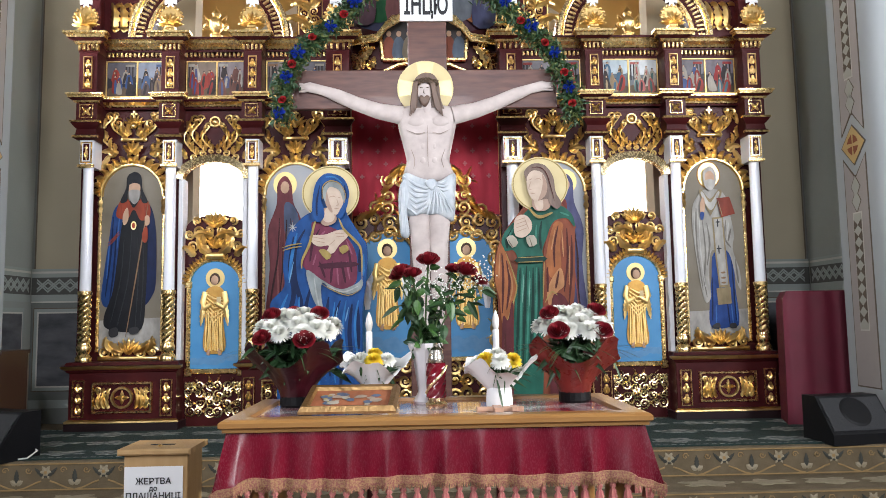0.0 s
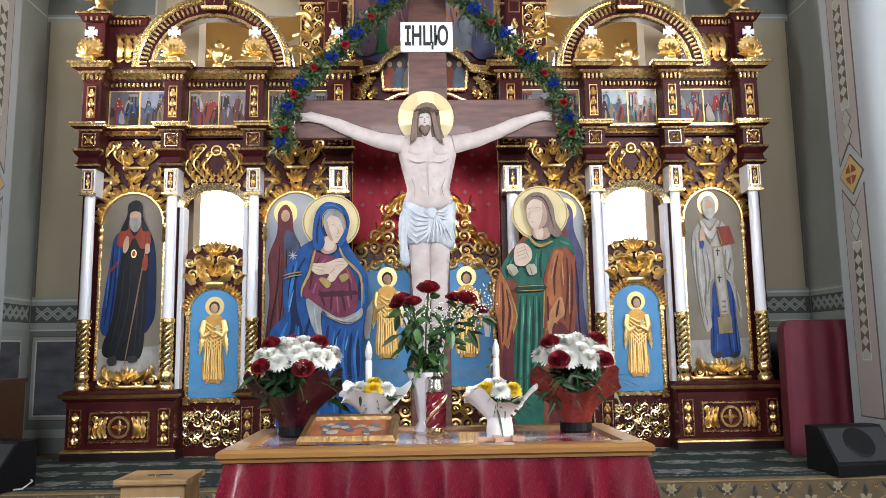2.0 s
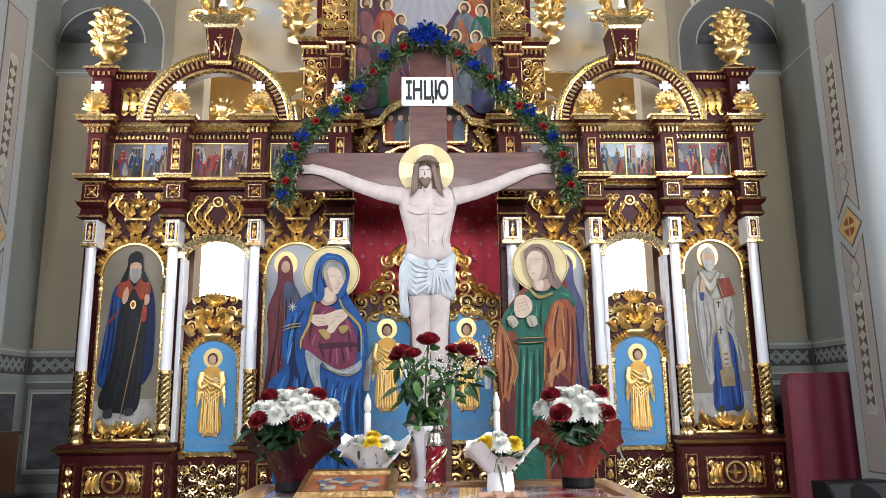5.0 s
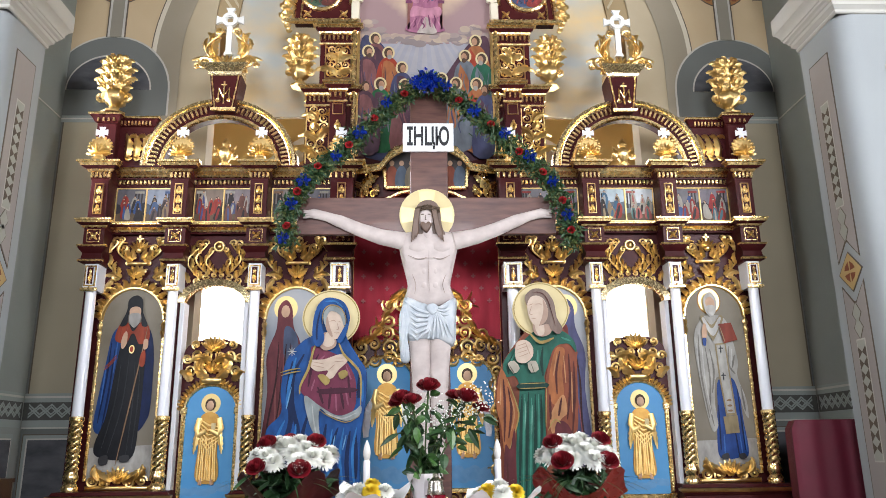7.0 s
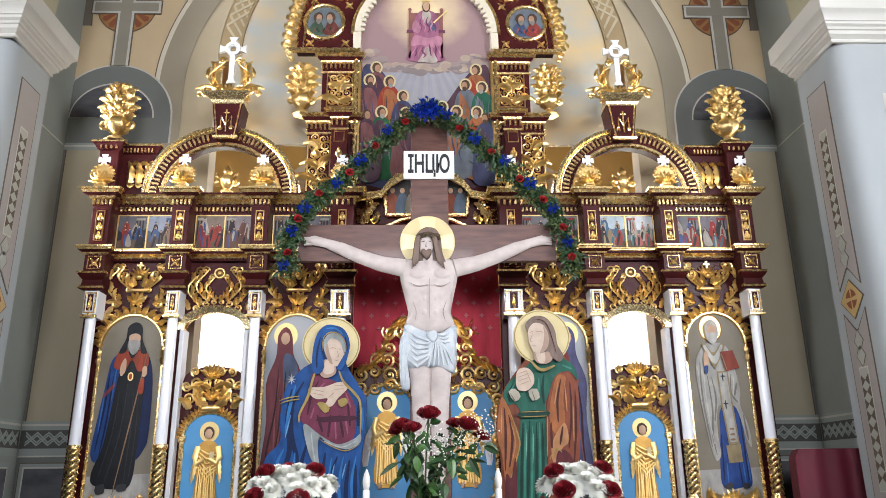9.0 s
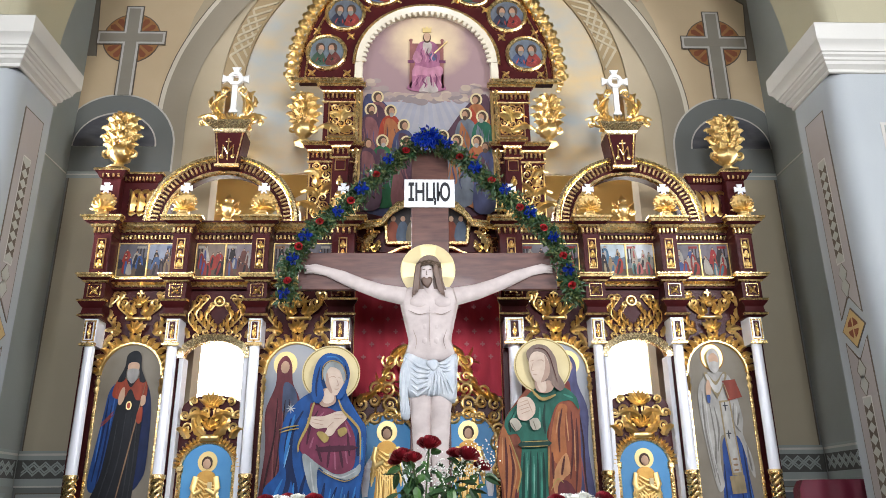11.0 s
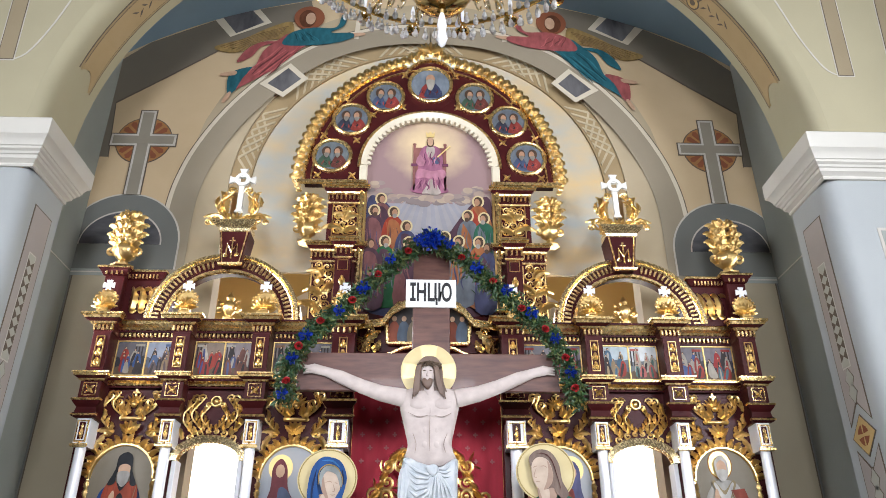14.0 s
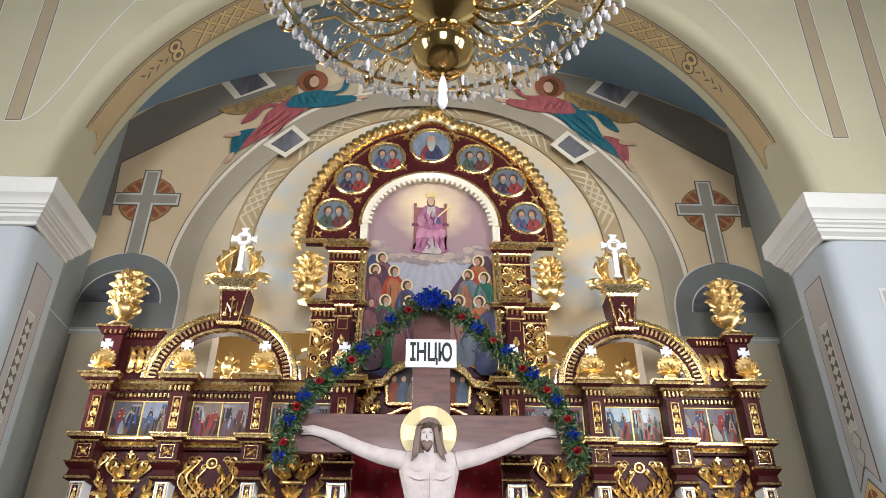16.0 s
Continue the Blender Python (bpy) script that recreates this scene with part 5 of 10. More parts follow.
def saint_icon(c, robe, mantle, cape, beard, name_label, bishop):
    """A tall arched icon; its painted saint is a set of plain flat shapes."""
    ic = thing("saint_icon", c, 7.03, -0.25, name_label, "icon", "large saint icons of the screen")
    y = WY - 0.012
    bm = BM()
    poly(bm, arch_outline(c, 0.285, -0.25, 1.20, 0.30), y, 0.01)
    panel = part("panel", bm, mat("icon ground", (0.15, 0.125, 0.085), 0.5, 0, (0.24, 0.215, 0.17), 2.2, bump=0.04, spec=0.2), ic)
    bm = BM()
    poly(bm, [(c - 0.28, -0.24), (c + 0.28, -0.24), (c + 0.28, 0.06), (c - 0.28, 0.04)], y - 0.003, 0.003)
    part("painted_floor", bm, paint(0.50, 0.48, 0.44), panel)
    bm = BM()
    if bishop:
        q = lambda pts: [(c + (u - 393) * 0.0024, -0.25 + (770 - v) * 0.0029) for u, v in pts]
    else:
        q = lambda pts: [(c + (u - 200) * 0.0023, -0.25 + (800 - v) * 0.0028) for u, v in pts]
    lay = iter(range(1, 40))
    def shape(pts, mi, n=5):
        blob(bm, q(pts), y - 0.003 - 0.0012 * next(lay), 0.0012, mi, n)
    def lines(lst, w, mi):
        strokes(bm, [q(l) for l in lst], y - 0.003 - 0.0012 * next(lay), w, mi)
    if bishop:
        hx, hz = q([(379, 218)])[0]
        disc(bm, hx, hz, 0.115, 0.135, y - 0.003, 0.003, 12)
        disc(bm, hx, hz, 0.104, 0.122, y - 0.004, 0.003, 0)
        shape([(385, 480), (455, 475), (466, 600), (474, 708), (440, 722), (362, 722), (360, 640), (372, 560)], 2)
        lines([[(375, 560), (368, 700)], [(455, 500), (462, 700)], [(430, 640), (436, 715)]], 0.012, 10)
        lines([[(446, 650), (450, 712)], [(385, 650), (382, 712)], [(464, 620), (468, 705)]], 0.010, 11)
        shape([(330, 290), (352, 270), (410, 268), (442, 290), (458, 350), (470, 420), (462, 468), (486, 540), (488, 600), (472, 575), (446, 480), (400, 470), (372, 480), (362, 560), (366, 622), (345, 642), (330, 600), (315, 500), (303, 380), (310, 320)], 1)
        lines([[(322, 330), (318, 450), (335, 600)], [(345, 370), (352, 480), (342, 560), (350, 625)], [(362, 380), (370, 450), (356, 520)], [(440, 370), (432, 430), (455, 462)], [(458, 400), (445, 440)], [(470, 500), (478, 580)]], 0.014, 8)
        lines([[(333, 340), (332, 470), (345, 590)], [(450, 380), (440, 440)], [(312, 360), (312, 450)]], 0.010, 9)
        shape([(384, 362), (428, 358), (434, 470), (442, 592), (400, 594), (388, 470)], 3, 1)
        shape([(390, 368), (423, 364), (428, 470), (436, 584), (405, 586), (394, 470)], 1, 1)
        shape([(388, 596), (444, 592), (446, 646), (392, 650)], 3, 1)
        for zc_ in (380, 468):
            lines([[(405, zc_ - 14), (405, zc_ + 14)], [(396, zc_ - 3), (416, zc_ - 3)]], 0.010, 13)
        for zc_ in (545, 562, 578):
            lines([[(408, zc_), (426, zc_ - 1)]], 0.016, 4)
        shape([(345, 268), (378, 300), (415, 268), (425, 285), (382, 350), (375, 350), (338, 285)], 3)
        shape([(350, 276), (378, 312), (410, 276), (416, 285), (380, 338), (343, 286)], 9)
        shape([(404, 298), (456, 293), (476, 350), (420, 362)], 7, 1)
        lines([[(408, 302), (424, 356)]], 0.008, 3)
        shape([(336, 318), (346, 296), (354, 300), (356, 330), (345, 350), (336, 345)], 5)
        shape([(336, 345), (350, 345), (346, 368), (336, 366)], 2)
        shape([(355, 210), (380, 190), (402, 208), (404, 240), (395, 262), (378, 272), (362, 262), (354, 240)], 6)
        shape([(362, 218), (380, 206), (396, 218), (396, 240), (380, 252), (364, 240)], 5)
        shape([(362, 240), (380, 234), (398, 240), (394, 258), (380, 268), (366, 258)], 6)
        shape([(365, 715), (388, 708), (392, 724), (366, 726)], 13)
        shape([(432, 712), (454, 710), (458, 724), (434, 726)], 13)
    else:
        shape([(165, 300), (125, 330), (110, 420), (95, 520), (84, 628), (112, 652), (140, 600), (152, 500), (165, 400), (180, 330)], 2)
        shape([(240, 300), (276, 320), (297, 400), (301, 560), (290, 612), (252, 642), (240, 500), (245, 380)], 10)
        lines([[(125, 350), (118, 480), (100, 620)], [(140, 380), (132, 520), (118, 635)]], 0.014, 10)
        lines([[(112, 440), (104, 560)], [(150, 340), (142, 460)]], 0.010, 11)
        shape([(185, 300), (240, 300), (262, 380), (265, 500), (262, 620), (250, 722), (190, 736), (108, 722), (98, 682), (130, 600), (146, 480), (160, 380)], 1)
        lines([[(200, 400), (190, 560), (150, 715)], [(225, 420), (230, 560), (222, 720)], [(170, 430), (160, 560), (125, 700)], [(246, 420), (250, 560), (242, 700)]], 0.008, 14)
        lines([[(105, 450), (128, 432), (152, 408)], [(106, 440), (128, 424), (150, 400)]], 0.009, 3)
        shape([(150, 300), (180, 290), (206, 322), (236, 290), (268, 305), (272, 352), (236, 364), (214, 332), (200, 332), (182, 360), (138, 350)], 3)
        lines([[(160, 310), (155, 345)], [(182, 305), (178, 348)], [(250, 305), (256, 350)]], 0.008, 7)
        lines([[(266, 300), (228, 520), (186, 752)]], 0.010, 4)
        shape([(246, 400), (262, 385), (266, 425), (256, 440), (244, 430)], 3)
        shape([(166, 342), (178, 322), (186, 330), (186, 362), (172, 380), (164, 368)], 5)
        shape([(254, 352), (270, 350), (272, 375), (256, 382)], 5)
        hx, hz = q([(210, 382)])[0]
        disc(bm, hx, hz, 0.026, 0.040, y - 0.028, 0.002, 0, 18)
        disc(bm, hx, hz, 0.016, 0.028, y - 0.029, 0.002, 3, 18)
        shape([(180, 215), (210, 200), (235, 215), (242, 260), (264, 302), (240, 302), (231, 262), (186, 262), (180, 298), (153, 302), (175, 255)], 1)
        shape([(188, 246), (210, 238), (231, 246), (230, 272), (210, 286), (190, 272)], 5)
        shape([(188, 266), (210, 260), (232, 266), (230, 292), (210, 310), (190, 292)], 6)
        shape([(122, 728), (152, 720), (156, 746), (126, 750)], 13)
        shape([(202, 724), (234, 720), (238, 738), (206, 742)], 13)
    part("figure", bm, [HALO, robe, mantle, cape, paint(0.30, 0.18, 0.10), SKIN, beard, paint(0.30, 0.05, 0.025), paint(0.02, 0.02, 0.02) if not bishop else paint(0.24, 0.22, 0.19), paint(0.62, 0.60, 0.55), paint(0.008, 0.02, 0.085), paint(0.05, 0.16, 0.48), paint(0.42, 0.20, 0.05), INK, paint(0.030, 0.033, 0.038)], panel)
    bm = BM()
    for x in (c - 0.295, c + 0.295):
        box(bm, x - 0.014, x + 0.014, WY - 0.03, WY, -0.25, 1.20, 0, 0.006)
    part("frame", bm, GOLD_BRIGHT, ic)
    bm = BM()
    for q2 in (-1, 1):
        leaf(bm, c + q2 * 0.05, -0.26, WY - 0.02, 0.20, 0.09, 1.57 - q2 * 1.2, 0.05, q2 * 0.7)
        leaf(bm, c + q2 * 0.16, -0.25, WY - 0.02, 0.16, 0.08, 1.57 - q2 * 0.9, 0.05, q2 * 1.3)
        spiral(bm, c + q2 * 0.22, -0.25, WY - 0.02, 0.05, 0, q2, 0.016)
        spiral(bm, c + q2 * 0.11, -0.27, WY - 0.02, 0.045, 2, -q2, 0.015)
    for k in range(5):
        leaf(bm, c, -0.27, WY - 0.03, 0.15, 0.05, 1.57 + (k - 2) * 0.35, 0.04)
    box(bm, c - 0.28, c + 0.28, WY - 0.04, WY, -0.33, -0.29, 0, 0.01)
    part("carved_foot", bm, GOLD, ic, "gilded shell carving at the foot", smooth=50)


saint_icon(-2.76, paint(0.013, 0.014, 0.018), paint(0.02, 0.07, 0.24), paint(0.36, 0.06, 0.025), paint(0.42, 0.40, 0.37), "tall arched icon of a dark-robed monk in blue", False)
saint_icon(2.76, paint(0.48, 0.46, 0.41), paint(0.02, 0.07, 0.28), paint(0.36, 0.28, 0.15), paint(0.58, 0.55, 0.50), "tall arched icon of a bishop in white and blue", True)


def bay_icon(c, robe, inner, lab):
    ic = thing("saint_icon", c, 7.03, -0.25, lab, "icon", "large saint icons of the screen")
    y = WY - 0.012
    bm = BM()
    poly(bm, arch_outline(c, 0.285, -0.25, 1.20, 0.30), y, 0.01)
    panel = part("panel", bm, mat("icon sky ground", (0.26, 0.31, 0.37), 0.5, 0, (0.38, 0.36, 0.34), 2.2, bump=0.04, spec=0.2), ic)
    bm = BM()
    s = 1 if c > 0 else -1
    q = lambda pts: [(c - s * a, b) for a, b in pts]
    disc(bm, c + s * 0.10, 1.30, 0.11, 0.12, y - 0.003, 0.003, 0)
    blob(bm, q([(-0.10, 1.38), (-0.04, 1.30), (-0.02, 1.12), (0.06, 0.9), (0.05, 0.3), (0.08, -0.2), (-0.27, -0.2), (-0.24, 0.5), (-0.26, 0.85), (-0.18, 1.1), (-0.17, 1.30)]), y - 0.006, 0.003, 1)
    blob(bm, q([(-0.10, 1.12), (0.02, 1.02), (0.04, 0.6), (-0.06, 0.5), (-0.10, 0.8)]), y - 0.009, 0.003, 2)
    ball(bm, c + s * 0.10, y - 0.01, 1.27, 0.042, 0.06, 3, ry=0.006)
    folds(bm, (c + s * 0.02, c + s * 0.16, 1.0), (c - s * 0.02, c + s * 0.24, -0.15), 8, y - 0.0125, 4, 5, 9, 0.014)
    part("figure", bm, [HALO, robe, inner, SKIN, paint(0.05, 0.012, 0.016), paint(0.34, 0.10, 0.10)], panel)
    bm = BM()
    for x in (c - 0.295, c + 0.295):
        box(bm, x - 0.014, x + 0.014, WY - 0.03, WY, -0.25, 1.20, 0, 0.006)
    box(bm, c - 0.295, c + 0.295, WY - 0.03, WY, -0.30, -0.25, 0, 0.01)
    part("frame", bm, GOLD_BRIGHT, ic)


bay_icon(-1.235, paint(0.20, 0.045, 0.055), paint(0.10, 0.13, 0.22), "arched icon of a figure in a dull red cloak")
bay_icon(1.235, paint(0.10, 0.10, 0.22), paint(0.25, 0.05, 0.04), "arched icon of a figure in a dark blue cloak")

# feast icons
FEAST = [((0.10, 0.10, 0.12), ((0.42, 0.38, 0.32), (0.30, 0.05, 0.04), (0.06, 0.12, 0.30))),
         ((0.22, 0.26, 0.34), ((0.10, 0.16, 0.30), (0.34, 0.24, 0.14), (0.14, 0.10, 0.10))),
         ((0.16, 0.13, 0.11), ((0.55, 0.50, 0.42), (0.10, 0.12, 0.28), (0.34, 0.06, 0.05))),
         ((0.20, 0.18, 0.20), ((0.50, 0.46, 0.40), (0.12, 0.14, 0.26), (0.22, 0.10, 0.08))),
         ((0.18, 0.16, 0.16), ((0.36, 0.20, 0.12), (0.10, 0.20, 0.16), (0.40, 0.34, 0.26)))]
FEAST_R = [((0.34, 0.42, 0.48), ((0.52, 0.52, 0.50), (0.10, 0.20, 0.30), (0.40, 0.30, 0.18))),
           ((0.42, 0.46, 0.50), ((0.52, 0.16, 0.14), (0.12, 0.22, 0.20), (0.50, 0.44, 0.36))),
           ((0.13, 0.13, 0.15), ((0.34, 0.06, 0.05), (0.08, 0.12, 0.28), (0.44, 0.40, 0.34))),
           ((0.15, 0.14, 0.17), ((0.40, 0.05, 0.05), (0.10, 0.20, 0.24), (0.46, 0.42, 0.36)))]


def feast_icon(x0, x1, z0, z1, ground, tones, seed):
    c = (x0 + x1) / 2
    ic = thing("feast_icon", c, 7.03, z0, "small gilt-framed icon of a crowded biblical feast scene", "icon", "feast icons in a row")
    rng = random.Random(seed)
    y = WY - 0.010
    bm = BM()
    box(bm, x0, x1, y, WY, z0, z1)
    panel = part("panel", bm, paint(*[v * 0.5 for v in ground]), ic)
    bm = BM()
    w, h = x1 - x0, z1 - z0
    # sky, hill and building, then a crowd of small robed shapes
    blob(bm, [(x0 + w * 0.02, z0 + h * 0.55), (x0 + w * 0.5, z0 + h * rng.uniform(0.45, 0.6)), (x1 - w * 0.02, z0 + h * 0.6), (x1 - w * 0.03, z1 - h * 0.03), (x0 + w * 0.03, z1 - h * 0.03)], y - 0.0012, 0.0012, 4, 3)
    blob(bm, [(x0 + w * 0.02, z0 + h * 0.02), (x1 - w * 0.02, z0 + h * 0.02), (x1 - w * 0.02, z0 + h * 0.2), (x0 + w * 0.5, z0 + h * 0.28), (x0 + w * 0.02, z0 + h * 0.22)], y - 0.0016, 0.0016, 7, 3)
    side = rng.choice((0.04, 0.62))
    for k in range(3):
        xx = x0 + w * (side + 0.11 * k)
        box(bm, xx, xx + w * 0.05, y - 0.002, y, z0 + h * 0.4, z1 - h * 0.10, 6)
    box(bm, x0 + w * side, x0 + w * (side + 0.32), y - 0.0024, y, z1 - h * 0.14, z1 - h * 0.07, 0)
    rows = [(0.40, 2), (0.22, 3), (0.05, 3)]
    n = 0
    for zf, cnt in rows:
        for k in range(cnt):
            x = x0 + w * (0.12 + 0.76 * (k + rng.uniform(0.2, 0.8)) / cnt)
            zb = z0 + h * (zf + rng.uniform(-0.03, 0.05))
            hh = h * rng.uniform(0.36, 0.54)
            ww = w * rng.uniform(0.085, 0.15)
            lean = ww * rng.uniform(-0.6, 0.6)
            t = rng.choice((0, 1, 2, 2, 5, 6))
            yy = y - 0.003 - 0.0007 * n
            blob(bm, [(x - ww, zb), (x + ww, zb), (x + ww * 0.9 + lean, zb + hh * 0.55), (x + ww * 0.4 + lean, zb + hh * 0.84), (x - ww * 0.4 + lean, zb + hh * 0.84), (x - ww * 0.8 + lean, zb + hh * 0.5)], yy, 0.001, t, 3)
            blob(bm, [(x - ww * 0.5, zb), (x + ww * 0.1, zb), (x + ww * 0.3 + lean, zb + hh * 0.6), (x - ww * 0.2 + lean, zb + hh * 0.7)], yy - 0.0004, 0.0008, rng.choice((0, 1, 2, 6)), 3)
            disc(bm, x + lean, zb + hh * 0.94, w * 0.036, w * 0.044, yy - 0.0006, 0.001, 6, 9)
            disc(bm, x + lean * 1.1, zb + hh * 0.92, w * 0.026, w * 0.034, yy - 0.001, 0.001, 3, 9)
            n += 1
    part("scene", bm, [paint(*t) for t in tones] + [SKIN, paint(ground[0] * 1.7, ground[1] * 1.6, ground[2] * 1.5), paint(0.42, 0.07, 0.05), paint(0.06, 0.05, 0.05), paint(0.17, 0.12, 0.08)], panel)
    bm = BM()
    framed(bm, x0 - 0.012, x1 + 0.012, z0 - 0.012, z1 + 0.012, y + 0.002, 0.016, 0.012)
    part("frame", bm, GOLD_SOFT, ic)


k = 0
for s in (-1, 1):
    src = FEAST if s < 0 else FEAST_R
    i = 0
    for a, b in ((2.46, 3.03), (1.71, 2.27), (0.95, 1.51)):
        m = (a + b) / 2
        for lo, hi in ((m + 0.006, b), (a, m - 0.006)):
            g, tn = src[(i if s < 0 else 3 - i) % len(src)]
            feast_icon(*sorted((s * lo, s * hi)), 2.165, 2.50, g, tn, 11 + k)
            i += 1
            k += 1

# medallions
MED = [((0.17, 0.20, 0.22), (0.07, 0.12, 0.08), (0.16, 0.05, 0.04)), ((0.15, 0.17, 0.20), (0.05, 0.055, 0.08), (0.28, 0.05, 0.04)), ((0.17, 0.20, 0.24), (0.08, 0.11, 0.20), (0.32, 0.06, 0.05))]
SKIN_BROWN = mat("brown painted skin", (0.40, 0.235, 0.15), 0.5, 0, (0.28, 0.155, 0.095), 18, bump=0.04, spec=0.2)


def medallion(x, z, r, ground, t1, t2, lone=False):
    md = thing("medallion_icon", x, 7.0, z - r, "round gilt-framed icon with bust figures", "icon", "round icons of the top")
    y = 7.008
    bm = BM()
    disc(bm, x, z, r * 0.88, r * 0.88, y, 0.02)
    panel = part("panel", bm, paint(*ground), md)
    bm = BM()
    for sg, m in (((-1, 0), (1, 1)) if not lone else ((-0.3, 0), (0.35, 1))):
        blob(bm, [(x + sg * r * 0.36 - r * 0.36, z - r * 0.68), (x + sg * r * 0.36 + r * 0.34, z - r * 0.66), (x + sg * r * 0.36 + r * 0.28, z - r * 0.2), (x + sg * r * 0.30, z + r * 0.12), (x + sg * r * 0.36 - r * 0.28, z - r * 0.2)], y - 0.004 - 0.003 * m, 0.003, m, 4)
        if not lone:
            disc(bm, x + sg * r * 0.30, z + r * 0.25, r * 0.23, r * 0.29, y - 0.010 - 0.003 * m, 0.003, 3, 14)
            disc(bm, x + sg * r * 0.25, z + r * 0.19, r * 0.14, r * 0.21, y - 0.016 - 0.003 * m, 0.003, 2, 14)
    if lone:
        disc(bm, x, z + r * 0.28, r * 0.20, r * 0.28, y - 0.012, 0.003, 2, 14)
        blob(bm, [(x - r * 0.18, z + r * 0.22), (x + r * 0.18, z + r * 0.22), (x + r * 0.12, z - r * 0.2), (x, z - r * 0.34), (x - r * 0.12, z - r * 0.2)], y - 0.016, 0.003, 4, 4)
    for sg in ((-1, 1) if not lone else ()):
        blob(bm, [(x + sg * r * 0.27 - r * 0.12, z + r * 0.10), (x + sg * r * 0.27 + r * 0.12, z + r * 0.10), (x + sg * r * 0.28 + r * 0.10, z - r * 0.06), (x + sg * r * 0.27, z - r * 0.18), (x + sg * r * 0.28 - r * 0.10, z - r * 0.06)], y - 0.0225, 0.002, 3 if t1[0] > 0.08 else 5, 3)
    folds(bm, (x - r * 0.45, x + r * 0.45, z - r * 0.22), (x - r * 0.55, x + r * 0.55, z - r * 0.6), 7, y - 0.0085, 6, 7, 3, 0.010)
    part("bust", bm, [paint(*t1), paint(*t2), SKIN_BROWN, HAIR, paint(0.45, 0.42, 0.36), paint(0.30, 0.27, 0.23), paint(t1[0] * 0.4, t1[1] * 0.4, t1[2] * 0.4), paint(t2[0] * 1.5, t2[1] * 1.5, t2[2] * 1.5)], panel)
    bm = BM()
    arc_sweep(bm, x, z, r * 0.88, r * 0.88, 0, 360, [(-0.012, y - 0.002), (-0.004, y - 0.026), (0.012, y - 0.030), (0.03, y - 0.02), (0.034, y + 0.01)], 32)
    part("frame", bm, GOLD_BRIGHT, md, smooth=40)


for s in (-1, 1):
    for (x, z), m in zip(((1.09, 4.70), (0.90, 5.20), (0.52, 5.53)), MED if s < 0 else MED[::-1]):
        medallion(s * x, z, 0.222, *m)
medallion(0, 5.72, 0.27, (0.22, 0.26, 0.31), (0.34, 0.06, 0.05), (0.05, 0.06, 0.12), True)

# great middle picture
mid = thing("middle_icon", 0, 7.04, 2.85, "great arched icon of an enthroned figure above a gathered crowd", "icon")
bm = BM()
poly(bm, arch_outline(0, 0.715, 2.85, 4.56, 0.70, 28), 7.05, 0.03)
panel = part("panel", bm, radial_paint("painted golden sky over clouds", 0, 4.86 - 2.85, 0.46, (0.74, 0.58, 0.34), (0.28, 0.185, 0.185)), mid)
def pic(u, v):
    """Units fitted to the camera's view of the middle picture to metres, its arch springing at v = 0."""
    return u * 0.00248, 4.36 - v * (0.0033 if v < 0 else 0.0030)


pq = lambda pts: [pic(u, v) for u, v in pts]
bm = BM()
poly(bm, pq([(-283, 80), (283, 80), (283, 290), (-283, 290)]), 7.0485, 0.002, 4)
poly(bm, pq([(-283, 290), (283, 290), (283, 500), (-283, 500)]), 7.0485, 0.002, 6)
for k in range(9):                           # rays under the cloud
    u = -150 + 37 * k
    poly(bm, pq([(u * 0.7 - 5, 70), (u * 0.7 + 5, 70), (u * 1.35 + 14, 190), (u * 1.35 - 14, 190)]), 7.0475, 0.0012, 5)
rng = random.Random(8)
puffs = [(u, v, r) for u, v, r in ((-235, 10, 52), (-190, 35, 44), (-250, 60, 48), (-150, 65, 40), (235, 10, 50), (190, 35, 44), (250, 62, 48), (150, 66, 40), (-95, 55, 42), (-45, 65, 46), (10, 70, 48), (60, 64, 44), (105, 54, 40))]
for n, (u, v, r) in enumerate(puffs):
    for k in range(7):
        du, dv = rng.uniform(-0.8, 0.8) * r, rng.uniform(-0.35, 0.30) * r
        x, z = pic(max(-268, min(268, u + du)), v + dv)
        rr = r * rng.uniform(0.26, 0.50) * 0.00248
        if abs(x) + rr * 1.2 < 0.70:
            disc(bm, x, z, rr * 1.25, rr * 0.72, 7.0465 - 0.00004 * (7 * n + k), 0.001, 3 if dv > 0.08 * r else rng.choice((0, 1, 2)), 16)
part("cloud", bm, [mat("painted cloud " + w, c, 0.5, 0, tuple(v * 0.82 for v in c), 6, bump=0.04, spec=0.2) for w, c in (("light", (0.42, 0.33, 0.25)), ("rose", (0.36, 0.275, 0.225)), ("mauve", (0.31, 0.245, 0.225)), ("shade", (0.235, 0.19, 0.185)), ("blue sky", (0.30, 0.295, 0.33)), ("ray", (0.335, 0.32, 0.335)), ("dusk", (0.14, 0.10, 0.09)))], panel)
bm = BM()
poly(bm, pq([(-68, -148), (72, -148), (76, 22), (-76, 22)]), 7.040, 0.003, 3)
for s in (-1, 1):
    box(bm, s * 0.172 - 0.014, s * 0.172 + 0.014, 7.034, 7.0392, pic(0, 25)[1], pic(0, -158)[1], 3)
    ball(bm, s * 0.172, 7.036, pic(0, -160)[1], 0.02, n=6, mi=3, ry=0.004)
    box(bm, s * 0.172 - 0.035, s * 0.172 + 0.035, 7.032, 7.0390, pic(0, -72)[1], pic(0, -82)[1], 5)
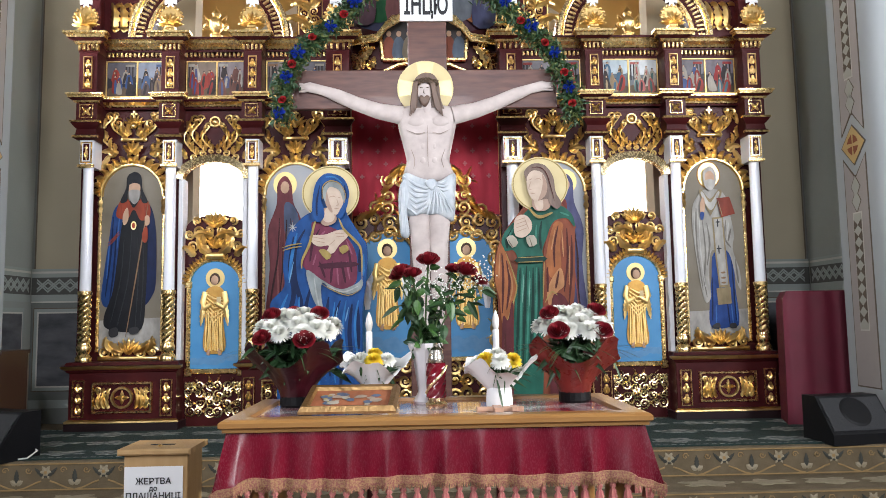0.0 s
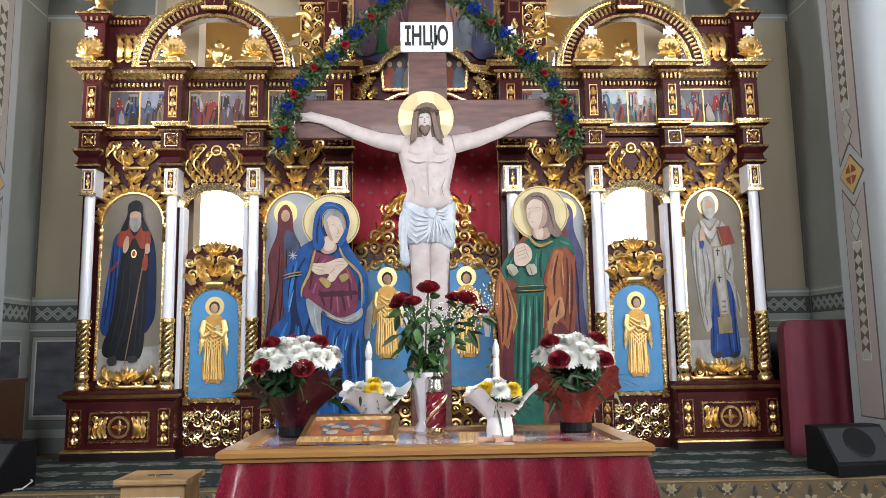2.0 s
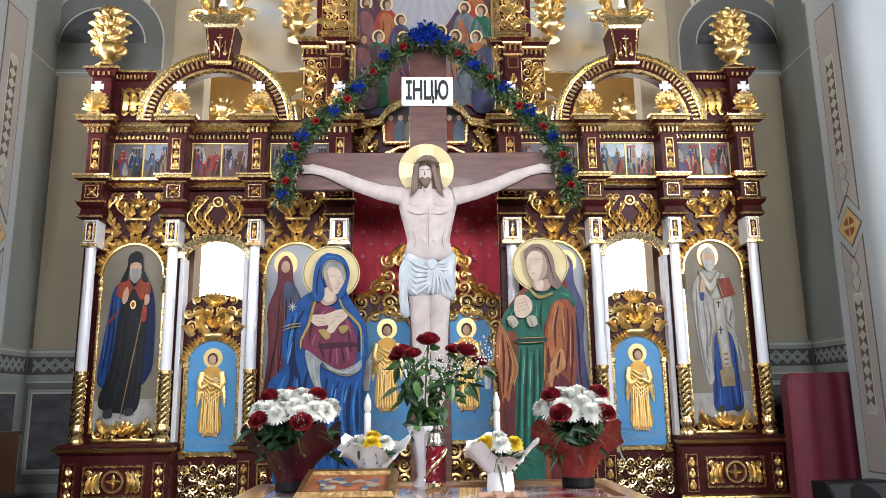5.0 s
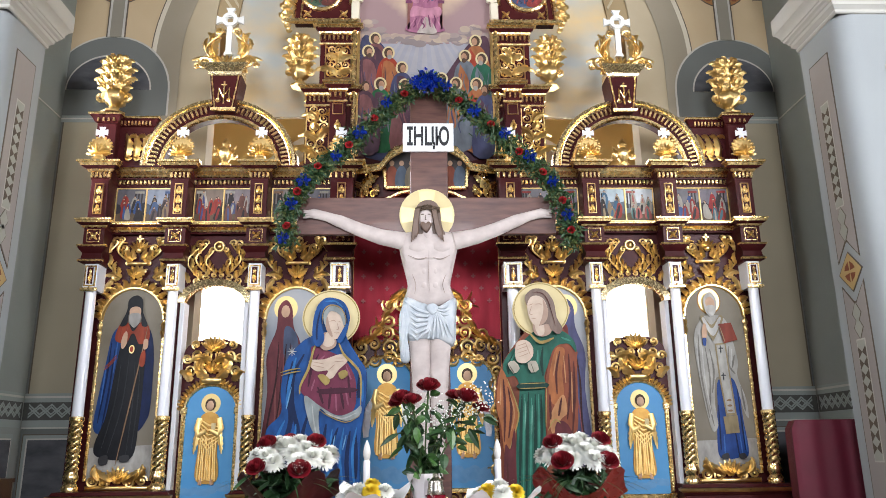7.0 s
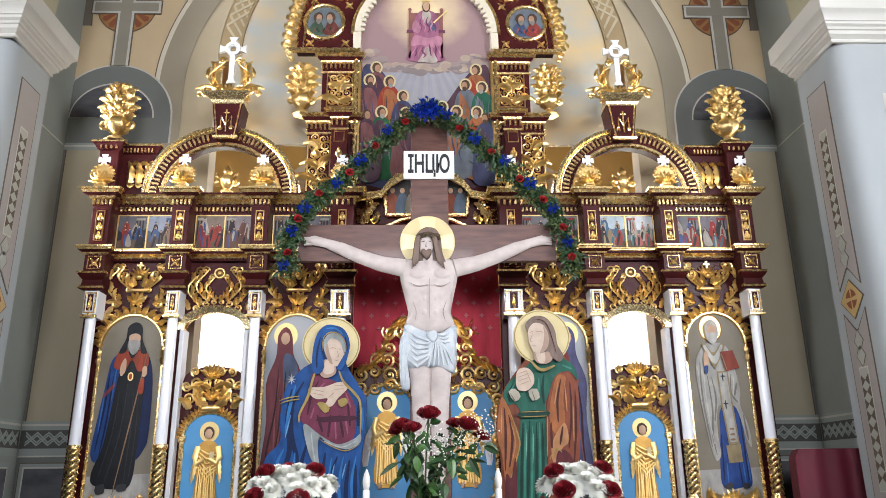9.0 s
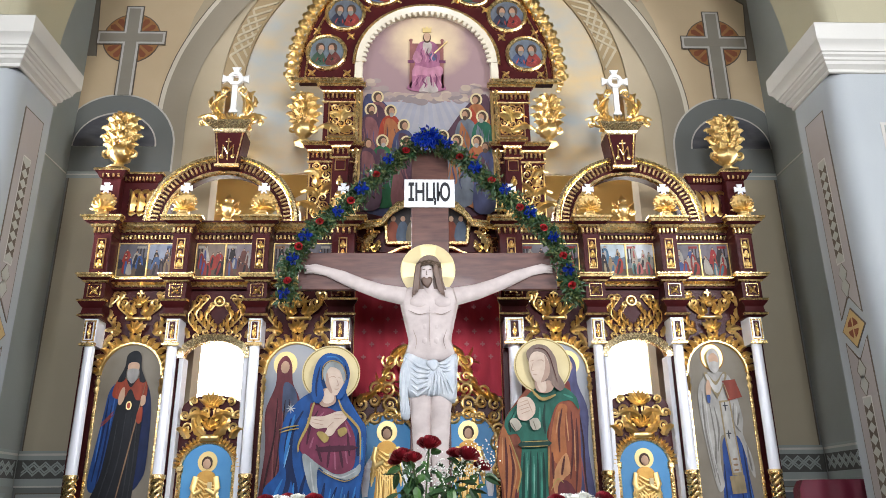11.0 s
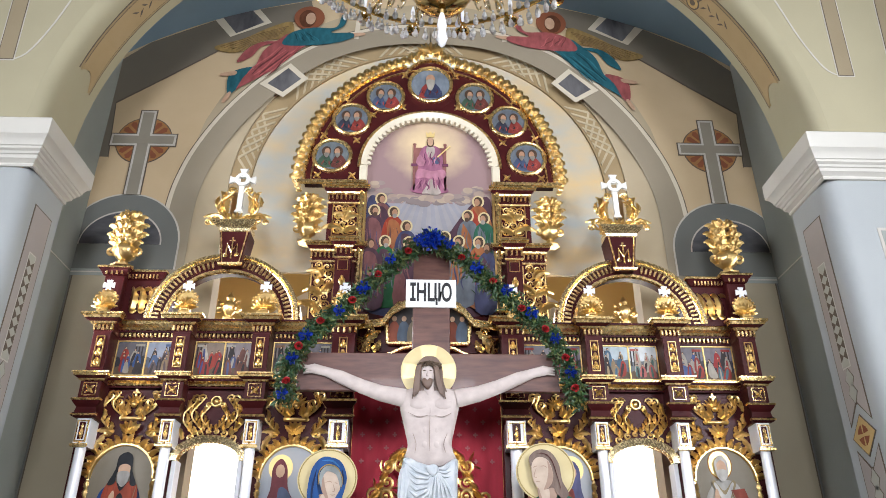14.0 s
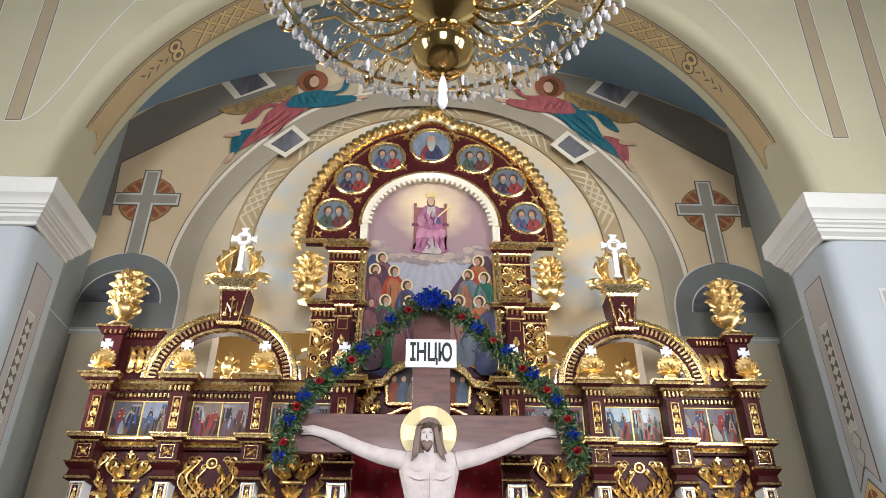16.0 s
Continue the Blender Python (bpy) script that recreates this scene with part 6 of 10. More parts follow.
blob(bm, pq([(-20, -155), (22, -155), (48, -138), (60, -95), (58, -60), (74, -30), (72, 8), (84, 30), (40, 38), (-30, 40), (-84, 28), (-66, -5), (-66, -38), (-52, -65), (-52, -105), (-40, -138)]), 7.034, 0.003, 0)
blob(bm, pq([(-14, -150), (18, -150), (22, -125), (4, -105), (-14, -122)]), 7.0315, 0.002, 4)
blob(bm, pq([(2, -20), (26, -8), (50, 36), (20, 46), (-10, 40), (-34, 40), (-14, 8)]), 7.0315, 0.002, 4)
blob(bm, pq([(-46, -118), (-62, -88), (-40, -70), (-20, -82), (-28, -100)]), 7.0305, 0.002, 6)
blob(bm, pq([(-50, -60), (10, -52), (62, -58), (70, -30), (30, -16), (-20, -26), (-62, -22)]), 7.030, 0.002, 6)
x, z = pic(2, -172)
disc(bm, x, z - 0.01, 0.044, 0.068, 7.031, 0.002, 7, 16)
disc(bm, x, z, 0.034, 0.058, 7.029, 0.002, 1, 16)
poly(bm, pq([(-16, -190), (20, -190), (22, -212), (12, -204), (2, -214), (-8, -204), (-18, -212)]), 7.028, 0.003, 2)
x, z = pic(28, -94)
disc(bm, x, z, 0.045, 0.05, 7.028, 0.002, 8, 16)
tube(bm, [(pic(34, -108)[0], 7.026, pic(34, -108)[1]), (pic(92, -154)[0], 7.026, pic(92, -154)[1])], 0.008, 5, 2)
folds(bm, (pic(-50, 0)[0], pic(55, 0)[0], pic(0, -30)[1]), (pic(-74, 0)[0], pic(76, 0)[0], pic(0, 26)[1]), 9, 7.0275, 5, 6, 12, 0.012)
folds(bm, (pic(-36, 0)[0], pic(40, 0)[0], pic(0, -135)[1]), (pic(-46, 0)[0], pic(48, 0)[0], pic(0, -70)[1]), 6, 7.0275, 5, 6, 13, 0.010)
part("throned_figure", bm, [paint(0.44, 0.17, 0.27), SKIN, HALO, paint(0.36, 0.15, 0.13), paint(0.58, 0.50, 0.44), paint(0.22, 0.07, 0.14), paint(0.60, 0.27, 0.36), HAIR, paint(0.12, 0.14, 0.24)], panel)
bm = BM()
CR = [(0.10, 0.05, 0.07), (0.36, 0.055, 0.03), (0.24, 0.10, 0.10), (0.025, 0.13, 0.05), (0.17, 0.19, 0.22), (0.03, 0.13, 0.08), (0.40, 0.15, 0.06), (0.07, 0.075, 0.15)]
for sg in (-1, 1):             # the dark mass of robes behind the figures
    blob(bm, pq([(sg * 276, 90), (sg * 215, 60), (sg * 150, 120), (sg * 95, 190), (sg * 60, 240), (sg * 40, 480), (sg * 278, 480)]), 7.0445, 0.0015, 7 if sg < 0 else 0)
CROWD_MATS = [paint(*t) for t in CR] + [HALO_RING, SKIN_BROWN, HAIR, paint(0.40, 0.37, 0.33)]
part("crowd_ground", bm, CROWD_MATS, panel)
FOLK = [(-212, 62, 2), (-240, 112, 0), (-155, 118, 1), (-98, 176, 7), (-188, 238, 3), (-86, 243, 2), (214, 72, 6), (168, 132, 4), (238, 142, 5), (68, 220, 1), (214, 240, 6), (128, 238, 4), (-250, 250, 0), (250, 262, 7)]
for i, (u, v, t) in enumerate(FOLK):
    y = 7.0435 - 0.0022 * i
    x, z = pic(u, v)
    bm = BM()
    e = lambda a: max(-0.69, min(0.69, x + a))
    g = 1 if u < 0 else -1
    blob(bm, [(e(-0.14), z - 0.72), (e(0.14), z - 0.72), (e(0.15), z - 0.34), (e(0.10), z - 0.14), (e(0.04), z - 0.06), (e(-0.04), z - 0.06), (e(-0.10), z - 0.14), (e(-0.13), z - 0.34)], y, 0.002, t, 3)
    blob(bm, [(e(-0.05), z - 0.10), (e(g * 0.06), z - 0.14), (e(g * 0.10), z - 0.40), (e(g * 0.02), z - 0.5), (e(-g * 0.04), z - 0.3)], y - 0.0005, 0.0012, (2, 6, 0, 0, 6, 4, 1, 0)[t], 3)
    if abs(x) < 0.62:
        disc(bm, x, z, 0.066, 0.078, y + 0.0004, 0.0008, 8, 22)
    disc(bm, x, z, 0.046, 0.060, y - 0.0010, 0.0012, 10, 14)
    folds(bm, (e(-0.09), e(0.09), z - 0.12), (e(-0.12), e(0.12), z - 0.6), 5, y - 0.0008, (7, 0, 0, 5, 7, 3, 1, 0)[t], (2, 6, 2, 4, 4, 4, 2, 4)[t], i, 0.012)
    disc(bm, x + g * 0.012, z - 0.008, 0.030, 0.044, y - 0.0016, 0.0012, 9, 14)
    if i % 3:
        disc(bm, x + g * 0.012, z - 0.048, 0.024, 0.028, y - 0.0020, 0.0012, 10 if i % 2 else 11, 12)
    part("robed_figure", bm, CROWD_MATS, panel)
bm = BM()
for s in (-1, 1):
    box(bm, s * 0.70 - 0.018, s * 0.70 + 0.018, 7.02, 7.06, 2.85, 4.40, 0, 0.008)
part("frame", bm, GOLD, mid)

# six-sided icon in the gable
gab = thing("gable_icon", 0, 6.99, 2.46, "six-sided gilt-framed icon of a supper scene", "icon")
hexa = [(-0.40, 2.50), (0.40, 2.50), (0.42, 2.76), (0.30, 2.93), (-0.30, 2.93), (-0.42, 2.76)]
bm = BM()
poly(bm, hexa, 7.02, 0.02)
panel = part("panel", bm, paint(0.10, 0.09, 0.09), gab)
bm = BM()
for i in range(8):
    x = -0.34 + 0.097 * i
    blob(bm, [(x - 0.06, 2.53), (x + 0.06, 2.53), (x + 0.05, 2.68), (x, 2.74), (x - 0.05, 2.68)], 7.016 - 0.001 * i, 0.002, i % 3, 3)
    disc(bm, x, 2.76, 0.025, 0.03, 7.008, 0.002, 3, 10)
part("scene", bm, [paint(0.34, 0.10, 0.06), paint(0.14, 0.18, 0.24), paint(0.34, 0.28, 0.2), SKIN], panel)
bm = BM()
for i in range(6):
    (xa, za), (xb, zb) = hexa[i], hexa[(i + 1) % 6]
    tube(bm, [(xa, 7.01, za), (xb, 7.01, zb)], 0.022, 6)
part("frame", bm, GOLD_BRIGHT, gab)


# ---- deacon doors ----
def gilt_angel(bm, c, zf, h, y, mg=0, ms=1, mh=2, mhair=3):
    """A plain robed relief figure with a halo disc."""
    k = h / 1.0
    q = lambda pts: [(c + a * k, zf + b * k) for a, b in pts]
    disc(bm, c, zf + 0.90 * k, 0.11 * k, 0.115 * k, y - 0.004, 0.004, mh, 24)
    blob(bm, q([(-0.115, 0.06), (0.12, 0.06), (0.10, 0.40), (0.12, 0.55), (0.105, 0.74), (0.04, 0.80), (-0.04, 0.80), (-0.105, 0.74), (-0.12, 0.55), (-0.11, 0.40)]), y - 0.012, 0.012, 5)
    for i in range(8):
        x = -0.10 + 0.0286 * i
        b = 0.008 * math.sin(i * 2.4)
        tube(bm, [(c + x * k, y - 0.012, zf + (0.06 + b) * k), (c + (x + b) * 0.9 * k, y - 0.020 - b * 0.5, zf + 0.3 * k), (c + (x * 0.8 - b) * k, y - 0.022, zf + 0.52 * k)], [0.014 * k, 0.012 * k, 0.005 * k], 6, mg)
    for i in range(6):         # the cloak falls across the breast
        tube(bm, [(c - 0.10 * k, y - 0.016, zf + (0.72 - 0.04 * i) * k), (c + 0.0 * k, y - 0.028, zf + (0.66 - 0.055 * i) * k), (c + 0.11 * k, y - 0.018, zf + (0.64 - 0.03 * i) * k)], [0.006 * k, 0.012 * k, 0.006 * k], 6, mg)
    box(bm, c + 0.03 * k, c + 0.075 * k, y - 0.034, y - 0.02, zf + 0.60 * k, zf + 0.68 * k, 6)
    for s in (-1, 1):
        tube(bm, [(c + s * 0.11 * k, y - 0.014, zf + 0.74 * k), (c + s * 0.135 * k, y - 0.020, zf + 0.62 * k), (c + s * 0.11 * k, y - 0.028, zf + 0.55 * k), (c + s * 0.03 * k, y - 0.034, zf + 0.60 * k)], [0.030 * k, 0.036 * k, 0.034 * k, 0.024 * k], 7, mg, 0.6)
        leaf(bm, c + s * 0.125 * k, zf + 0.60 * k, y - 0.016, 0.26 * k, 0.06 * k, -1.57 + s * 0.12, 0.014, 0, mg)
        tube(bm, [(c + s * 0.05 * k, y - 0.006, zf + 0.08 * k), (c + s * 0.07 * k, y - 0.006, zf + 0.01 * k)], 0.022 * k, 5, ms)
    ball(bm, c, y - 0.012, zf + 0.89 * k, 0.062 * k, 0.072 * k, mhair, ry=0.010)
    ball(bm, c, y - 0.022, zf + 0.875 * k, 0.044 * k, 0.058 * k, ms, ry=0.008)


BLUE_PANEL = mat("sky blue panel paint", (0.035, 0.20, 0.44), 0.5, 0, (0.07, 0.27, 0.50), 2.5, (1, 1, 1.5), bump=0.05)
CLOUD_BLUE = mat("painted blue cloud", (0.11, 0.27, 0.46), 0.5, 0, (0.05, 0.19, 0.38), 12, bump=0.05)
for s in (-1, 1):
    c = s * 1.985
    dd = thing("deacon_door", c, 7.10, SOLEA_Z, "closed wine red side door with gilded crest and blue panel", "door", "side doors of the icon screen")
    y = 7.06
    bm = BM()
    poly(bm, [(c - 0.285, SOLEA_Z + 0.01), (c + 0.285, SOLEA_Z + 0.01)] + smooth_line([(c + 0.285, 0.80), (c + 0.27, 0.92), (c + 0.18, 0.99), (c, 1.02), (c - 0.18, 0.99), (c - 0.27, 0.92), (c - 0.285, 0.80)], 4, False), y, 0.05)
    leaf_ob = part("door_leaf", bm, WINE, dd)
    bm = BM()
    poly(bm, arch_outline(c, 0.225, -0.42, 0.36, 0.215, 20), y - 0.004, 0.006)
    pan = part("blue_panel", bm, BLUE_PANEL, leaf_ob, "sky blue painted panel")
    bm = BM()
    rng = random.Random(4)
    for k2 in range(9):
        x, z = c - 0.19 + 0.048 * k2, -0.36 + 0.05 * rng.random()
        disc(bm, x, z, 0.05, 0.032, y - 0.0055 - 0.0006 * (k2 % 3), 0.002, 0, 14)
    part("painted_cloud", bm, CLOUD_BLUE, leaf_ob)
    bm = BM()
    gilt_angel(bm, c, -0.30, 0.80, y - 0.006)
    part("relief_figure", bm, [GOLD_SOFT, SKIN, HALO, HAIR, PEARL, GOLD_SHADE, HALO_RING], leaf_ob, "gilded robed relief figure", smooth=50)
    bm = BM()
    prof = [(0.0, y), (0.004, y - 0.020), (0.020, y - 0.024), (0.034, y - 0.016), (0.038, y)]
    arc_sweep(bm, c, 0.36, 0.225, 0.215, 0, 180, prof, 28)
    for q in (-1, 1):
        box(bm, *sorted((c + q * 0.223, c + q * 0.263)), y - 0.022, y, -0.46, 0.36, 0, 0.008)
        box(bm, c + q * 0.243 - 0.032, c + q * 0.243 + 0.032, y - 0.03, y, -0.485, -0.415, 0, 0.01)
        box(bm, c + q * 0.243 - 0.030, c + q * 0.243 + 0.030, y - 0.03, y, 0.33, 0.39, 0, 0.01)
    box(bm, c - 0.21, c + 0.21, y - 0.022, y, -0.465, -0.422, 0, 0.008)
    for i in range(26):
        for q in (-1, 1):
            ball(bm, c + q * 0.243, y - 0.024, -0.39 + 0.027 * i, 0.010, n=5)
    part("panel_frame", bm, GOLD_BRIGHT, leaf_ob, "gilded beaded frame", smooth=40)
    bm = BM()
    for i in range(25):
        a = math.pi * (i + 0.5) / 25
        leaf(bm, c + 0.255 * math.cos(a), 0.36 + 0.245 * math.sin(a), y - 0.01, 0.06, 0.034, a, 0.03)
    box(bm, c - 0.09, c + 0.09, y - 0.05, y, 0.60, 0.66, 0, 0.015)
    for q in (-1, 1):
        leaf(bm, c + q * 0.04, 0.64, y - 0.02, 0.24, 0.09, 1.57 - q * 1.0, 0.05, q * 1.0)
        leaf(bm, c + q * 0.20, 0.62, y - 0.02, 0.16, 0.08, 1.57 - q * 0.2, 0.05, -q * 1.6)
        leaf(bm, c + q * 0.02, 0.80, y - 0.02, 0.22, 0.09, 1.57 - q * 0.9, 0.05, -q * 1.5)
        leaf(bm, c + q * 0.10, 0.72, y - 0.02, 0.2, 0.07, 1.57 - q * 0.4, 0.05, q * 1.6)
        for x, z, r in ((0.10, 0.70, 0.05), (0.21, 0.72, 0.05), (0.24, 0.83, 0.045), (0.15, 0.86, 0.05), (0.06, 0.86, 0.045), (0.17, 0.96, 0.04), (0.07, 0.97, 0.045)):
            spiral(bm, c + q * x, z, y - 0.01, r, 1.0 + x * 20, q if z > 0.8 else -q, 0.016)
    for k2 in range(7):
        leaf(bm, c, 0.90, y - 0.02, 0.15, 0.05, 1.57 + (k2 - 3) * 0.33, 0.04)
    for k2 in range(5):
        leaf(bm, c, 0.70, y - 0.02, 0.12, 0.05, 1.57 + (k2 - 2) * 0.4, 0.04)
    part("carved_crest", bm, GOLD, leaf_ob, "gilded scroll crest with a shell", smooth=50)
    bm = BM()
    scrollwork(bm, lambda x, z: True, c - 0.26, c + 0.26, -0.86, -0.52, y - 0.004, 0.085, 21, c, 0.012)
    for i in range(6):
        for q in (-1, 1):
            ball(bm, c + q * (0.19 + 0.03 * (i % 3)), y - 0.02, -0.58 + 0.03 * (i // 3), 0.017, n=6)
    part("carved_panel", bm, GOLD_PALE, leaf_ob, "pierced gilded vine scrolls", smooth=50)

# ---- royal doors ----
for s in (-1, 1):
    rd = thing("royal_door", s * 0.36, 7.10, SOLEA_Z, "closed gilded openwork door leaf with a blue panel", "door", "royal doors of the icon screen")
    y = 7.08
    c = s * 0.375
    top_z = lambda x: 1.02 + 0.46 * math.exp(-((abs(x) - 0.30) / 0.16) ** 2) if abs(x) > 0.30 else 1.48 - 0.25 * (0.3 - abs(x))
    bm = BM()
    scrollwork(bm, lambda x, z: z < top_z(x) - 0.02 and (z > 0.80 or abs(x - c) > 0.27 and z > -0.33 or z < -0.40), *sorted((s * 0.03, s * 0.70)), -0.88, 1.50, y, 0.125, 31, None, 0.021)
    for i in range(16):
        x = s * (0.06 + 0.04 * i)
        leaf(bm, x, top_z(x) - 0.08, y - 0.01, 0.13, 0.06, 1.57 + s * 0.5, 0.05, s * 0.8)
    part("openwork", bm, GOLD, rd, "gilded pierced scrolls", smooth=50)
    bm = BM()
    box(bm, *sorted((s * 0.015, s * 0.70)), y + 0.01, y + 0.03, SOLEA_Z + 0.01, 1.0)
    part("door_leaf", bm, WINE, rd)
    bm = BM()
    poly(bm, arch_outline(c, 0.245, -0.35, 0.58, 0.24, 20), y - 0.012, 0.02)
    part("blue_panel", bm, BLUE_PANEL, rd, "sky blue painted panel")
    bm = BM()
    for k2 in range(9):
        disc(bm, c - 0.2 + 0.05 * k2, -0.25 + 0.02 * (k2 % 3), 0.06, 0.06, y - 0.0135 - 0.0006 * (k2 % 3), 0.002, 0, 14)
    part("painted_cloud", bm, CLOUD_BLUE, rd)
    bm = BM()
    gilt_angel(bm, c, -0.10, 0.86, y - 0.016)
    for q in (-1, 1):
        for k2 in range(6):
            leaf(bm, c + q * (0.10 + 0.018 * k2), 0.52 - 0.03 * k2, y - 0.014, 0.42 - 0.03 * k2, 0.035, -1.57 + q * (0.30 - 0.02 * k2), 0.012, -q * 0.3, 4)
    part("relief_figure", bm, [GOLD_SOFT, SKIN, HALO, HAIR, PEARL, GOLD_SHADE, HALO_RING], rd, "gilded winged relief figure", smooth=50)
    bm = BM()
    arc_sweep(bm, c, 0.58, 0.245, 0.24, 0, 180, [(0.0, y), (0.004, y - 0.030), (0.022, y - 0.034), (0.038, y - 0.02), (0.042, y)], 28)
    for q in (-1, 1):
        box(bm, *sorted((c + q * 0.243, c + q * 0.285)), y - 0.030, y, -0.39, 0.58, 0, 0.008)
    box(bm, c - 0.24, c + 0.24, y - 0.028, y, -0.39, -0.348, 0, 0.008)
    part("panel_frame", bm, GOLD_BRIGHT, rd, smooth=40)

# curtain behind the royal doors
bm = BM()
n = 90
vs = []
for i in range(n + 1):
    x = -0.72 + 1.44 * i / n
    yy = 7.24 + 0.006 * math.sin(i * 0.55) + 0.005 * math.sin(i * 0.27 + 1)
    vs += [(x, yy, SOLEA_Z + 0.02), (x, yy, 2.44), (x, yy + 0.01, SOLEA_Z + 0.02), (x, yy + 0.01, 2.44)]
fs = [f for i in range(n) for f in ((4 * i, 4 * i + 4, 4 * i + 5, 4 * i + 1), (4 * i + 2, 4 * i + 3, 4 * i + 7, 4 * i + 6), (4 * i + 1, 4 * i + 5, 4 * i + 7, 4 * i + 3), (4 * i, 4 * i + 2, 4 * i + 6, 4 * i + 4))]
faces(bm, vs, fs)
cur = thing("curtain", 0, 7.24, SOLEA_Z, "wine red altar curtain with small stitched crosses", "curtain")
part("cloth", bm, mat("wine red curtain", (0.46, 0.020, 0.045), 0.7, 0, (0.36, 0.014, 0.032), 5, (4, 1, 0.6), bump=0.3, bump_scale=160), cur, smooth=60)
bm = BM()
for j in range(8):
    for i in range(9):
        x = -0.62 + 0.155 * i + (0.077 if j % 2 else 0)
        z = 1.40 + 0.125 * j
        box(bm, x - 0.022, x + 0.022, 7.212, 7.218, z - 0.007, z + 0.007)
        box(bm, x - 0.007, x + 0.007, 7.211, 7.217, z - 0.022, z + 0.022)
part("stitched_crosses", bm, mat("rose stitching", (0.42, 0.12, 0.13), 0.7, 0, None, 6, bump=0.2), cur)

# ---- painted decoration of the chancel wall ----
WHITE_LINE = mat("cream line paint", (0.62, 0.56, 0.44), 0.8, 0, (0.54, 0.48, 0.37), 3, bump=0.08)
BAND_TAUPE = mat("taupe arch band", (0.30, 0.255, 0.185), 0.8, 0, (0.26, 0.22, 0.155), 1.5, bump=0.1)
CROSS_GREY = mat("stone grey cross paint", (0.27, 0.245, 0.19), 0.8, 0, (0.23, 0.205, 0.16), 3, bump=0.1)
STONE_DARK = mat("painted dark stone", (0.045, 0.045, 0.05), 0.7, 0, (0.15, 0.145, 0.15), 5, (1, 1, 0.4), bump=0.06, spread=0.35)
OCHRE_DISC = mat("ochre sunburst", (0.34, 0.165, 0.055), 0.8, 0, (0.28, 0.13, 0.045), 3, bump=0.1)
def wall_paint(name, shapes, mats, label):
    """Thin layers of paint on the chancel wall: (outline, layer, material index)."""
    bm = BM()
    for pts, layer, mi in shapes:
        poly(bm, pts, WALL_Y - 0.004 - 0.003 * layer, 0.003, mi)
    return structure(name, bm, mats, label, category="mural")


for s in (-1, 1):
    m = lambda pts: [(s * x, z) for x, z in pts]
    lo, hi = 2.9, SIDE_X
    sh = [(m([(lo, 0.56), (hi, 0.56), (hi, 3.42), (lo, 3.42)]), 0, 0),
          (m([(3.868, 0.56), (3.880, 0.56), (3.880, 3.42), (3.868, 3.42)]), 1, 4),
          (m([(3.880, 0.56), (hi, 0.56), (hi, 3.42), (3.880, 3.42)]), 1, 5),
          (m([(lo, 3.42), (hi, 3.42), (hi, 3.50), (lo, 3.50)]), 1, 2),
          (m([(lo, 3.455), (hi, 3.455), (hi, 3.47), (lo, 3.47)]), 2, 3)]
    cuts = [len(sh)]
    # green niche with a half-round dark pane
    cx, cz = 3.44, 3.80
    arch = lambda r, k=1.0: [(cx + r * math.cos(math.pi * i / 24), cz + k * r * math.sin(math.pi * i / 24)) for i in range(25)]
    clip = lambda pts: [(min(x, hi), z) for x, z in pts]
    sh += [(m(clip([(cx - 0.66, 3.50), (cx + 0.66, 3.50)] + arch(0.66))), 1, 3), (m(clip([(cx - 0.64, 3.50), (cx + 0.64, 3.50)] + arch(0.64))), 2, 5),
           (m(clip(arch(0.46, 0.92) + [(cx - 0.46, cz - 0.02), (cx + 0.46, cz - 0.02)][:0])), 3, 3), (m(clip(arch(0.445, 0.90))), 4, 6)]
    cuts.append(len(sh))
    # cross with a sunburst
    ccx, ccz = 3.42, 5.20
    sh += [([(s * (ccx + 0.335 * math.cos(a)), ccz + 0.335 * math.sin(a)) for a in np.linspace(0, 2 * math.pi, 30)[:-1]], 1, 4),
           ([(s * (ccx + 0.322 * math.cos(a)), ccz + 0.322 * math.sin(a)) for a in np.linspace(0, 2 * math.pi, 30)[:-1]], 2, 10)]
    for k in range(16):
        a = 2 * math.pi * (k + 0.5) / 16
        sh.append(([(s * (ccx + r * math.cos(a + d)), ccz + r * math.sin(a + d)) for r, d in ((0.07, 0), (0.285, -0.13), (0.31, 0.0), (0.285, 0.13))], 3, 7))
    def bar(x0, x1, z0, z1, layer, mi):
        sh.append((m([(x0, z0), (x1, z0), (x1, z1), (x0, z1)]), layer, mi))
    for lay, (wv, t_, we, wh), mi in ((4, (0.105, 5.64, 0.40, 0.095), 4), (5, (0.09, 5.625, 0.385, 0.08), 3), (6, (0.065, 5.60, 0.36, 0.055), 8)):
        bar(ccx - wv, ccx + wv, 4.44, t_, lay, mi)
        bar(ccx - we, ccx + we, ccz - wh, ccz + wh, lay + 0.4, mi)
    cuts.append(len(sh))
    # dado: cream line, dark band with an interlaced lattice, framed marble panel
    bar(lo, hi, 0.235, 0.56, 1, 2)
    bar(lo, hi, 0.515, 0.535, 2, 3)
    bar(lo, hi, 0.305, 0.475, 2, 9)
    for k in range(9):
        x = 2.93 + 0.108 * k
        for w in (-1, 1):
            for dz in (0.0, 0.026):
                sh.append((m([(x - w * 0.054, 0.325 + dz), (x - w * 0.054, 0.343 + dz), (x + w * 0.054, 0.445 + dz - 0.008), (x + w * 0.054, 0.427 + dz - 0.008)]), 3 + 0.3 * (w > 0), 2))
    bar(lo, hi, 0.225, 0.24, 2, 3)
    bar(lo, hi, -0.95, 0.235, 0, 5)
    bar(2.98, 3.875, -0.64, 0.175, 1, 4)
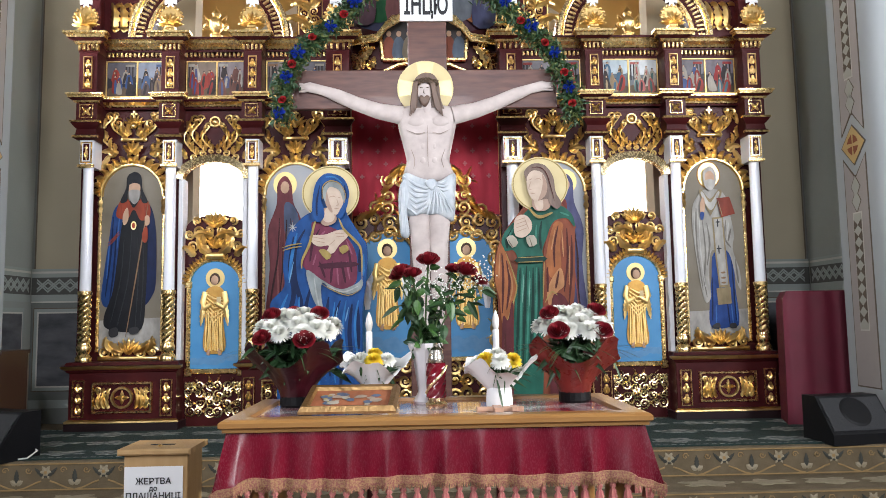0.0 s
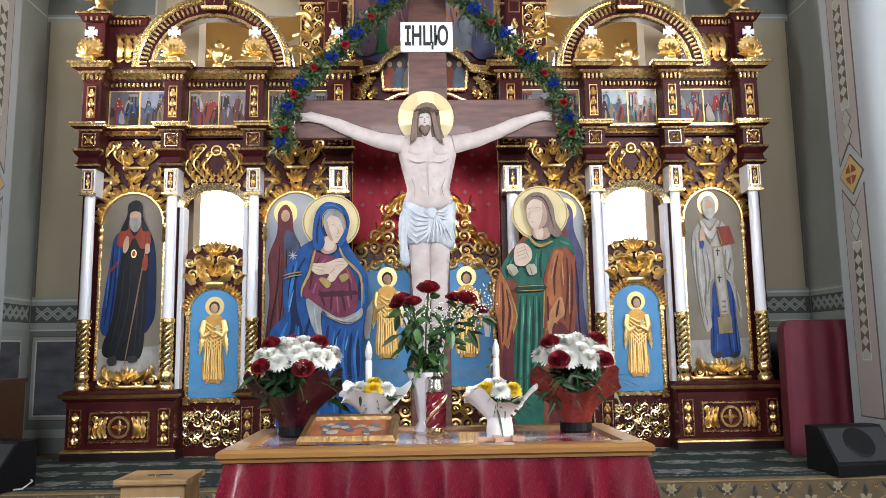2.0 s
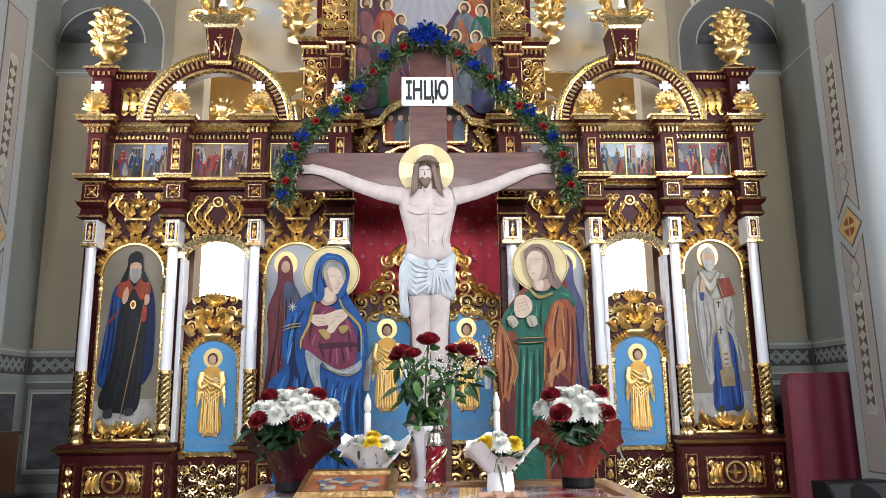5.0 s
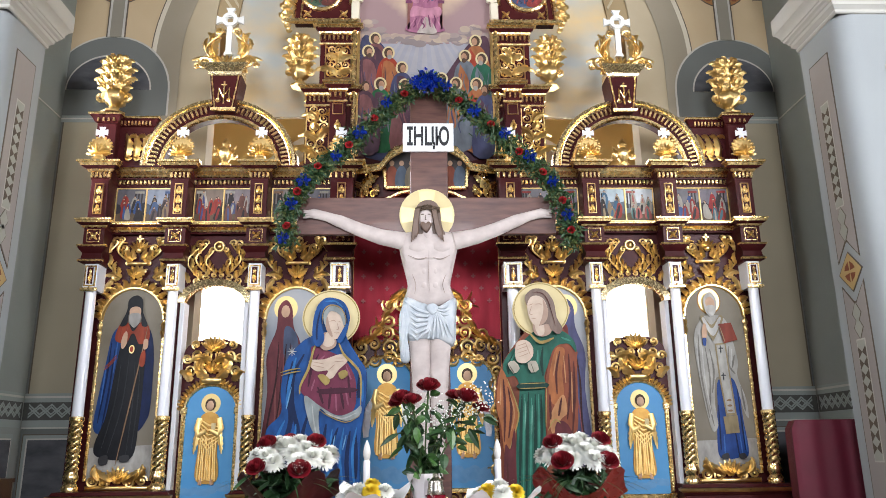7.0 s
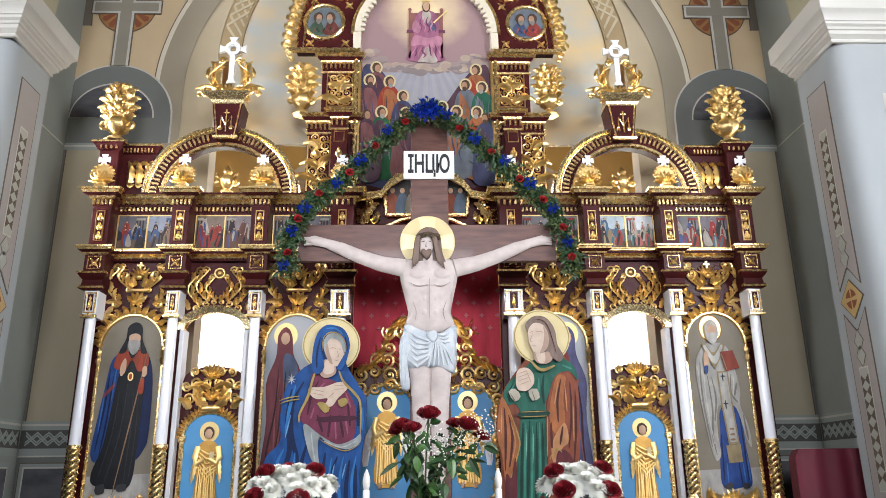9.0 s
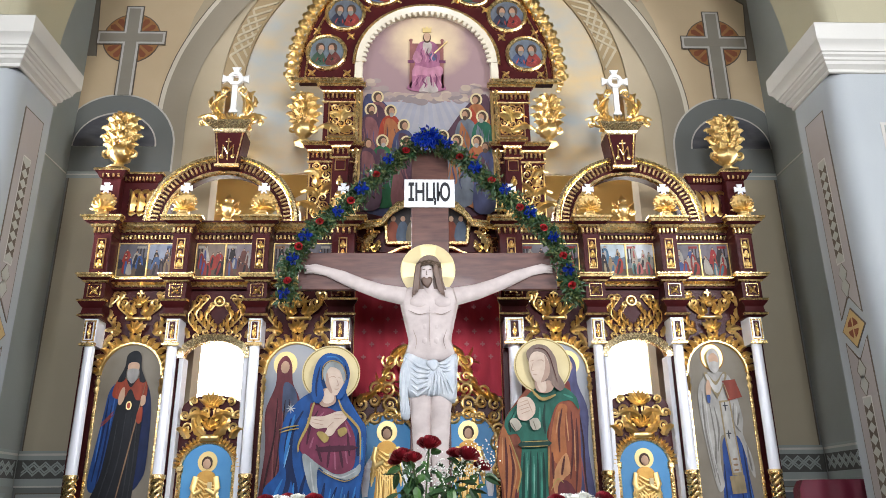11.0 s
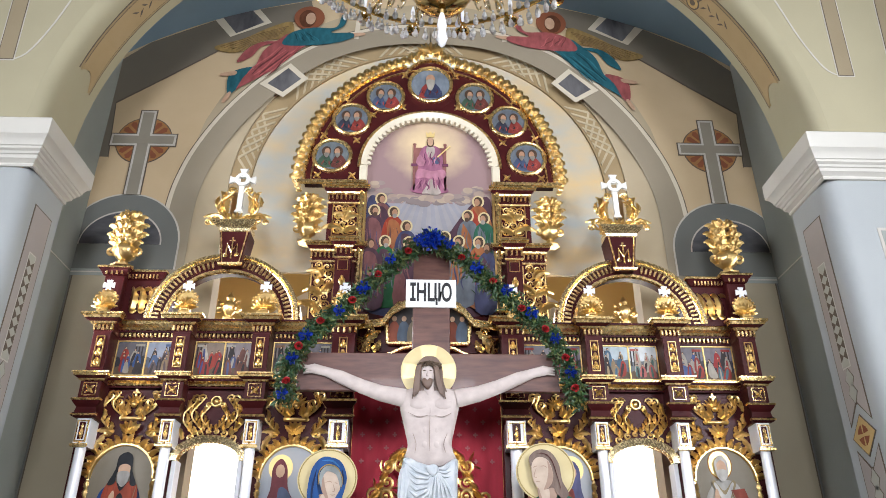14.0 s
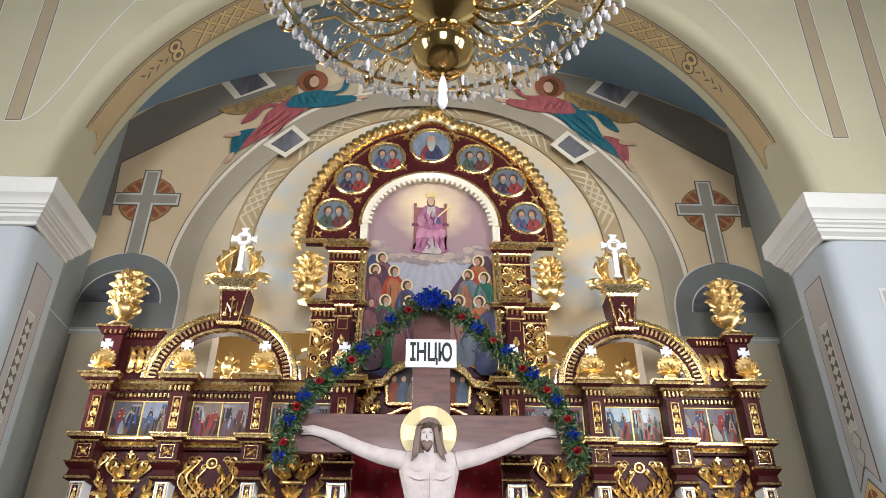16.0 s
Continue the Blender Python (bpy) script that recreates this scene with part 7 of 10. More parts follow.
    bar(2.99, 3.865, -0.63, 0.165, 2, 2)
    bar(3.02, 3.835, -0.60, 0.135, 2.5, 3)
    bar(3.035, 3.82, -0.585, 0.12, 3, 6)
    bar(lo, hi, -0.80, -0.72, 2, 2)
    wall_mats = [STRAW, TAUPE, SAGE, STRIP_PALE, BROWN_LINE, NICHE_GREEN, MARBLE, RUST, CROSS_GREY, GREY_DARK, OCHRE_DISC]
    side_name = "south" if s > 0 else "north"
    for nm, lab, k0, k1 in (("wall_field_", "straw coloured painted field on the chancel wall", 0, cuts[0]), ("painted_niche_", "painted grey green niche with a dark half-round pane", cuts[0], cuts[1]), ("painted_cross_", "painted grey cross on a rust red sunburst", cuts[1], cuts[2]), ("wall_dado_", "painted dado with a lattice band and marble panel", cuts[2], len(sh))):
        wall_paint(nm + side_name, sh[k0:k1], wall_mats, lab)

    # arch bands, marble fields and a flying angel as plain shapes
    under = lambda pts: [(s * x, min(z, vault_z(x) - 0.012)) for x, z in pts]
    # white line and taupe band that follow the arch, rising a little towards the crown
    rise = [(2.99, 2.80), (2.99, 3.60), (2.98, 4.35), (2.90, 4.80), (2.76, 5.19), (2.53, 5.63), (2.25, 6.02), (1.94, 6.36), (1.60, 6.65), (1.22, 6.86), (0.81, 7.01), (0.40, 7.08), (0.0, 7.10)]
    line = smooth_line(rise, 5, False)
    def follow(d0, d1):
        n0 = []
        for k in range(len(line)):
            (xa, za), (xb, zb) = line[max(k - 1, 0)], line[min(k + 1, len(line) - 1)]
            L = math.hypot(xb - xa, zb - za) or 1
            n0.append(((zb - za) / L, -(xb - xa) / L))
        off = lambda d: [(float(x + nx * d), float(z + nz * d)) for (x, z), (nx, nz) in zip(line, n0)]
        return off(d0), off(d1)
    sh = []
    def strip(d0, d1, layer, mi):
        a, b = follow(d0, d1)
        for k in range(len(a) - 1):
            sh.append((under([a[k], a[k + 1], b[k + 1], b[k]]), layer, mi))
    strip(-0.30, -0.02, 0.35, 8)
    strip(-0.02, 0.028, 0.65, 3)
    strip(0.028, 0.040, 0.5, 4)
    # taupe border under the vault, dark line, and the stone fields
    border = [(3.80, 4.96), (3.86, 5.76), (3.32, 6.16), (2.68, 6.65), (2.12, 6.90), (1.56, 7.33)]
    outer = [(4.30, 4.96), (4.30, 6.05), (3.60, 6.75), (2.80, 7.2), (2.22, 7.5), (1.60, 7.7)]
    for k in range(5):
        sh.append((under([border[k], border[k + 1], outer[k + 1], outer[k]]), 1, 1))
        (xa, za), (xb, zb) = border[k], border[k + 1]
        sh.append((under([(xa, za), (xb, zb), (xb - 0.012, zb - 0.016), (xa - 0.012, za - 0.016)]), 2, 4))
    sh += [(under([(2.83, 7.20), (2.27, 7.55), (2.09, 7.10), (2.60, 6.84)]), 3, 3), (under([(2.73, 7.20), (2.36, 7.5), (2.19, 7.10), (2.53, 6.90)]), 4, 6),
           (under([(2.14, 6.08), (1.78, 6.42), (1.54, 6.18), (1.83, 5.88)]), 3, 3), (under([(2.04, 6.09), (1.80, 6.34), (1.63, 6.17), (1.84, 5.96)]), 4, 6),
           (under([(1.00, 6.85), (0.94, 6.85), (0.90, 7.6), (0.96, 7.6)]), 3, 3)]
    wall_paint("arch_painting_" + ("south" if s > 0 else "north"), sh, [CREAM, TAUPE, SAGE, WHITE_LINE, BROWN_LINE, GREYGREEN, STONE_DARK, RUST, BAND_TAUPE], "painted bands and stone fields round the arch")
    g = lambda pts: [(s * x, z) for x, z in pts]
    bm = BM()
    y = WALL_Y - 0.024
    blob(bm, g([(1.84, 7.11), (1.78, 6.94), (1.82, 6.84), (2.18, 6.77), (2.45, 6.58), (2.69, 6.59), (2.76, 6.67), (2.41, 6.81), (2.13, 6.99)]), y, 0.003, 3)
    for k in range(7):
        tube(bm, [(s * (1.86 + 0.02 * k), y - 0.001, 7.03 - 0.03 * k), (s * (2.2 + 0.02 * k), y - 0.001, 6.90 - 0.035 * k), (s * (2.70 - 0.05 * k), y - 0.001, 6.66 - 0.014 * k)], 0.007, 4, 6)
    blob(bm, g([(1.94, 6.76), (2.17, 6.68), (2.29, 6.50), (2.46, 6.41), (2.36, 6.62), (2.18, 6.75)]), y - 0.003, 0.003, 0)
    blob(bm, g([(2.25, 6.33), (2.29, 6.18), (2.41, 5.99), (2.51, 5.89), (2.54, 6.15), (2.45, 6.28)]), y - 0.003, 0.003, 1)
    blob(bm, g([(1.82, 6.90), (1.58, 6.76), (1.69, 6.63), (1.85, 6.44), (2.05, 6.25), (2.37, 6.01), (2.42, 5.96), (2.34, 6.18), (2.23, 6.32), (2.14, 6.60), (1.96, 6.80)]), y - 0.006, 0.003, 0)
    blob(bm, g([(1.75, 6.95), (1.53, 7.01), (1.24, 7.02), (1.17, 7.24), (1.10, 7.20), (1.15, 7.04), (1.30, 6.93), (1.03, 6.93), (1.03, 6.84), (1.36, 6.73), (1.88, 6.70), (1.87, 6.85)]), y - 0.009, 0.003, 1)
    for hand in (g([(1.16, 7.23), (1.10, 7.34), (1.13, 7.37), (1.20, 7.26)]), g([(1.05, 6.92), (0.88, 6.94), (0.87, 6.90), (1.05, 6.86)]), g([(2.45, 6.26), (2.63, 6.22), (2.62, 6.18), (2.46, 6.20)]), g([(2.50, 5.93), (2.57, 5.79), (2.53, 5.77), (2.47, 5.90)])):
        blob(bm, hand, y - 0.008, 0.003, 4)
    folds(bm, (s * 1.68, s * 1.95, 6.75), (s * 2.02, s * 2.32, 6.15), 7, y - 0.0115, 7, 8, 3, 0.016)
    folds(bm, (s * 1.55, s * 1.80, 6.96), (s * 1.42, s * 1.75, 6.75), 6, y - 0.0135, 9, 10, 4, 0.012)
    hx, hz = 1.60, 7.18
    disc(bm, s * hx, hz, 0.20, 0.20, y - 0.007, 0.003, 2)
    disc(bm, s * (hx + 0.02), hz - 0.02, 0.11, 0.15, y - 0.012, 0.003, 5)
    disc(bm, s * (hx - 0.02), hz - 0.02, 0.065, 0.10, y - 0.015, 0.003, 4)
    pink, teal = (0.44, 0.12, 0.12), (0.03, 0.15, 0.19)
    a, b = (pink, teal) if s < 0 else (teal, pink)
    sc = lambda c, k: paint(c[0] * k, c[1] * k, c[2] * k)
    structure("angel_mural_" + ("south" if s > 0 else "north"), bm, [paint(*a), paint(*b), RUST, paint(0.40, 0.27, 0.10), SKIN, paint(0.16, 0.06, 0.03), paint(0.24, 0.15, 0.06), sc(a, 0.45), sc(a, 1.5), sc(b, 0.45), sc(b, 1.5)], "mural of a flying winged figure in coloured robes", category="mural")

# the dado goes on round the corner, on the side walls of the bay
for s in (-1, 1):
    bm = BM()
    def side_bar(y0, y1, z0, z1, lift, mi):
        box(bm, *sorted((s * (SIDE_X - lift), s * (SIDE_X + 0.01))), y0, y1, z0, z1, mi)
    side_bar(6.3, 7.46, 0.235, 0.56, 0.004, 0)
    side_bar(6.3, 7.46, 0.515, 0.535, 0.007, 1)
    side_bar(6.3, 7.46, 0.305, 0.475, 0.007, 2)
    side_bar(6.3, 7.46, 3.455, 3.47, 0.006, 1)
    for k in range(10):
        yy = 6.4 + 0.108 * k
        for w in (-1, 1):
            for dz in (0.0, 0.026):
                lf = SIDE_X - 0.010 - 0.001 * w
                q = [(yy - w * 0.054, 0.325 + dz), (yy - w * 0.054, 0.343 + dz), (yy + w * 0.054, 0.437 + dz), (yy + w * 0.054, 0.419 + dz)]
                faces(bm, [(s * lf, u, z) for u, z in q] + [(s * (lf + 0.006), u, z) for u, z in q], [(0, 1, 2, 3), (0, 4, 5, 1), (1, 5, 6, 2), (2, 6, 7, 3), (3, 7, 4, 0)], 0)
    side_bar(6.42, 7.36, -0.64, 0.175, 0.004, 0)
    side_bar(6.45, 7.33, -0.60, 0.135, 0.007, 1)
    side_bar(6.465, 7.315, -0.585, 0.12, 0.010, 3)
    structure("side_dado_" + ("south" if s > 0 else "north"), bm, [SAGE, STRIP_PALE, GREY_DARK, MARBLE], "painted dado with lattice band and marble panel", category="mural")

# painted strips and a curved line on the wall over the great arch
bm = BM()
for s in (-1, 1):
    o = 0.02 if s > 0 else -0.02
    for xb, z0, w, xt in ((3.95, 4.78, 0.155, 4.17), (4.44, 4.30, 0.155, 4.85)):
        for g, mi, lf in ((0.010, 1, 0.003), (0.0, 2, 0.005), (-0.008, 0, 0.007)):
            pts = [(s * (xb - g), z0 - g), (s * (xb + w + g), z0 - g), (s * (xt + w + g), TOP), (s * (xt - g), TOP)]
            poly(bm, pts, PIER_N - lf, 0.003, mi)
    curve = smooth_line([(3.95, 4.775), (3.82, 4.88), (3.66, 5.25), (3.48, 5.85), (3.24, 6.45), (2.9, 7.0), (2.4, 7.55), (1.8, 8.0)], 5, False)
    for i in range(len(curve) - 1):
        (xa, za), (xc, zc_) = curve[i], curve[i + 1]
        poly(bm, [(s * xa, za), (s * xc, zc_), (s * (xc + 0.016), zc_ + 0.008), (s * (xa + 0.016), za + 0.008)], PIER_N - 0.0045, 0.003, 1)
structure("wall_strips", bm, [mat("khaki wall strip", (0.30, 0.245, 0.155), 0.8, 0, (0.26, 0.21, 0.13), 2, bump=0.1), STRIP_PALE, BROWN_LINE], "tan painted strips on the wall above the arch", category="mural")

# altar room: inner arch and pier seen through the lunettes
bm = BM()
arc_sweep(bm, 0, 2.6, 2.9, 2.2, 0, 180, [(0, 10.3), (0.12, 10.3), (0.16, 10.79), (0, 10.79)], 40)
arc_sweep(bm, -2.4, 3.0, 1.0, 1.0, 0, 180, [(0, 10.7), (0.1, 10.68), (0.1, 10.79), (0, 10.79)], 24)
arc_sweep(bm, 2.4, 3.0, 1.0, 1.0, 0, 180, [(0, 10.7), (0.1, 10.68), (0.1, 10.79), (0, 10.79)], 24)
structure("apse_arch", bm, WHITE, "white mouldings in the altar room", 40, "arch")
for s in (-1, 1):
    bm = BM()
    box(bm, *sorted((s * 2.9, s * 3.3)), 8.6, 9.0, NAVE_Z, 6)
    structure("apse_pier_" + ("south" if s > 0 else "north"), bm, PALEBLUE, "pale grey pier in the altar room", category="pier")

# ---- things before the screen ----
FIG_Y = 6.35


def pillow(bm, pts, y, d, mi=0, n=4, shrink=0.82):
    """A flat-backed shape whose front swells towards the viewer."""
    o = smooth_line(pts, n)
    k = len(o)
    cx, cz = sum(p[0] for p in o) / k, sum(p[1] for p in o) / k
    rings = [(1.0, y + 0.012), (1.0, y), (0.93, y - d * 0.6), (shrink, y - d * 0.9), (0.45, y - d)]
    vs = [(cx + (x - cx) * f, yy, cz + (z - cz) * f) for f, yy in rings for x, z in o]
    fs = [(r * k + i, r * k + (i + 1) % k, (r + 1) * k + (i + 1) % k, (r + 1) * k + i) for r in range(len(rings) - 1) for i in range(k)]
    fs += [tuple(range((len(rings) - 1) * k, len(rings) * k)), tuple(reversed(range(k)))]
    faces(bm, vs, fs, mi)


# crucifix: wooden cross, title board, painted figure
cross = thing("crucifix_cross", 0.02, FIG_Y, SOLEA_Z, "tall dark varnished wooden cross standing on a foot", "cross")
bm = BM()
box(bm, -0.15, 0.19, FIG_Y, FIG_Y + 0.05, SOLEA_Z, 3.20, 0, 0.006)
part("upright", bm, CROSS_WOOD, cross)
bm = BM()
box(bm, -1.15, -0.152, FIG_Y + 0.002, FIG_Y + 0.048, 1.83, 2.175, 0, 0.006)
part("arm", bm, CROSS_WOOD, cross)
bm = BM()
box(bm, 0.192, 1.15, FIG_Y + 0.002, FIG_Y + 0.048, 1.83, 2.175, 0, 0.006)
part("arm", bm, CROSS_WOOD, cross)
bm = BM()
box(bm, -0.35, 0.39, FIG_Y - 0.2, FIG_Y - 0.005, SOLEA_Z, SOLEA_Z + 0.12, 0, 0.01)
part("foot", bm, CROSS_WOOD, cross)


def lettering(name, text, size, x, y, z, material, parent, rot=90, extrude=0.002):
    cu = bpy.data.curves.new(name, "FONT")
    cu.body, cu.size, cu.align_x, cu.align_y, cu.extrude = text, size, "CENTER", "CENTER", extrude
    cu.materials.append(material)
    ob = new(name, cu)
    ob.parent = parent
    ob.matrix_basis = Matrix.Translation(Vector((x, y, z)) - ORIGIN[parent]) @ Euler((radians(rot), 0, 0)).to_matrix().to_4x4()
    return ob


title = thing("title_board", 0.016, FIG_Y - 0.012, 2.607, "white board with black letters nailed to the cross", "sign")
bm = BM()
box(bm, -0.216, 0.248, FIG_Y - 0.022, FIG_Y - 0.002, 2.607, 2.885, 0, 0.004)
part("board", bm, PAPER, title)
t1 = lettering("lettering", "ІНЦЮ", 0.235, 0.016, FIG_Y - 0.026, 2.742, INK, title)
t1.scale = (0.575, 1.02, 1.0)
t1.data.offset = 0.006

MARBLE_SKIN = mat("pale painted skin", (0.60, 0.525, 0.49), 0.5, 0, (0.40, 0.335, 0.315), 9, bump=0.06, spread=0.6, spec=0.25)
LOIN = mat("white painted loincloth", (0.60, 0.62, 0.63), 0.5, 0, (0.38, 0.43, 0.48), 11, (1.6, 1, 1), bump=0.08, spread=0.5)
BROWN_HAIR = mat("brown painted hair", (0.09, 0.05, 0.035), 0.5, 0, (0.16, 0.10, 0.07), 12, (3, 1, 0.7), bump=0.1)
HALO_PALE = mat("pale gold halo", (0.60, 0.50, 0.25), 0.45, 0, (0.52, 0.41, 0.19), 8, bump=0.04)
bm = BM()
y = FIG_Y - 0.004
disc(bm, 0.0, 2.005, 0.245, 0.245, y - 0.012, 0.012, 3, 40)
for a in (90, 0, 180):
    ca, sa = math.cos(radians(a)), math.sin(radians(a))
    poly(bm, [(0.0 + 0.08 * ca - 0.05 * sa, 2.005 + 0.08 * sa + 0.05 * ca), (0.228 * ca - 0.075 * sa, 2.005 + 0.228 * sa + 0.075 * ca), (0.228 * ca + 0.075 * sa, 2.005 + 0.228 * sa - 0.075 * ca), (0.08 * ca + 0.05 * sa, 2.005 + 0.08 * sa - 0.05 * ca)], y - 0.014, 0.003, 4)
for s in (-1, 1):              # arms
    tube(bm, [(0.02 + s * 0.22, y - 0.02, 1.76), (0.01 + s * 0.42, y - 0.025, 1.80), (0.01 + s * 0.60, y - 0.022, 1.865), (0.01 + s * 0.78, y - 0.02, 1.945), (0.01 + s * 0.90, y - 0.018, 1.99), (0.01 + s * 1.02, y - 0.014, 2.02), (0.01 + s * 1.09, y - 0.012, 2.03)], [0.082, 0.070, 0.062, 0.056, 0.042, 0.045, 0.015], 10, 0, 0.55)
    for k in range(4):
        tube(bm, [(0.01 + s * 1.01, y - 0.018, 2.035 - 0.016 * k), (0.01 + s * 1.10, y - 0.016, 2.045 - 0.022 * k)], [0.012, 0.009], 5, 0)
pillow(bm, [(-0.10, 1.86), (0.12, 1.86), (0.25, 1.82), (0.265, 1.70), (0.225, 1.50), (0.20, 1.36), (0.215, 1.20), (-0.175, 1.20), (-0.17, 1.36), (-0.20, 1.50), (-0.245, 1.70), (-0.23, 1.82)], y - 0.005, 0.06, 0)
for s in (-1, 1):              # chest, ribs and belly modelling
    ball(bm, 0.02 + s * 0.10, y - 0.045, 1.70, 0.10, 0.07, 0, 10, 0.030)
    ball(bm, 0.02 + s * 0.05, y - 0.045, 1.48, 0.05, 0.055, 0, 8, 0.024)
    ball(bm, 0.02 + s * 0.05, y - 0.045, 1.36, 0.048, 0.05, 0, 8, 0.024)
    # legs
    tube(bm, [(0.02 + s * 0.085, y - 0.03, 1.05), (0.02 + s * 0.085, y - 0.035, 0.85), (0.02 + s * 0.078, y - 0.035, 0.62), (0.02 + s * 0.075, y - 0.035, 0.50), (0.02 + s * 0.075, y - 0.03, 0.30), (0.02 + s * 0.065, y - 0.03, 0.05), (0.02 + s * 0.06, y - 0.03, -0.10), (0.02 + s * 0.06, y - 0.05, -0.22)], [0.098, 0.092, 0.078, 0.074, 0.070, 0.052, 0.042, 0.038], 10, 0, 0.5)
pillow(bm, [(-0.20, 1.25), (-0.05, 1.21), (0.10, 1.18), (0.24, 1.25), (0.245, 1.08), (0.225, 0.84), (0.10, 0.87), (-0.02, 0.88), (-0.15, 0.87), (-0.21, 1.0)], y - 0.03, 0.07, 1)
pillow(bm, [(-0.17, 1.22), (-0.24, 1.10), (-0.235, 0.80), (-0.215, 0.70), (-0.15, 0.72), (-0.17, 0.95), (-0.12, 1.15)], y - 0.06, 0.035, 1)
for k in range(6):             # drapery folds: gathered at the hip, falling from the knot
    tube(bm, [(-0.195 + 0.004 * k, y - 0.075, 1.215 - 0.052 * k), (-0.09, y - 0.108, 1.135 - 0.050 * k), (0.0, y - 0.112, 1.105 - 0.030 * k), (0.05, y - 0.108, 1.125 - 0.006 * k)], [0.006, 0.014, 0.013, 0.006], 6, 1)
    tube(bm, [(0.055 + 0.006 * k, y - 0.108, 1.12), (0.035 + 0.026 * k, y - 0.112, 1.03 - 0.004 * k), (0.0 + 0.042 * k, y - 0.098, 0.885 + 0.004 * k)], [0.006, 0.013, 0.008], 6, 1)
for k in range(3):
    tube(bm, [(0.06, y - 0.108, 1.15 - 0.015 * k), (0.14, y - 0.105, 1.15 - 0.03 * k), (0.225, y - 0.075, 1.215 - 0.055 * k)], [0.007, 0.013, 0.006], 6, 1)
    tube(bm, [(-0.19 - 0.008 * k, y - 0.095, 1.12), (-0.20 - 0.008 * k, y - 0.10, 0.95), (-0.18 - 0.014 * k, y - 0.09, 0.74)], [0.006, 0.011, 0.006], 6, 1)
pillow(bm, [(-0.02, 1.16), (0.05, 1.19), (0.09, 1.15), (0.04, 1.08)], y - 0.10, 0.03, 1)
tube(bm, [(0.01, y - 0.03, 1.78), (0.0, y - 0.045, 1.90)], [0.06, 0.05], 8, 0, 0.6)
blob(bm, [(-0.105, 1.95), (-0.095, 2.06), (-0.03, 2.125), (0.06, 2.12), (0.115, 2.04), (0.13, 1.90), (0.16, 1.80), (0.13, 1.75), (0.07, 1.79), (-0.06, 1.79), (-0.10, 1.74), (-0.135, 1.77), (-0.125, 1.86)], y - 0.055, 0.035, 2)
ball(bm, -0.012, y - 0.062, 1.955, 0.066, 0.100, 0, 14, 0.034)
pillow(bm, [(-0.058, 1.905), (-0.035, 1.922), (-0.012, 1.905), (0.012, 1.922), (0.036, 1.905), (0.026, 1.858), (-0.002, 1.822), (-0.03, 1.838), (-0.052, 1.868)], y - 0.082, 0.018, 2)
for q in (-1, 1):              # locks of hair
    for k in range(4):
        tube(bm, [(-0.012 + q * 0.030, y - 0.075, 2.065 - 0.004 * k), (-0.012 + q * (0.066 + 0.006 * k), y - 0.082, 2.02), (-0.008 + q * (0.076 + 0.008 * k), y - 0.078, 1.93), (0.0 + q * (0.085 + 0.012 * k), y - 0.08, 1.83), (0.005 + q * (0.10 + 0.014 * k), y - 0.082, 1.78 - 0.014 * k)], [0.012, 0.016, 0.015, 0.013, 0.004], 6, 2)
strokes(bm, [[(-0.05, 1.982), (-0.024, 1.986)], [(0.004, 1.986), (0.03, 1.982)], [(-0.012, 1.975), (-0.016, 1.938), (-0.004, 1.934)]], y - 0.0985, 0.006, 5)
strokes(bm, [[(-0.17, 1.62), (-0.08, 1.585), (0.0, 1.60)], [(0.05, 1.60), (0.12, 1.585), (0.20, 1.62)], [(0.015, 1.66), (0.012, 1.45), (0.015, 1.30)], [(-0.13, 1.45), (-0.10, 1.36), (-0.11, 1.28)], [(0.16, 1.45), (0.13, 1.36), (0.15, 1.28)]], y - 0.078, 0.006, 6)
for k in range(3):             # twisted crown
    tube(bm, [(-0.10 + 0.21 * i / 8, y - 0.07 - 0.03 * math.sin(math.pi * i / 8), 2.03 + 0.022 * math.sin(i * 1.5 + 2 * k) + 0.02 * math.sin(math.pi * i / 8)) for i in range(9)], 0.008, 5, 5)
fig = single("crucified_figure", bm, [MARBLE_SKIN, LOIN, BROWN_HAIR, HALO_PALE, HALO, paint(0.12, 0.08, 0.05), paint(0.46, 0.37, 0.32)], "life-size painted pale figure in a white loincloth on the cross", "statue", smooth=50)

# standing painted boards, shaped to fit the camera's view in units of about 3.3 mm
MY = 6.52
SKIN_PALE = mat("pale painted face", (0.54, 0.43, 0.34), 0.5, 0, (0.44, 0.34, 0.265), 14, bump=0.04, spec=0.2)
SKIN_SHADE = mat("shaded painted face", (0.36, 0.25, 0.19), 0.5, 0, (0.30, 0.20, 0.15), 14, bump=0.04, spec=0.2)


def view_xz(u, v):
    w = 1 + 0.0001325 * v
    return (-1.622 + 0.00335 * u) / w, (2.079 - 0.00324 * v - 0.000026 * u) / w


class Board:
    """A cut-out board whose paint is laid on in thin layers, one over another."""
    def __init__(self):
        self.bm, self.y = BM(), MY

    def step(self):
        self.y -= 0.0016
        return self.y

    def fill(self, pts, mi, n=5):
        blob(self.bm, [view_xz(u, v) for u, v in pts], self.step(), 0.0016, mi, n)

    def line(self, pts, w, mi):
        strokes(self.bm, [[view_xz(u, v) for u, v in pts]], self.step(), w, mi)

    def lines(self, rows, w, mi):
        y = self.step()
        strokes(self.bm, [[view_xz(u, v) for u, v in r] for r in rows], y, w, mi)


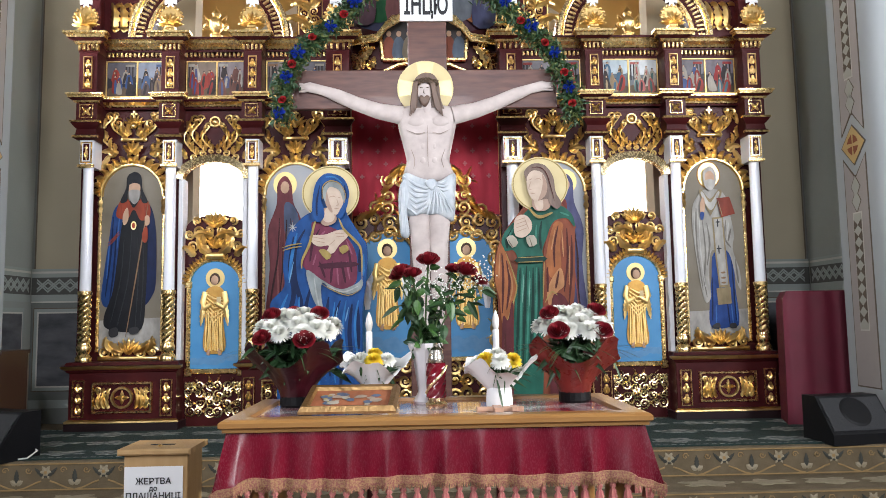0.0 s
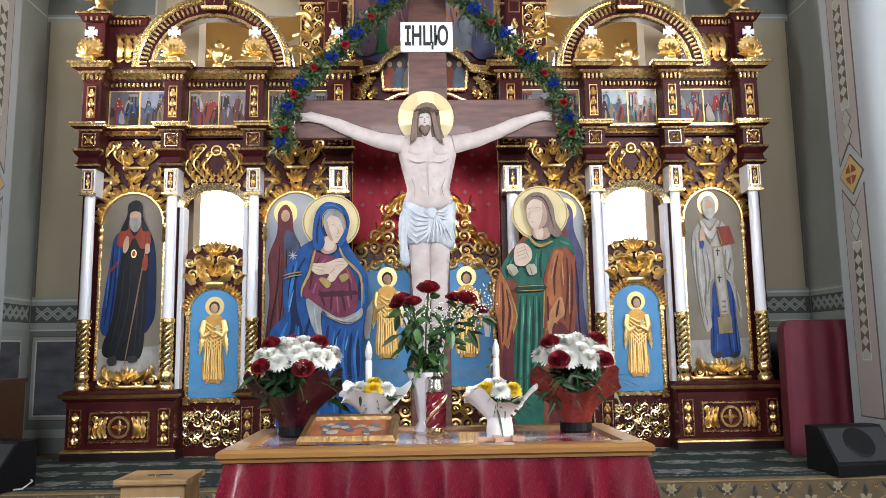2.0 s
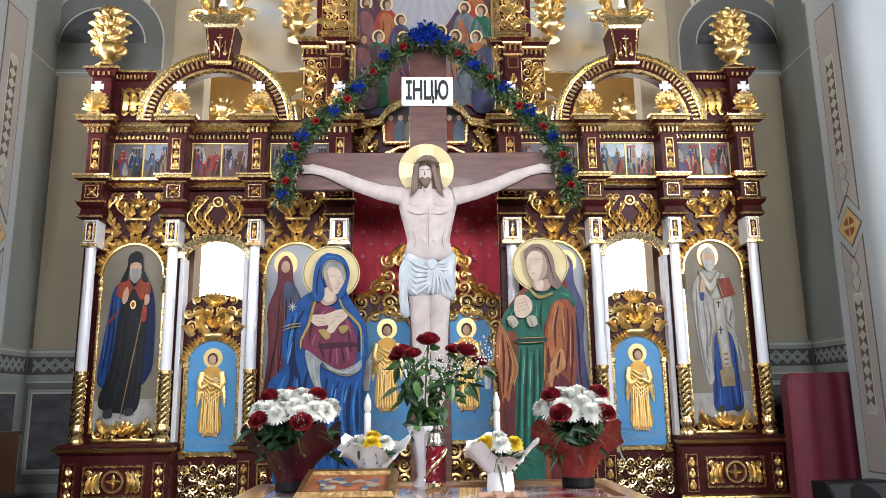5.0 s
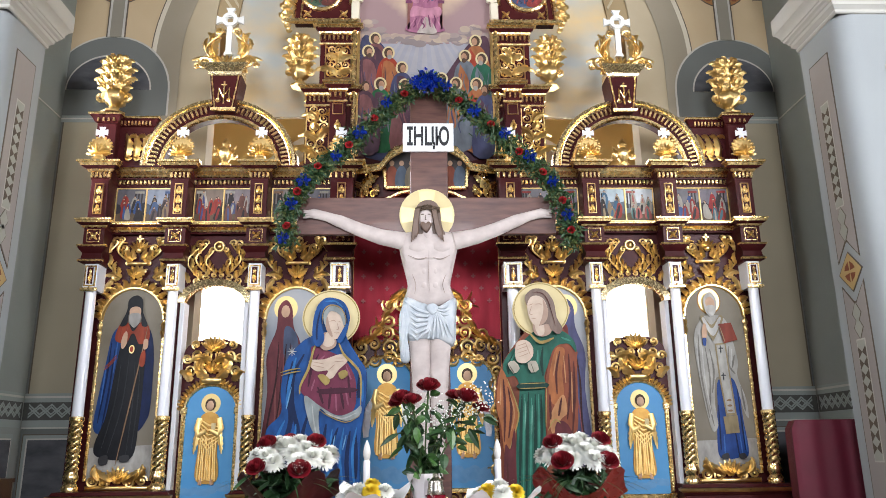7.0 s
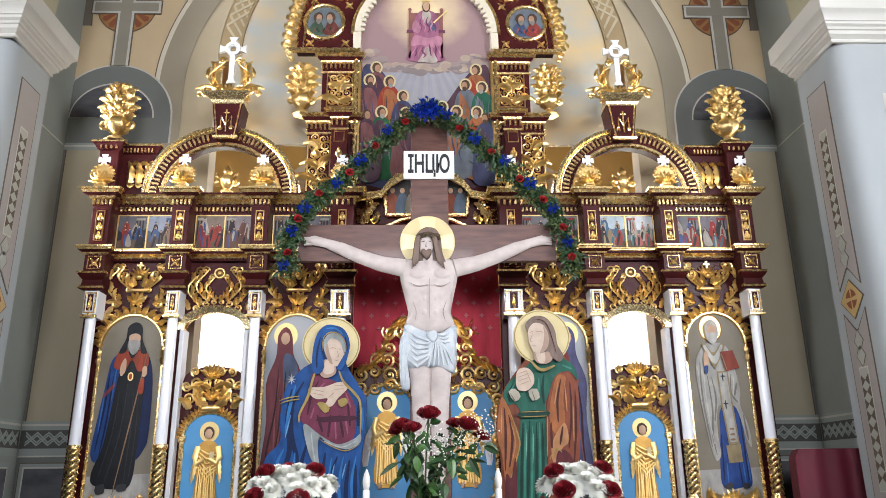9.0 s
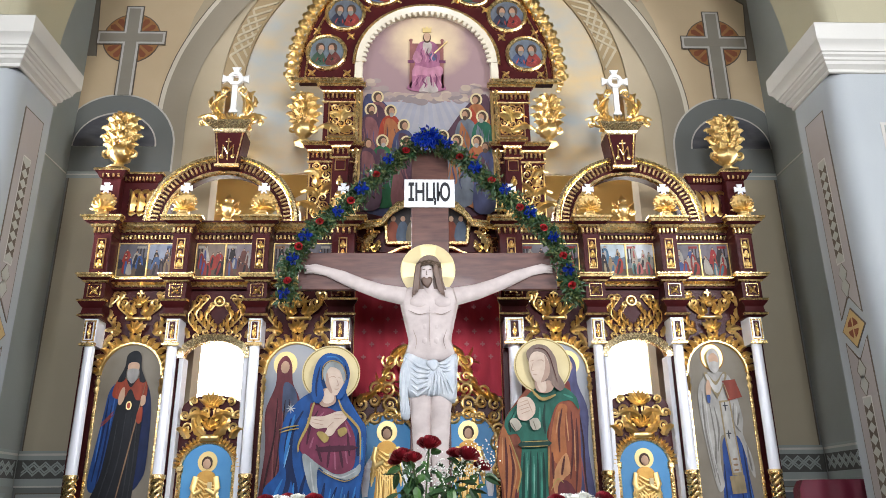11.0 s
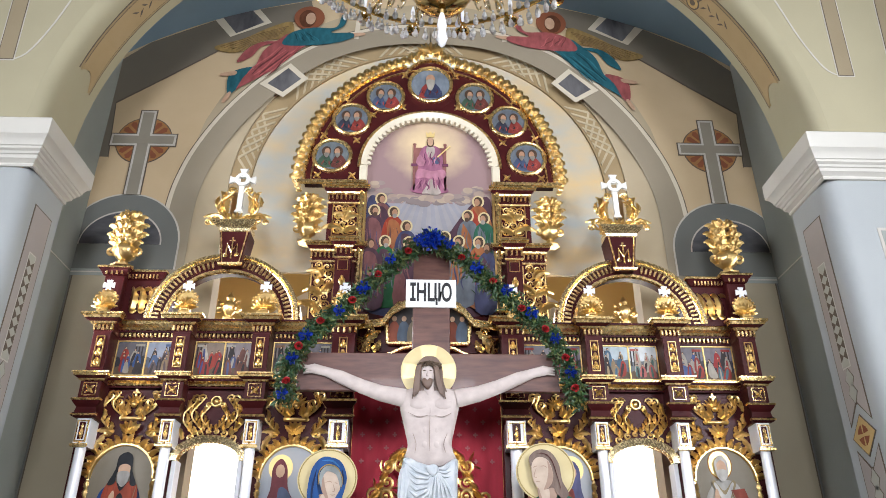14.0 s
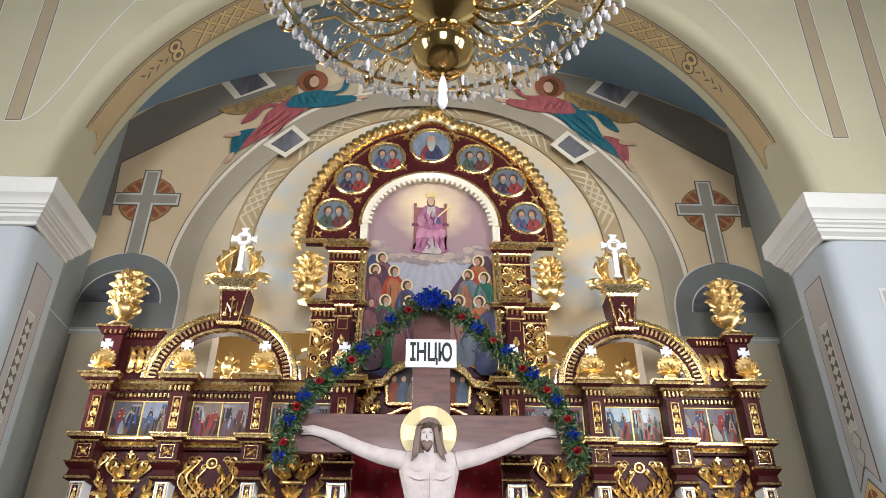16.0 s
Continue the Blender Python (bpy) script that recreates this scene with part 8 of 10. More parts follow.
b = Board()
blob(b.bm, [view_xz(u, v) for u, v in [(222, 228), (262, 238), (276, 280), (264, 330), (300, 395), (318, 430), (314, 520), (302, 600), (298, 720), (300, 970), (70, 970), (58, 720), (46, 640), (46, 585), (85, 540), (85, 480), (100, 400), (140, 350), (178, 320), (184, 262)]], MY, 0.02, 0)
hx, hz = view_xz(223, 281)
disc(b.bm, hx, hz, 0.252, 0.245, MY - 0.004, 0.022, 1, 44)
b.y = MY - 0.0055
for r in (0.235, 0.24):
    arc_sweep(b.bm, hx, hz, r, r * 0.97, 0, 360, [(0, b.y), (0, b.y - 0.001), (0.004, b.y - 0.001), (0.004, b.y)], 44, 5)
b.fill([(222, 230), (258, 240), (274, 282), (264, 332), (300, 395), (317, 432), (312, 520), (300, 600), (296, 720), (296, 960), (76, 960), (62, 720), (50, 650), (50, 590), (90, 545), (88, 480), (104, 402), (142, 352), (180, 320), (186, 262)], 0)
# folds of the mantle: dark hollows, then lit ridges
b.lines([[(118, 400), (104, 480), (112, 560), (90, 640), (84, 720)], [(150, 380), (120, 440), (116, 520), (132, 600), (112, 700)], [(70, 600), (96, 620), (100, 720)], [(160, 540), (140, 620), (150, 720), (130, 900)]], 0.034, 6)
b.lines([[(300, 430), (296, 500)], [(240, 580), (222, 640), (236, 720), (230, 900)], [(272, 590), (262, 680), (272, 800)], [(208, 570), (196, 660), (204, 800)], [(288, 600), (286, 720)]], 0.030, 6)
b.lines([[(128, 390), (112, 450), (100, 520)], [(96, 560), (72, 620), (74, 720)], [(126, 570), (118, 660), (96, 760)], [(174, 600), (164, 700), (176, 860)]], 0.022, 7)
b.lines([[(256, 580), (244, 660), (254, 760)], [(290, 580), (278, 650), (284, 760)], [(224, 585), (212, 690), (218, 820)], [(308, 450), (306, 510)], [(280, 400), (298, 425)]], 0.018, 7)
b.lines([[(115, 470), (100, 530)], [(80, 600), (66, 660)], [(262, 600), (252, 640)], [(232, 600), (222, 650)]], 0.009, 12)
# dress
b.fill([(172, 360), (215, 372), (258, 396), (284, 438), (290, 480), (282, 532), (240, 547), (192, 522), (150, 494), (138, 470), (158, 430), (168, 395)], 2)
b.lines([[(190, 380), (170, 420), (160, 470)], [(222, 470), (215, 530)], [(246, 470), (256, 530)], [(268, 440), (274, 500)], [(186, 470), (200, 515)]], 0.018, 8)
b.lines([[(205, 385), (190, 400)], [(234, 480), (236, 535)], [(260, 470), (268, 520)], [(178, 450), (168, 480)], [(262, 410), (276, 450)]], 0.012, 9)
b.fill([(192, 476), (284, 472), (286, 484), (194, 490)], 8, 2)
# grey lining and the scoop of the mantle
b.fill([(150, 494), (192, 522), (240, 548), (284, 534), (302, 520), (300, 545), (262, 562), (214, 545), (192, 530), (188, 570), (196, 640), (176, 600), (160, 560)], 3)
b.lines([[(170, 515), (176, 570), (186, 620)], [(205, 540), (250, 556), (290, 540)]], 0.010, 10)
# crossed fingers and sleeve cuffs
b.fill([(165, 398), (205, 395), (240, 383), (262, 384), (267, 400), (242, 425), (226, 446), (206, 446), (214, 426), (186, 428), (168, 416)], 4)
b.lines([[(172, 402), (204, 408)], [(174, 412), (204, 418)], [(232, 392), (256, 392)], [(232, 402), (258, 400)], [(215, 425), (232, 410)]], 0.005, 11)
b.fill([(186, 440), (202, 436), (220, 452), (207, 466)], 5, 2)
b.fill([(242, 432), (262, 424), (268, 438), (250, 450)], 5, 2)
# gold hems
b.lines([[(194, 330), (176, 370), (162, 420), (140, 466), (138, 490)], [(302, 520), (302, 440), (284, 410), (256, 380), (242, 345)]], 0.018, 5)
b.lines([[(190, 532), (214, 548), (262, 566), (300, 548)]], 0.007, 5)
b.lines([[(88, 440), (112, 432), (140, 428)], [(86, 432), (112, 424), (140, 420)]], 0.009, 5)
b.lines([[(118, 362), (118, 388)], [(106, 375), (130, 375)], [(110, 366), (126, 384)], [(126, 366), (110, 384)]], 0.006, 10)
# hood, wimple, face and neck
b.fill([(212, 322), (236, 342), (234, 362), (208, 372), (192, 358), (196, 335)], 11)
b.fill([(214, 322), (232, 342), (228, 358), (210, 362), (200, 348)], 4)
b.fill([(208, 288), (222, 266), (246, 274), (258, 300), (253, 326), (238, 341), (222, 333), (210, 312)], 4)
b.fill([(208, 288), (214, 280), (220, 306), (228, 332), (222, 333), (210, 312)], 11)
b.lines([[(220, 294), (230, 291), (237, 294)], [(244, 294), (251, 296)], [(240, 298), (244, 314), (238, 316)], [(232, 324), (240, 325), (246, 323)]], 0.0055, 11)
b.fill([(204, 292), (206, 268), (224, 252), (250, 260), (264, 288), (258, 304), (248, 276), (224, 266), (212, 284), (210, 306)], 3)
b.fill([(214, 230), (250, 240), (272, 280), (268, 318), (252, 350), (240, 344), (262, 300), (252, 262), (224, 250), (202, 266), (198, 300), (206, 340), (192, 362), (176, 352), (174, 310), (186, 256)], 0)
b.lines([[(196, 262), (186, 310), (186, 345)], [(262, 262), (268, 300)]], 0.014, 6)
b.lines([[(210, 240), (236, 240), (256, 256)]], 0.012, 7)
b.lines([[(202, 300), (204, 266), (224, 250), (250, 258), (264, 286), (260, 310)]], 0.008, 5)
single("mourning_figure_board", b.bm, [paint(0.012, 0.085, 0.30), HALO_PALE, paint(0.20, 0.035, 0.075), paint(0.34, 0.38, 0.38), SKIN_PALE, paint(0.44, 0.32, 0.10), paint(0.004, 0.020, 0.085), paint(0.03, 0.19, 0.50), paint(0.07, 0.012, 0.03), paint(0.34, 0.10, 0.16), paint(0.52, 0.54, 0.52), SKIN_SHADE, paint(0.16, 0.38, 0.66)], "standing cut-out painted figure in a blue mantle", "painting", "painted figure boards beside the cross")

b = Board()
blob(b.bm, [view_xz(u, v) for u, v in [(775, 300), (730, 345), (698, 390), (684, 420), (672, 460), (670, 520), (680, 580), (684, 700), (690, 970), (888, 970), (890, 640), (897, 560), (894, 400), (894, 370), (862, 318), (835, 290)]], MY, 0.02, 2)
hx, hz = view_xz(795, 258)
disc(b.bm, hx, hz, 0.252, 0.245, MY - 0.004, 0.022, 1, 44)
b.y = MY - 0.0055
for r in (0.235, 0.24):
    arc_sweep(b.bm, hx, hz, r, r * 0.97, 0, 360, [(0, b.y), (0, b.y - 0.001), (0.004, b.y - 0.001), (0.004, b.y)], 44, 8)
b.fill([(778, 318), (745, 345), (710, 375), (690, 410), (698, 442), (724, 442), (735, 475), (730, 550), (725, 660), (724, 960), (806, 960), (806, 560), (808, 470), (804, 440), (818, 400), (834, 362), (870, 352), (892, 376), (886, 345), (860, 320), (825, 314)], 0)
b.lines([[(716, 385), (704, 415), (706, 436)], [(742, 490), (738, 600), (734, 760)], [(760, 485), (756, 600), (752, 780)], [(778, 490), (778, 620), (770, 780)], [(794, 490), (796, 620), (790, 760)], [(800, 360), (796, 400), (800, 440)], [(740, 360), (726, 372)]], 0.020, 9)
b.lines([[(750, 490), (746, 600), (744, 780)], [(768, 500), (766, 620), (762, 780)], [(787, 490), (788, 620), (780, 780)], [(728, 372), (712, 400)], [(850, 335), (876, 345)], [(786, 370), (784, 420)]], 0.014, 10)
b.lines([[(752, 510), (749, 590)], [(770, 520), (768, 600)]], 0.006, 14)
# mantle over the shoulder and at the other side
b.fill([(834, 362), (862, 355), (890, 385), (894, 440), (892, 560), (886, 624), (860, 592), (836, 562), (820, 602), (808, 590), (806, 470), (817, 400)], 2)
b.fill([(836, 365), (820, 420), (814, 480), (830, 520), (856, 492), (852, 424), (860, 370)], 3)
b.fill([(832, 520), (856, 492), (866, 540), (848, 560), (826, 600), (818, 560)], 11)
b.lines([[(846, 372), (836, 430), (838, 490)], [(870, 380), (874, 470), (866, 560)], [(884, 400), (886, 500), (880, 600)], [(818, 490), (820, 560)], [(850, 500), (842, 550)]], 0.016, 12)
b.lines([[(838, 380), (828, 440)], [(856, 385), (862, 460)], [(878, 430), (880, 540)], [(842, 520), (830, 580)]], 0.009, 11)
b.fill([(836, 568), (886, 624), (888, 960), (838, 960), (830, 700)], 13)
b.lines([[(850, 620), (846, 760)], [(870, 640), (872, 800)]], 0.020, 12)
b.fill([(682, 425), (700, 446), (714, 482), (727, 522), (730, 562), (716, 602), (706, 642), (692, 650), (684, 580), (671, 520)], 3)
b.lines([[(690, 450), (694, 520), (692, 620)], [(702, 470), (712, 530), (704, 610)]], 0.018, 12)
b.lines([[(684, 450), (682, 520)], [(708, 490), (720, 540), (712, 590)]], 0.009, 11)
b.lines([[(700, 446), (727, 522), (730, 562), (706, 642)]], 0.010, 8)
b.fill([(692, 650), (708, 640), (722, 600), (724, 960), (694, 960)], 13)
b.lines([[(700, 680), (704, 900)]], 0.020, 12)
b.lines([[(812, 590), (830, 560), (846, 570)], [(808, 470), (806, 580)]], 0.008, 8)
# sash, cuffs, folded fingers
b.fill([(733, 462), (806, 458), (808, 474), (734, 478)], 9, 2)
b.lines([[(734, 463), (806, 460)], [(734, 476), (806, 473)]], 0.006, 8)
b.fill([(702, 408), (720, 400), (735, 421), (718, 435)], 6, 2)
b.fill([(756, 406), (778, 400), (787, 424), (766, 432)], 6, 2)
b.lines([[(706, 412), (720, 434)], [(766, 408), (774, 432)]], 0.006, 7)
b.fill([(728, 350), (752, 344), (770, 362), (770, 388), (750, 406), (728, 402), (722, 378)], 4)
b.lines([[(730, 360), (752, 352)], [(728, 370), (756, 360)], [(728, 380), (758, 370)], [(732, 390), (758, 380)], [(750, 350), (764, 385)]], 0.005, 15)
# collar, neck, hair and face
b.fill([(774, 296), (816, 280), (822, 320), (800, 334), (776, 326)], 15)
b.fill([(776, 300), (798, 296), (802, 326), (786, 330)], 4)
b.lines([[(760, 322), (790, 350), (828, 338)]], 0.022, 8)
b.fill([(750, 236), (758, 214), (778, 204), (806, 210), (828, 240), (836, 282), (852, 312), (840, 328), (820, 314), (812, 300), (780, 300)], 5)
b.fill([(757, 242), (772, 224), (798, 230), (812, 262), (808, 290), (788, 306), (770, 299), (758, 274)], 4)
b.fill([(798, 232), (812, 262), (808, 290), (788, 306), (796, 282), (800, 256)], 15)
b.lines([[(760, 250), (770, 246)], [(778, 247), (790, 246), (796, 250)], [(768, 252), (762, 272), (770, 275)], [(766, 285), (778, 286)]], 0.0055, 15)
b.lines([[(780, 212), (806, 226), (820, 262), (832, 305)], [(770, 216), (798, 218), (818, 250)]], 0.006, 12)
single("mourning_figure_board", b.bm, [paint(0.020, 0.14, 0.095), HALO_PALE, paint(0.28, 0.075, 0.035), paint(0.44, 0.15, 0.05), SKIN_PALE, BROWN_HAIR, paint(0.52, 0.48, 0.38), paint(0.20, 0.17, 0.12), paint(0.44, 0.32, 0.10), paint(0.006, 0.045, 0.032), paint(0.055, 0.27, 0.19), paint(0.60, 0.28, 0.12), paint(0.10, 0.022, 0.018), paint(0.13, 0.025, 0.03), paint(0.20, 0.44, 0.34), SKIN_SHADE], "standing cut-out painted figure in green and orange", "painting", "painted figure boards beside the cross")


# ---- greenery helpers ----
def leaf3(bm, base, direction, side, length, width, droop=0.2, mi=0, n=4):
    d, w = Vector(direction).normalized(), Vector(side).normalized()
    up = d.cross(w).normalized()
    vs = []
    for i in range(n + 1):
        t = i / n
        p = Vector(base) + d * (length * t) - Vector((0, 0, 1)) * (droop * length * t * t)
        h = width * 0.5 * math.sin(math.pi * min(1, 0.08 + 0.92 * t)) ** 0.8 if t < 1 else 0.0005
        vs += [p - w * h, p + up * (h * 0.35), p + w * h]
    fs = []
    for i in range(n):
        fs += [(3 * i, 3 * i + 1, 3 * i + 4, 3 * i + 3), (3 * i + 1, 3 * i + 2, 3 * i + 5, 3 * i + 4)]
    faces(bm, vs, fs, mi)


def rand_dir(rng, up=0.0):
    while True:
        v = Vector((rng.uniform(-1, 1), rng.uniform(-1, 1), rng.uniform(-1, 1)))
        if 0.1 < v.length < 1:
            v.normalize()
            v.z += up
            return v.normalized()


def rose(bm, c, r, axis, rng, mi=0):
    """Layered cupped petals round a tight heart."""
    q = Vector(axis).normalized().to_track_quat("Z", "Y").to_matrix()
    for layer, (n, rad, h, open_) in enumerate(((3, 0.24, 1.05, 0.02), (4, 0.44, 1.05, 0.06), (5, 0.64, 0.98, 0.14), (6, 0.82, 0.85, 0.30), (6, 0.92, 0.62, 0.55))):
        for k in range(n):
            a0 = 2 * math.pi * k / n + layer * 0.9 + rng.uniform(-0.15, 0.15)
            hw = math.pi / n * 1.35
            vs = []
            for j in range(4):
                t = j / 3
                for i in range(5):
                    a = a0 + hw * (i - 2) / 2 * (1 - 0.25 * t * t)
                    rr = r * rad * (0.45 + 0.55 * math.sin(t * 1.5)) + r * open_ * t * t * 0.5
                    z = r * (h * t - 0.35 - 0.10 * (abs(i - 2) / 2) ** 2 * t - open_ * 0.25 * t ** 3)
                    vs.append(Vector(c) + q @ Vector((rr * math.cos(a), rr * math.sin(a), z)))
            faces(bm, vs, [(5 * j + i, 5 * j + i + 1, 5 * j + i + 6, 5 * j + i + 5) for j in range(3) for i in range(4)], mi)


def mum(bm, c, r, axis, rng, mi=0):
    """A chrysanthemum: many narrow curved petals over a dome."""
    q = Vector(axis).normalized().to_track_quat("Z", "Y").to_matrix()
    for layer in range(8):
        el = radians(-12 + 13 * layer)
        n = (24, 26, 25, 23, 20, 16, 11, 6)[layer]
        for k in range(n):
            a = 2 * math.pi * (k + 0.5 * (layer % 2)) / n + rng.uniform(-0.1, 0.1)
            L = r * (1.0 - 0.03 * layer) * rng.uniform(0.86, 1.08)
            d = Vector((math.cos(a) * math.cos(el), math.sin(a) * math.cos(el), math.sin(el)))
            sd = Vector((-math.sin(a), math.cos(a), 0))
            w = r * 0.082
            vs = []
            for t in (0.15, 0.5, 0.85, 1.0):
                p = d * (L * t) + Vector((0, 0, r * (0.12 * math.sin(t * 3))))
                ww = w * (0.7 if t < 0.3 else 1.1 if t < 0.9 else 0.4)
                vs += [Vector(c) + q @ (p - sd * ww), Vector(c) + q @ (p + sd * ww)]
            faces(bm, vs, [(0, 1, 3, 2), (2, 3, 5, 4), (4, 5, 7, 6)], mi)


ROSE_RED = mat("dark red rose petal", (0.23, 0.006, 0.014), 0.55, 0, (0.13, 0.003, 0.010), 30, bump=0.1, bump_scale=150)
MUM_WHITE = mat("white petal", (0.80, 0.80, 0.76), 0.6, 0, (0.72, 0.74, 0.68), 30, bump=0.1, bump_scale=150)
MUM_YELLOW = mat("yellow petal", (0.75, 0.55, 0.03), 0.6, 0, (0.66, 0.46, 0.02), 30, bump=0.1)
LEAF_DARK = mat("dark green leaf", (0.018, 0.055, 0.020), 0.42, 0, (0.035, 0.085, 0.030), 20, bump=0.2, bump_scale=90)
LEAF_MID = mat("fresh green leaf", (0.06, 0.14, 0.03), 0.45, 0, (0.03, 0.09, 0.025), 20, bump=0.2, bump_scale=90)
STEM = mat("green stem", (0.05, 0.09, 0.025), 0.5, 0, None, 20, bump=0.1)
RIBBON_BLUE = mat("blue satin ribbon", (0.010, 0.045, 0.42), 0.3, 0, (0.006, 0.025, 0.26), 14, bump=0.1)
FLOWER_RED = mat("red cloth flower", (0.42, 0.015, 0.020), 0.6, 0, (0.28, 0.008, 0.012), 30, bump=0.2)

# garland over the cross
gar = thing("garland", 0.02, 6.28, 1.72, "green leafy garland with red flowers and blue ribbons over the cross", "garland")
path = smooth_line([(-1.225, 1.74), (-1.21, 1.99), (-1.12, 2.20), (-0.97, 2.39), (-0.78, 2.56), (-0.585, 2.75), (-0.38, 2.97), (-0.19, 3.13), (0.01, 3.27), (0.23, 3.13), (0.44, 2.95), (0.64, 2.75), (0.84, 2.55), (1.03, 2.39), (1.155, 2.18), (1.235, 1.96), (1.27, 1.74)], 8, False)
rng = random.Random(12)
bm = BM()
tube(bm, [(x, 6.28, z) for x, z in path], 0.02, 5)
for x, z in path:
    for k in range(58):
        p = Vector((x + rng.gauss(0, 0.040), 6.26 + rng.gauss(0, 0.024), z + rng.gauss(0, 0.040)))
        d = rand_dir(rng)
        leaf3(bm, p, d, d.cross(rand_dir(rng)), rng.uniform(0.040, 0.070), 0.022, 0.1, rng.choice((0, 0, 1)), 2)
tagged(part("foliage", bm, [LEAF_DARK, mat("yellowish garland leaf", (0.10, 0.12, 0.03), 0.5, 0, (0.05, 0.08, 0.02), 20, bump=0.2)], gar), kind="stuff")
for i in range(5, len(path), 10):
    x, z = path[i]
    bm = BM()
    rose(bm, (x + rng.uniform(-0.02, 0.02), 6.205, z + rng.uniform(-0.02, 0.02)), 0.031, (rng.uniform(-0.3, 0.3), -1, rng.uniform(-0.1, 0.4)), rng)
    part("flower", bm, FLOWER_RED, gar, "small red cloth flower", smooth=60)


def ribbon(bm, x, y, z, r, rng, n=6):
    for k in range(n):
        a = 2 * math.pi * k / n + rng.uniform(-0.3, 0.3)
        pts = [(x, y, z), (x + r * math.cos(a - 0.3) * 0.7, y - 0.03, z + r * math.sin(a - 0.3) * 0.7), (x + r * math.cos(a), y - 0.02, z + r * math.sin(a)), (x + r * math.cos(a + 0.3) * 0.7, y - 0.01, z + r * math.sin(a + 0.3) * 0.7), (x, y, z)]
        vs = []
        for p in pts:
            vs += [(p[0], p[1], p[2]), (p[0], p[1] - 0.025, p[2] + 0.012)]
        faces(bm, vs, [(2 * i, 2 * i + 2, 2 * i + 3, 2 * i + 1) for i in range(4)])


for i in range(0, len(path), 10):
    x, z = path[i]
    bm = BM()
    ribbon(bm, x + rng.uniform(-0.03, 0.03), 6.215, z + rng.uniform(-0.03, 0.03), rng.uniform(0.05, 0.07), rng)
    part("ribbon_bow", bm, RIBBON_BLUE, gar, "blue satin ribbon bow", smooth=60)
bm = BM()
for dx, dz in ((-0.05, 0.0), (0.05, 0.01), (0.0, -0.04), (0.0, 0.05)):
    ribbon(bm, 0.01 + dx, 6.20, 3.22 + dz, 0.085, rng, 7)
part("top_bow", bm, RIBBON_BLUE, gar, "large blue satin bow", smooth=60)
bm = BM()
for k in range(90):
    d = rand_dir(rng, 0.9)
    leaf3(bm, (0.01 + rng.gauss(0, 0.03), 6.27 + rng.gauss(0, 0.02), 3.30 + rng.gauss(0, 0.02)), d, d.cross(rand_dir(rng)), rng.uniform(0.05, 0.09), 0.02, 0.1, 0, 2)
part("top_tuft", bm, LEAF_MID, gar)

# ---- table with cloth ----
TX0, TX1, TY0, TY1, TZ = -0.775, 0.755, 2.80, 3.50, -0.352
tab = thing("table", 0, 3.15, NAVE_Z, "honey oak table with a moulded rim and glass-covered top", "table")
bm = BM()
rim = [(0.0, TZ - 0.050), (0.018, TZ - 0.046), (0.018, TZ - 0.036), (0.030, TZ - 0.028), (0.030, TZ - 0.012), (0.022, TZ - 0.004), (0.010, TZ)]
ring = []
for d, z in rim + [(-0.06, TZ), (-0.065, TZ - 0.012)]:
    ring.append([(TX0 - d, TY0 - d, z), (TX1 + d, TY0 - d, z), (TX1 + d, TY1 + d, z), (TX0 - d, TY1 + d, z)])
vs = [p for r in ring for p in r]
faces(bm, vs, [(4 * i + j, 4 * i + (j + 1) % 4, 4 * i + 4 + (j + 1) % 4, 4 * i + 4 + j) for i in range(len(ring) - 1) for j in range(4)])
part("rim", bm, OAK, tab, "moulded honey oak rim")
bm = BM()
box(bm, TX0 + 0.03, TX1 - 0.03, TY0 + 0.03, TY1 - 0.03, TZ - 0.05, TZ - 0.012)
part("tabletop", bm, mat("red cloth under glass", (0.28, 0.012, 0.035), 0.16, 0, (0.62, 0.56, 0.56), 5, bump=0.03, spread=0.22, coat=0.6), tab, "crimson cloth with lace under glass")
for x in (TX0 + 0.09, TX1 - 0.09):
    for yy in (TY0 + 0.09, TY1 - 0.09):
        bm = BM()
        lathe(bm, x, yy, [(0.035, NAVE_Z), (0.04, NAVE_Z + 0.1), (0.028, NAVE_Z + 0.2), (0.04, -0.7), (0.045, TZ - 0.05)], 12)
        part("leg", bm, OAK, tab, smooth=40)
bm = BM()
for a, b in (((TX0 + 0.05, TY0 + 0.06), (TX1 - 0.05, TY0 + 0.08)),):
    box(bm, a[0], b[0], a[1], b[1], TZ - 0.12, TZ - 0.05)
part("apron", bm, OAK, tab)

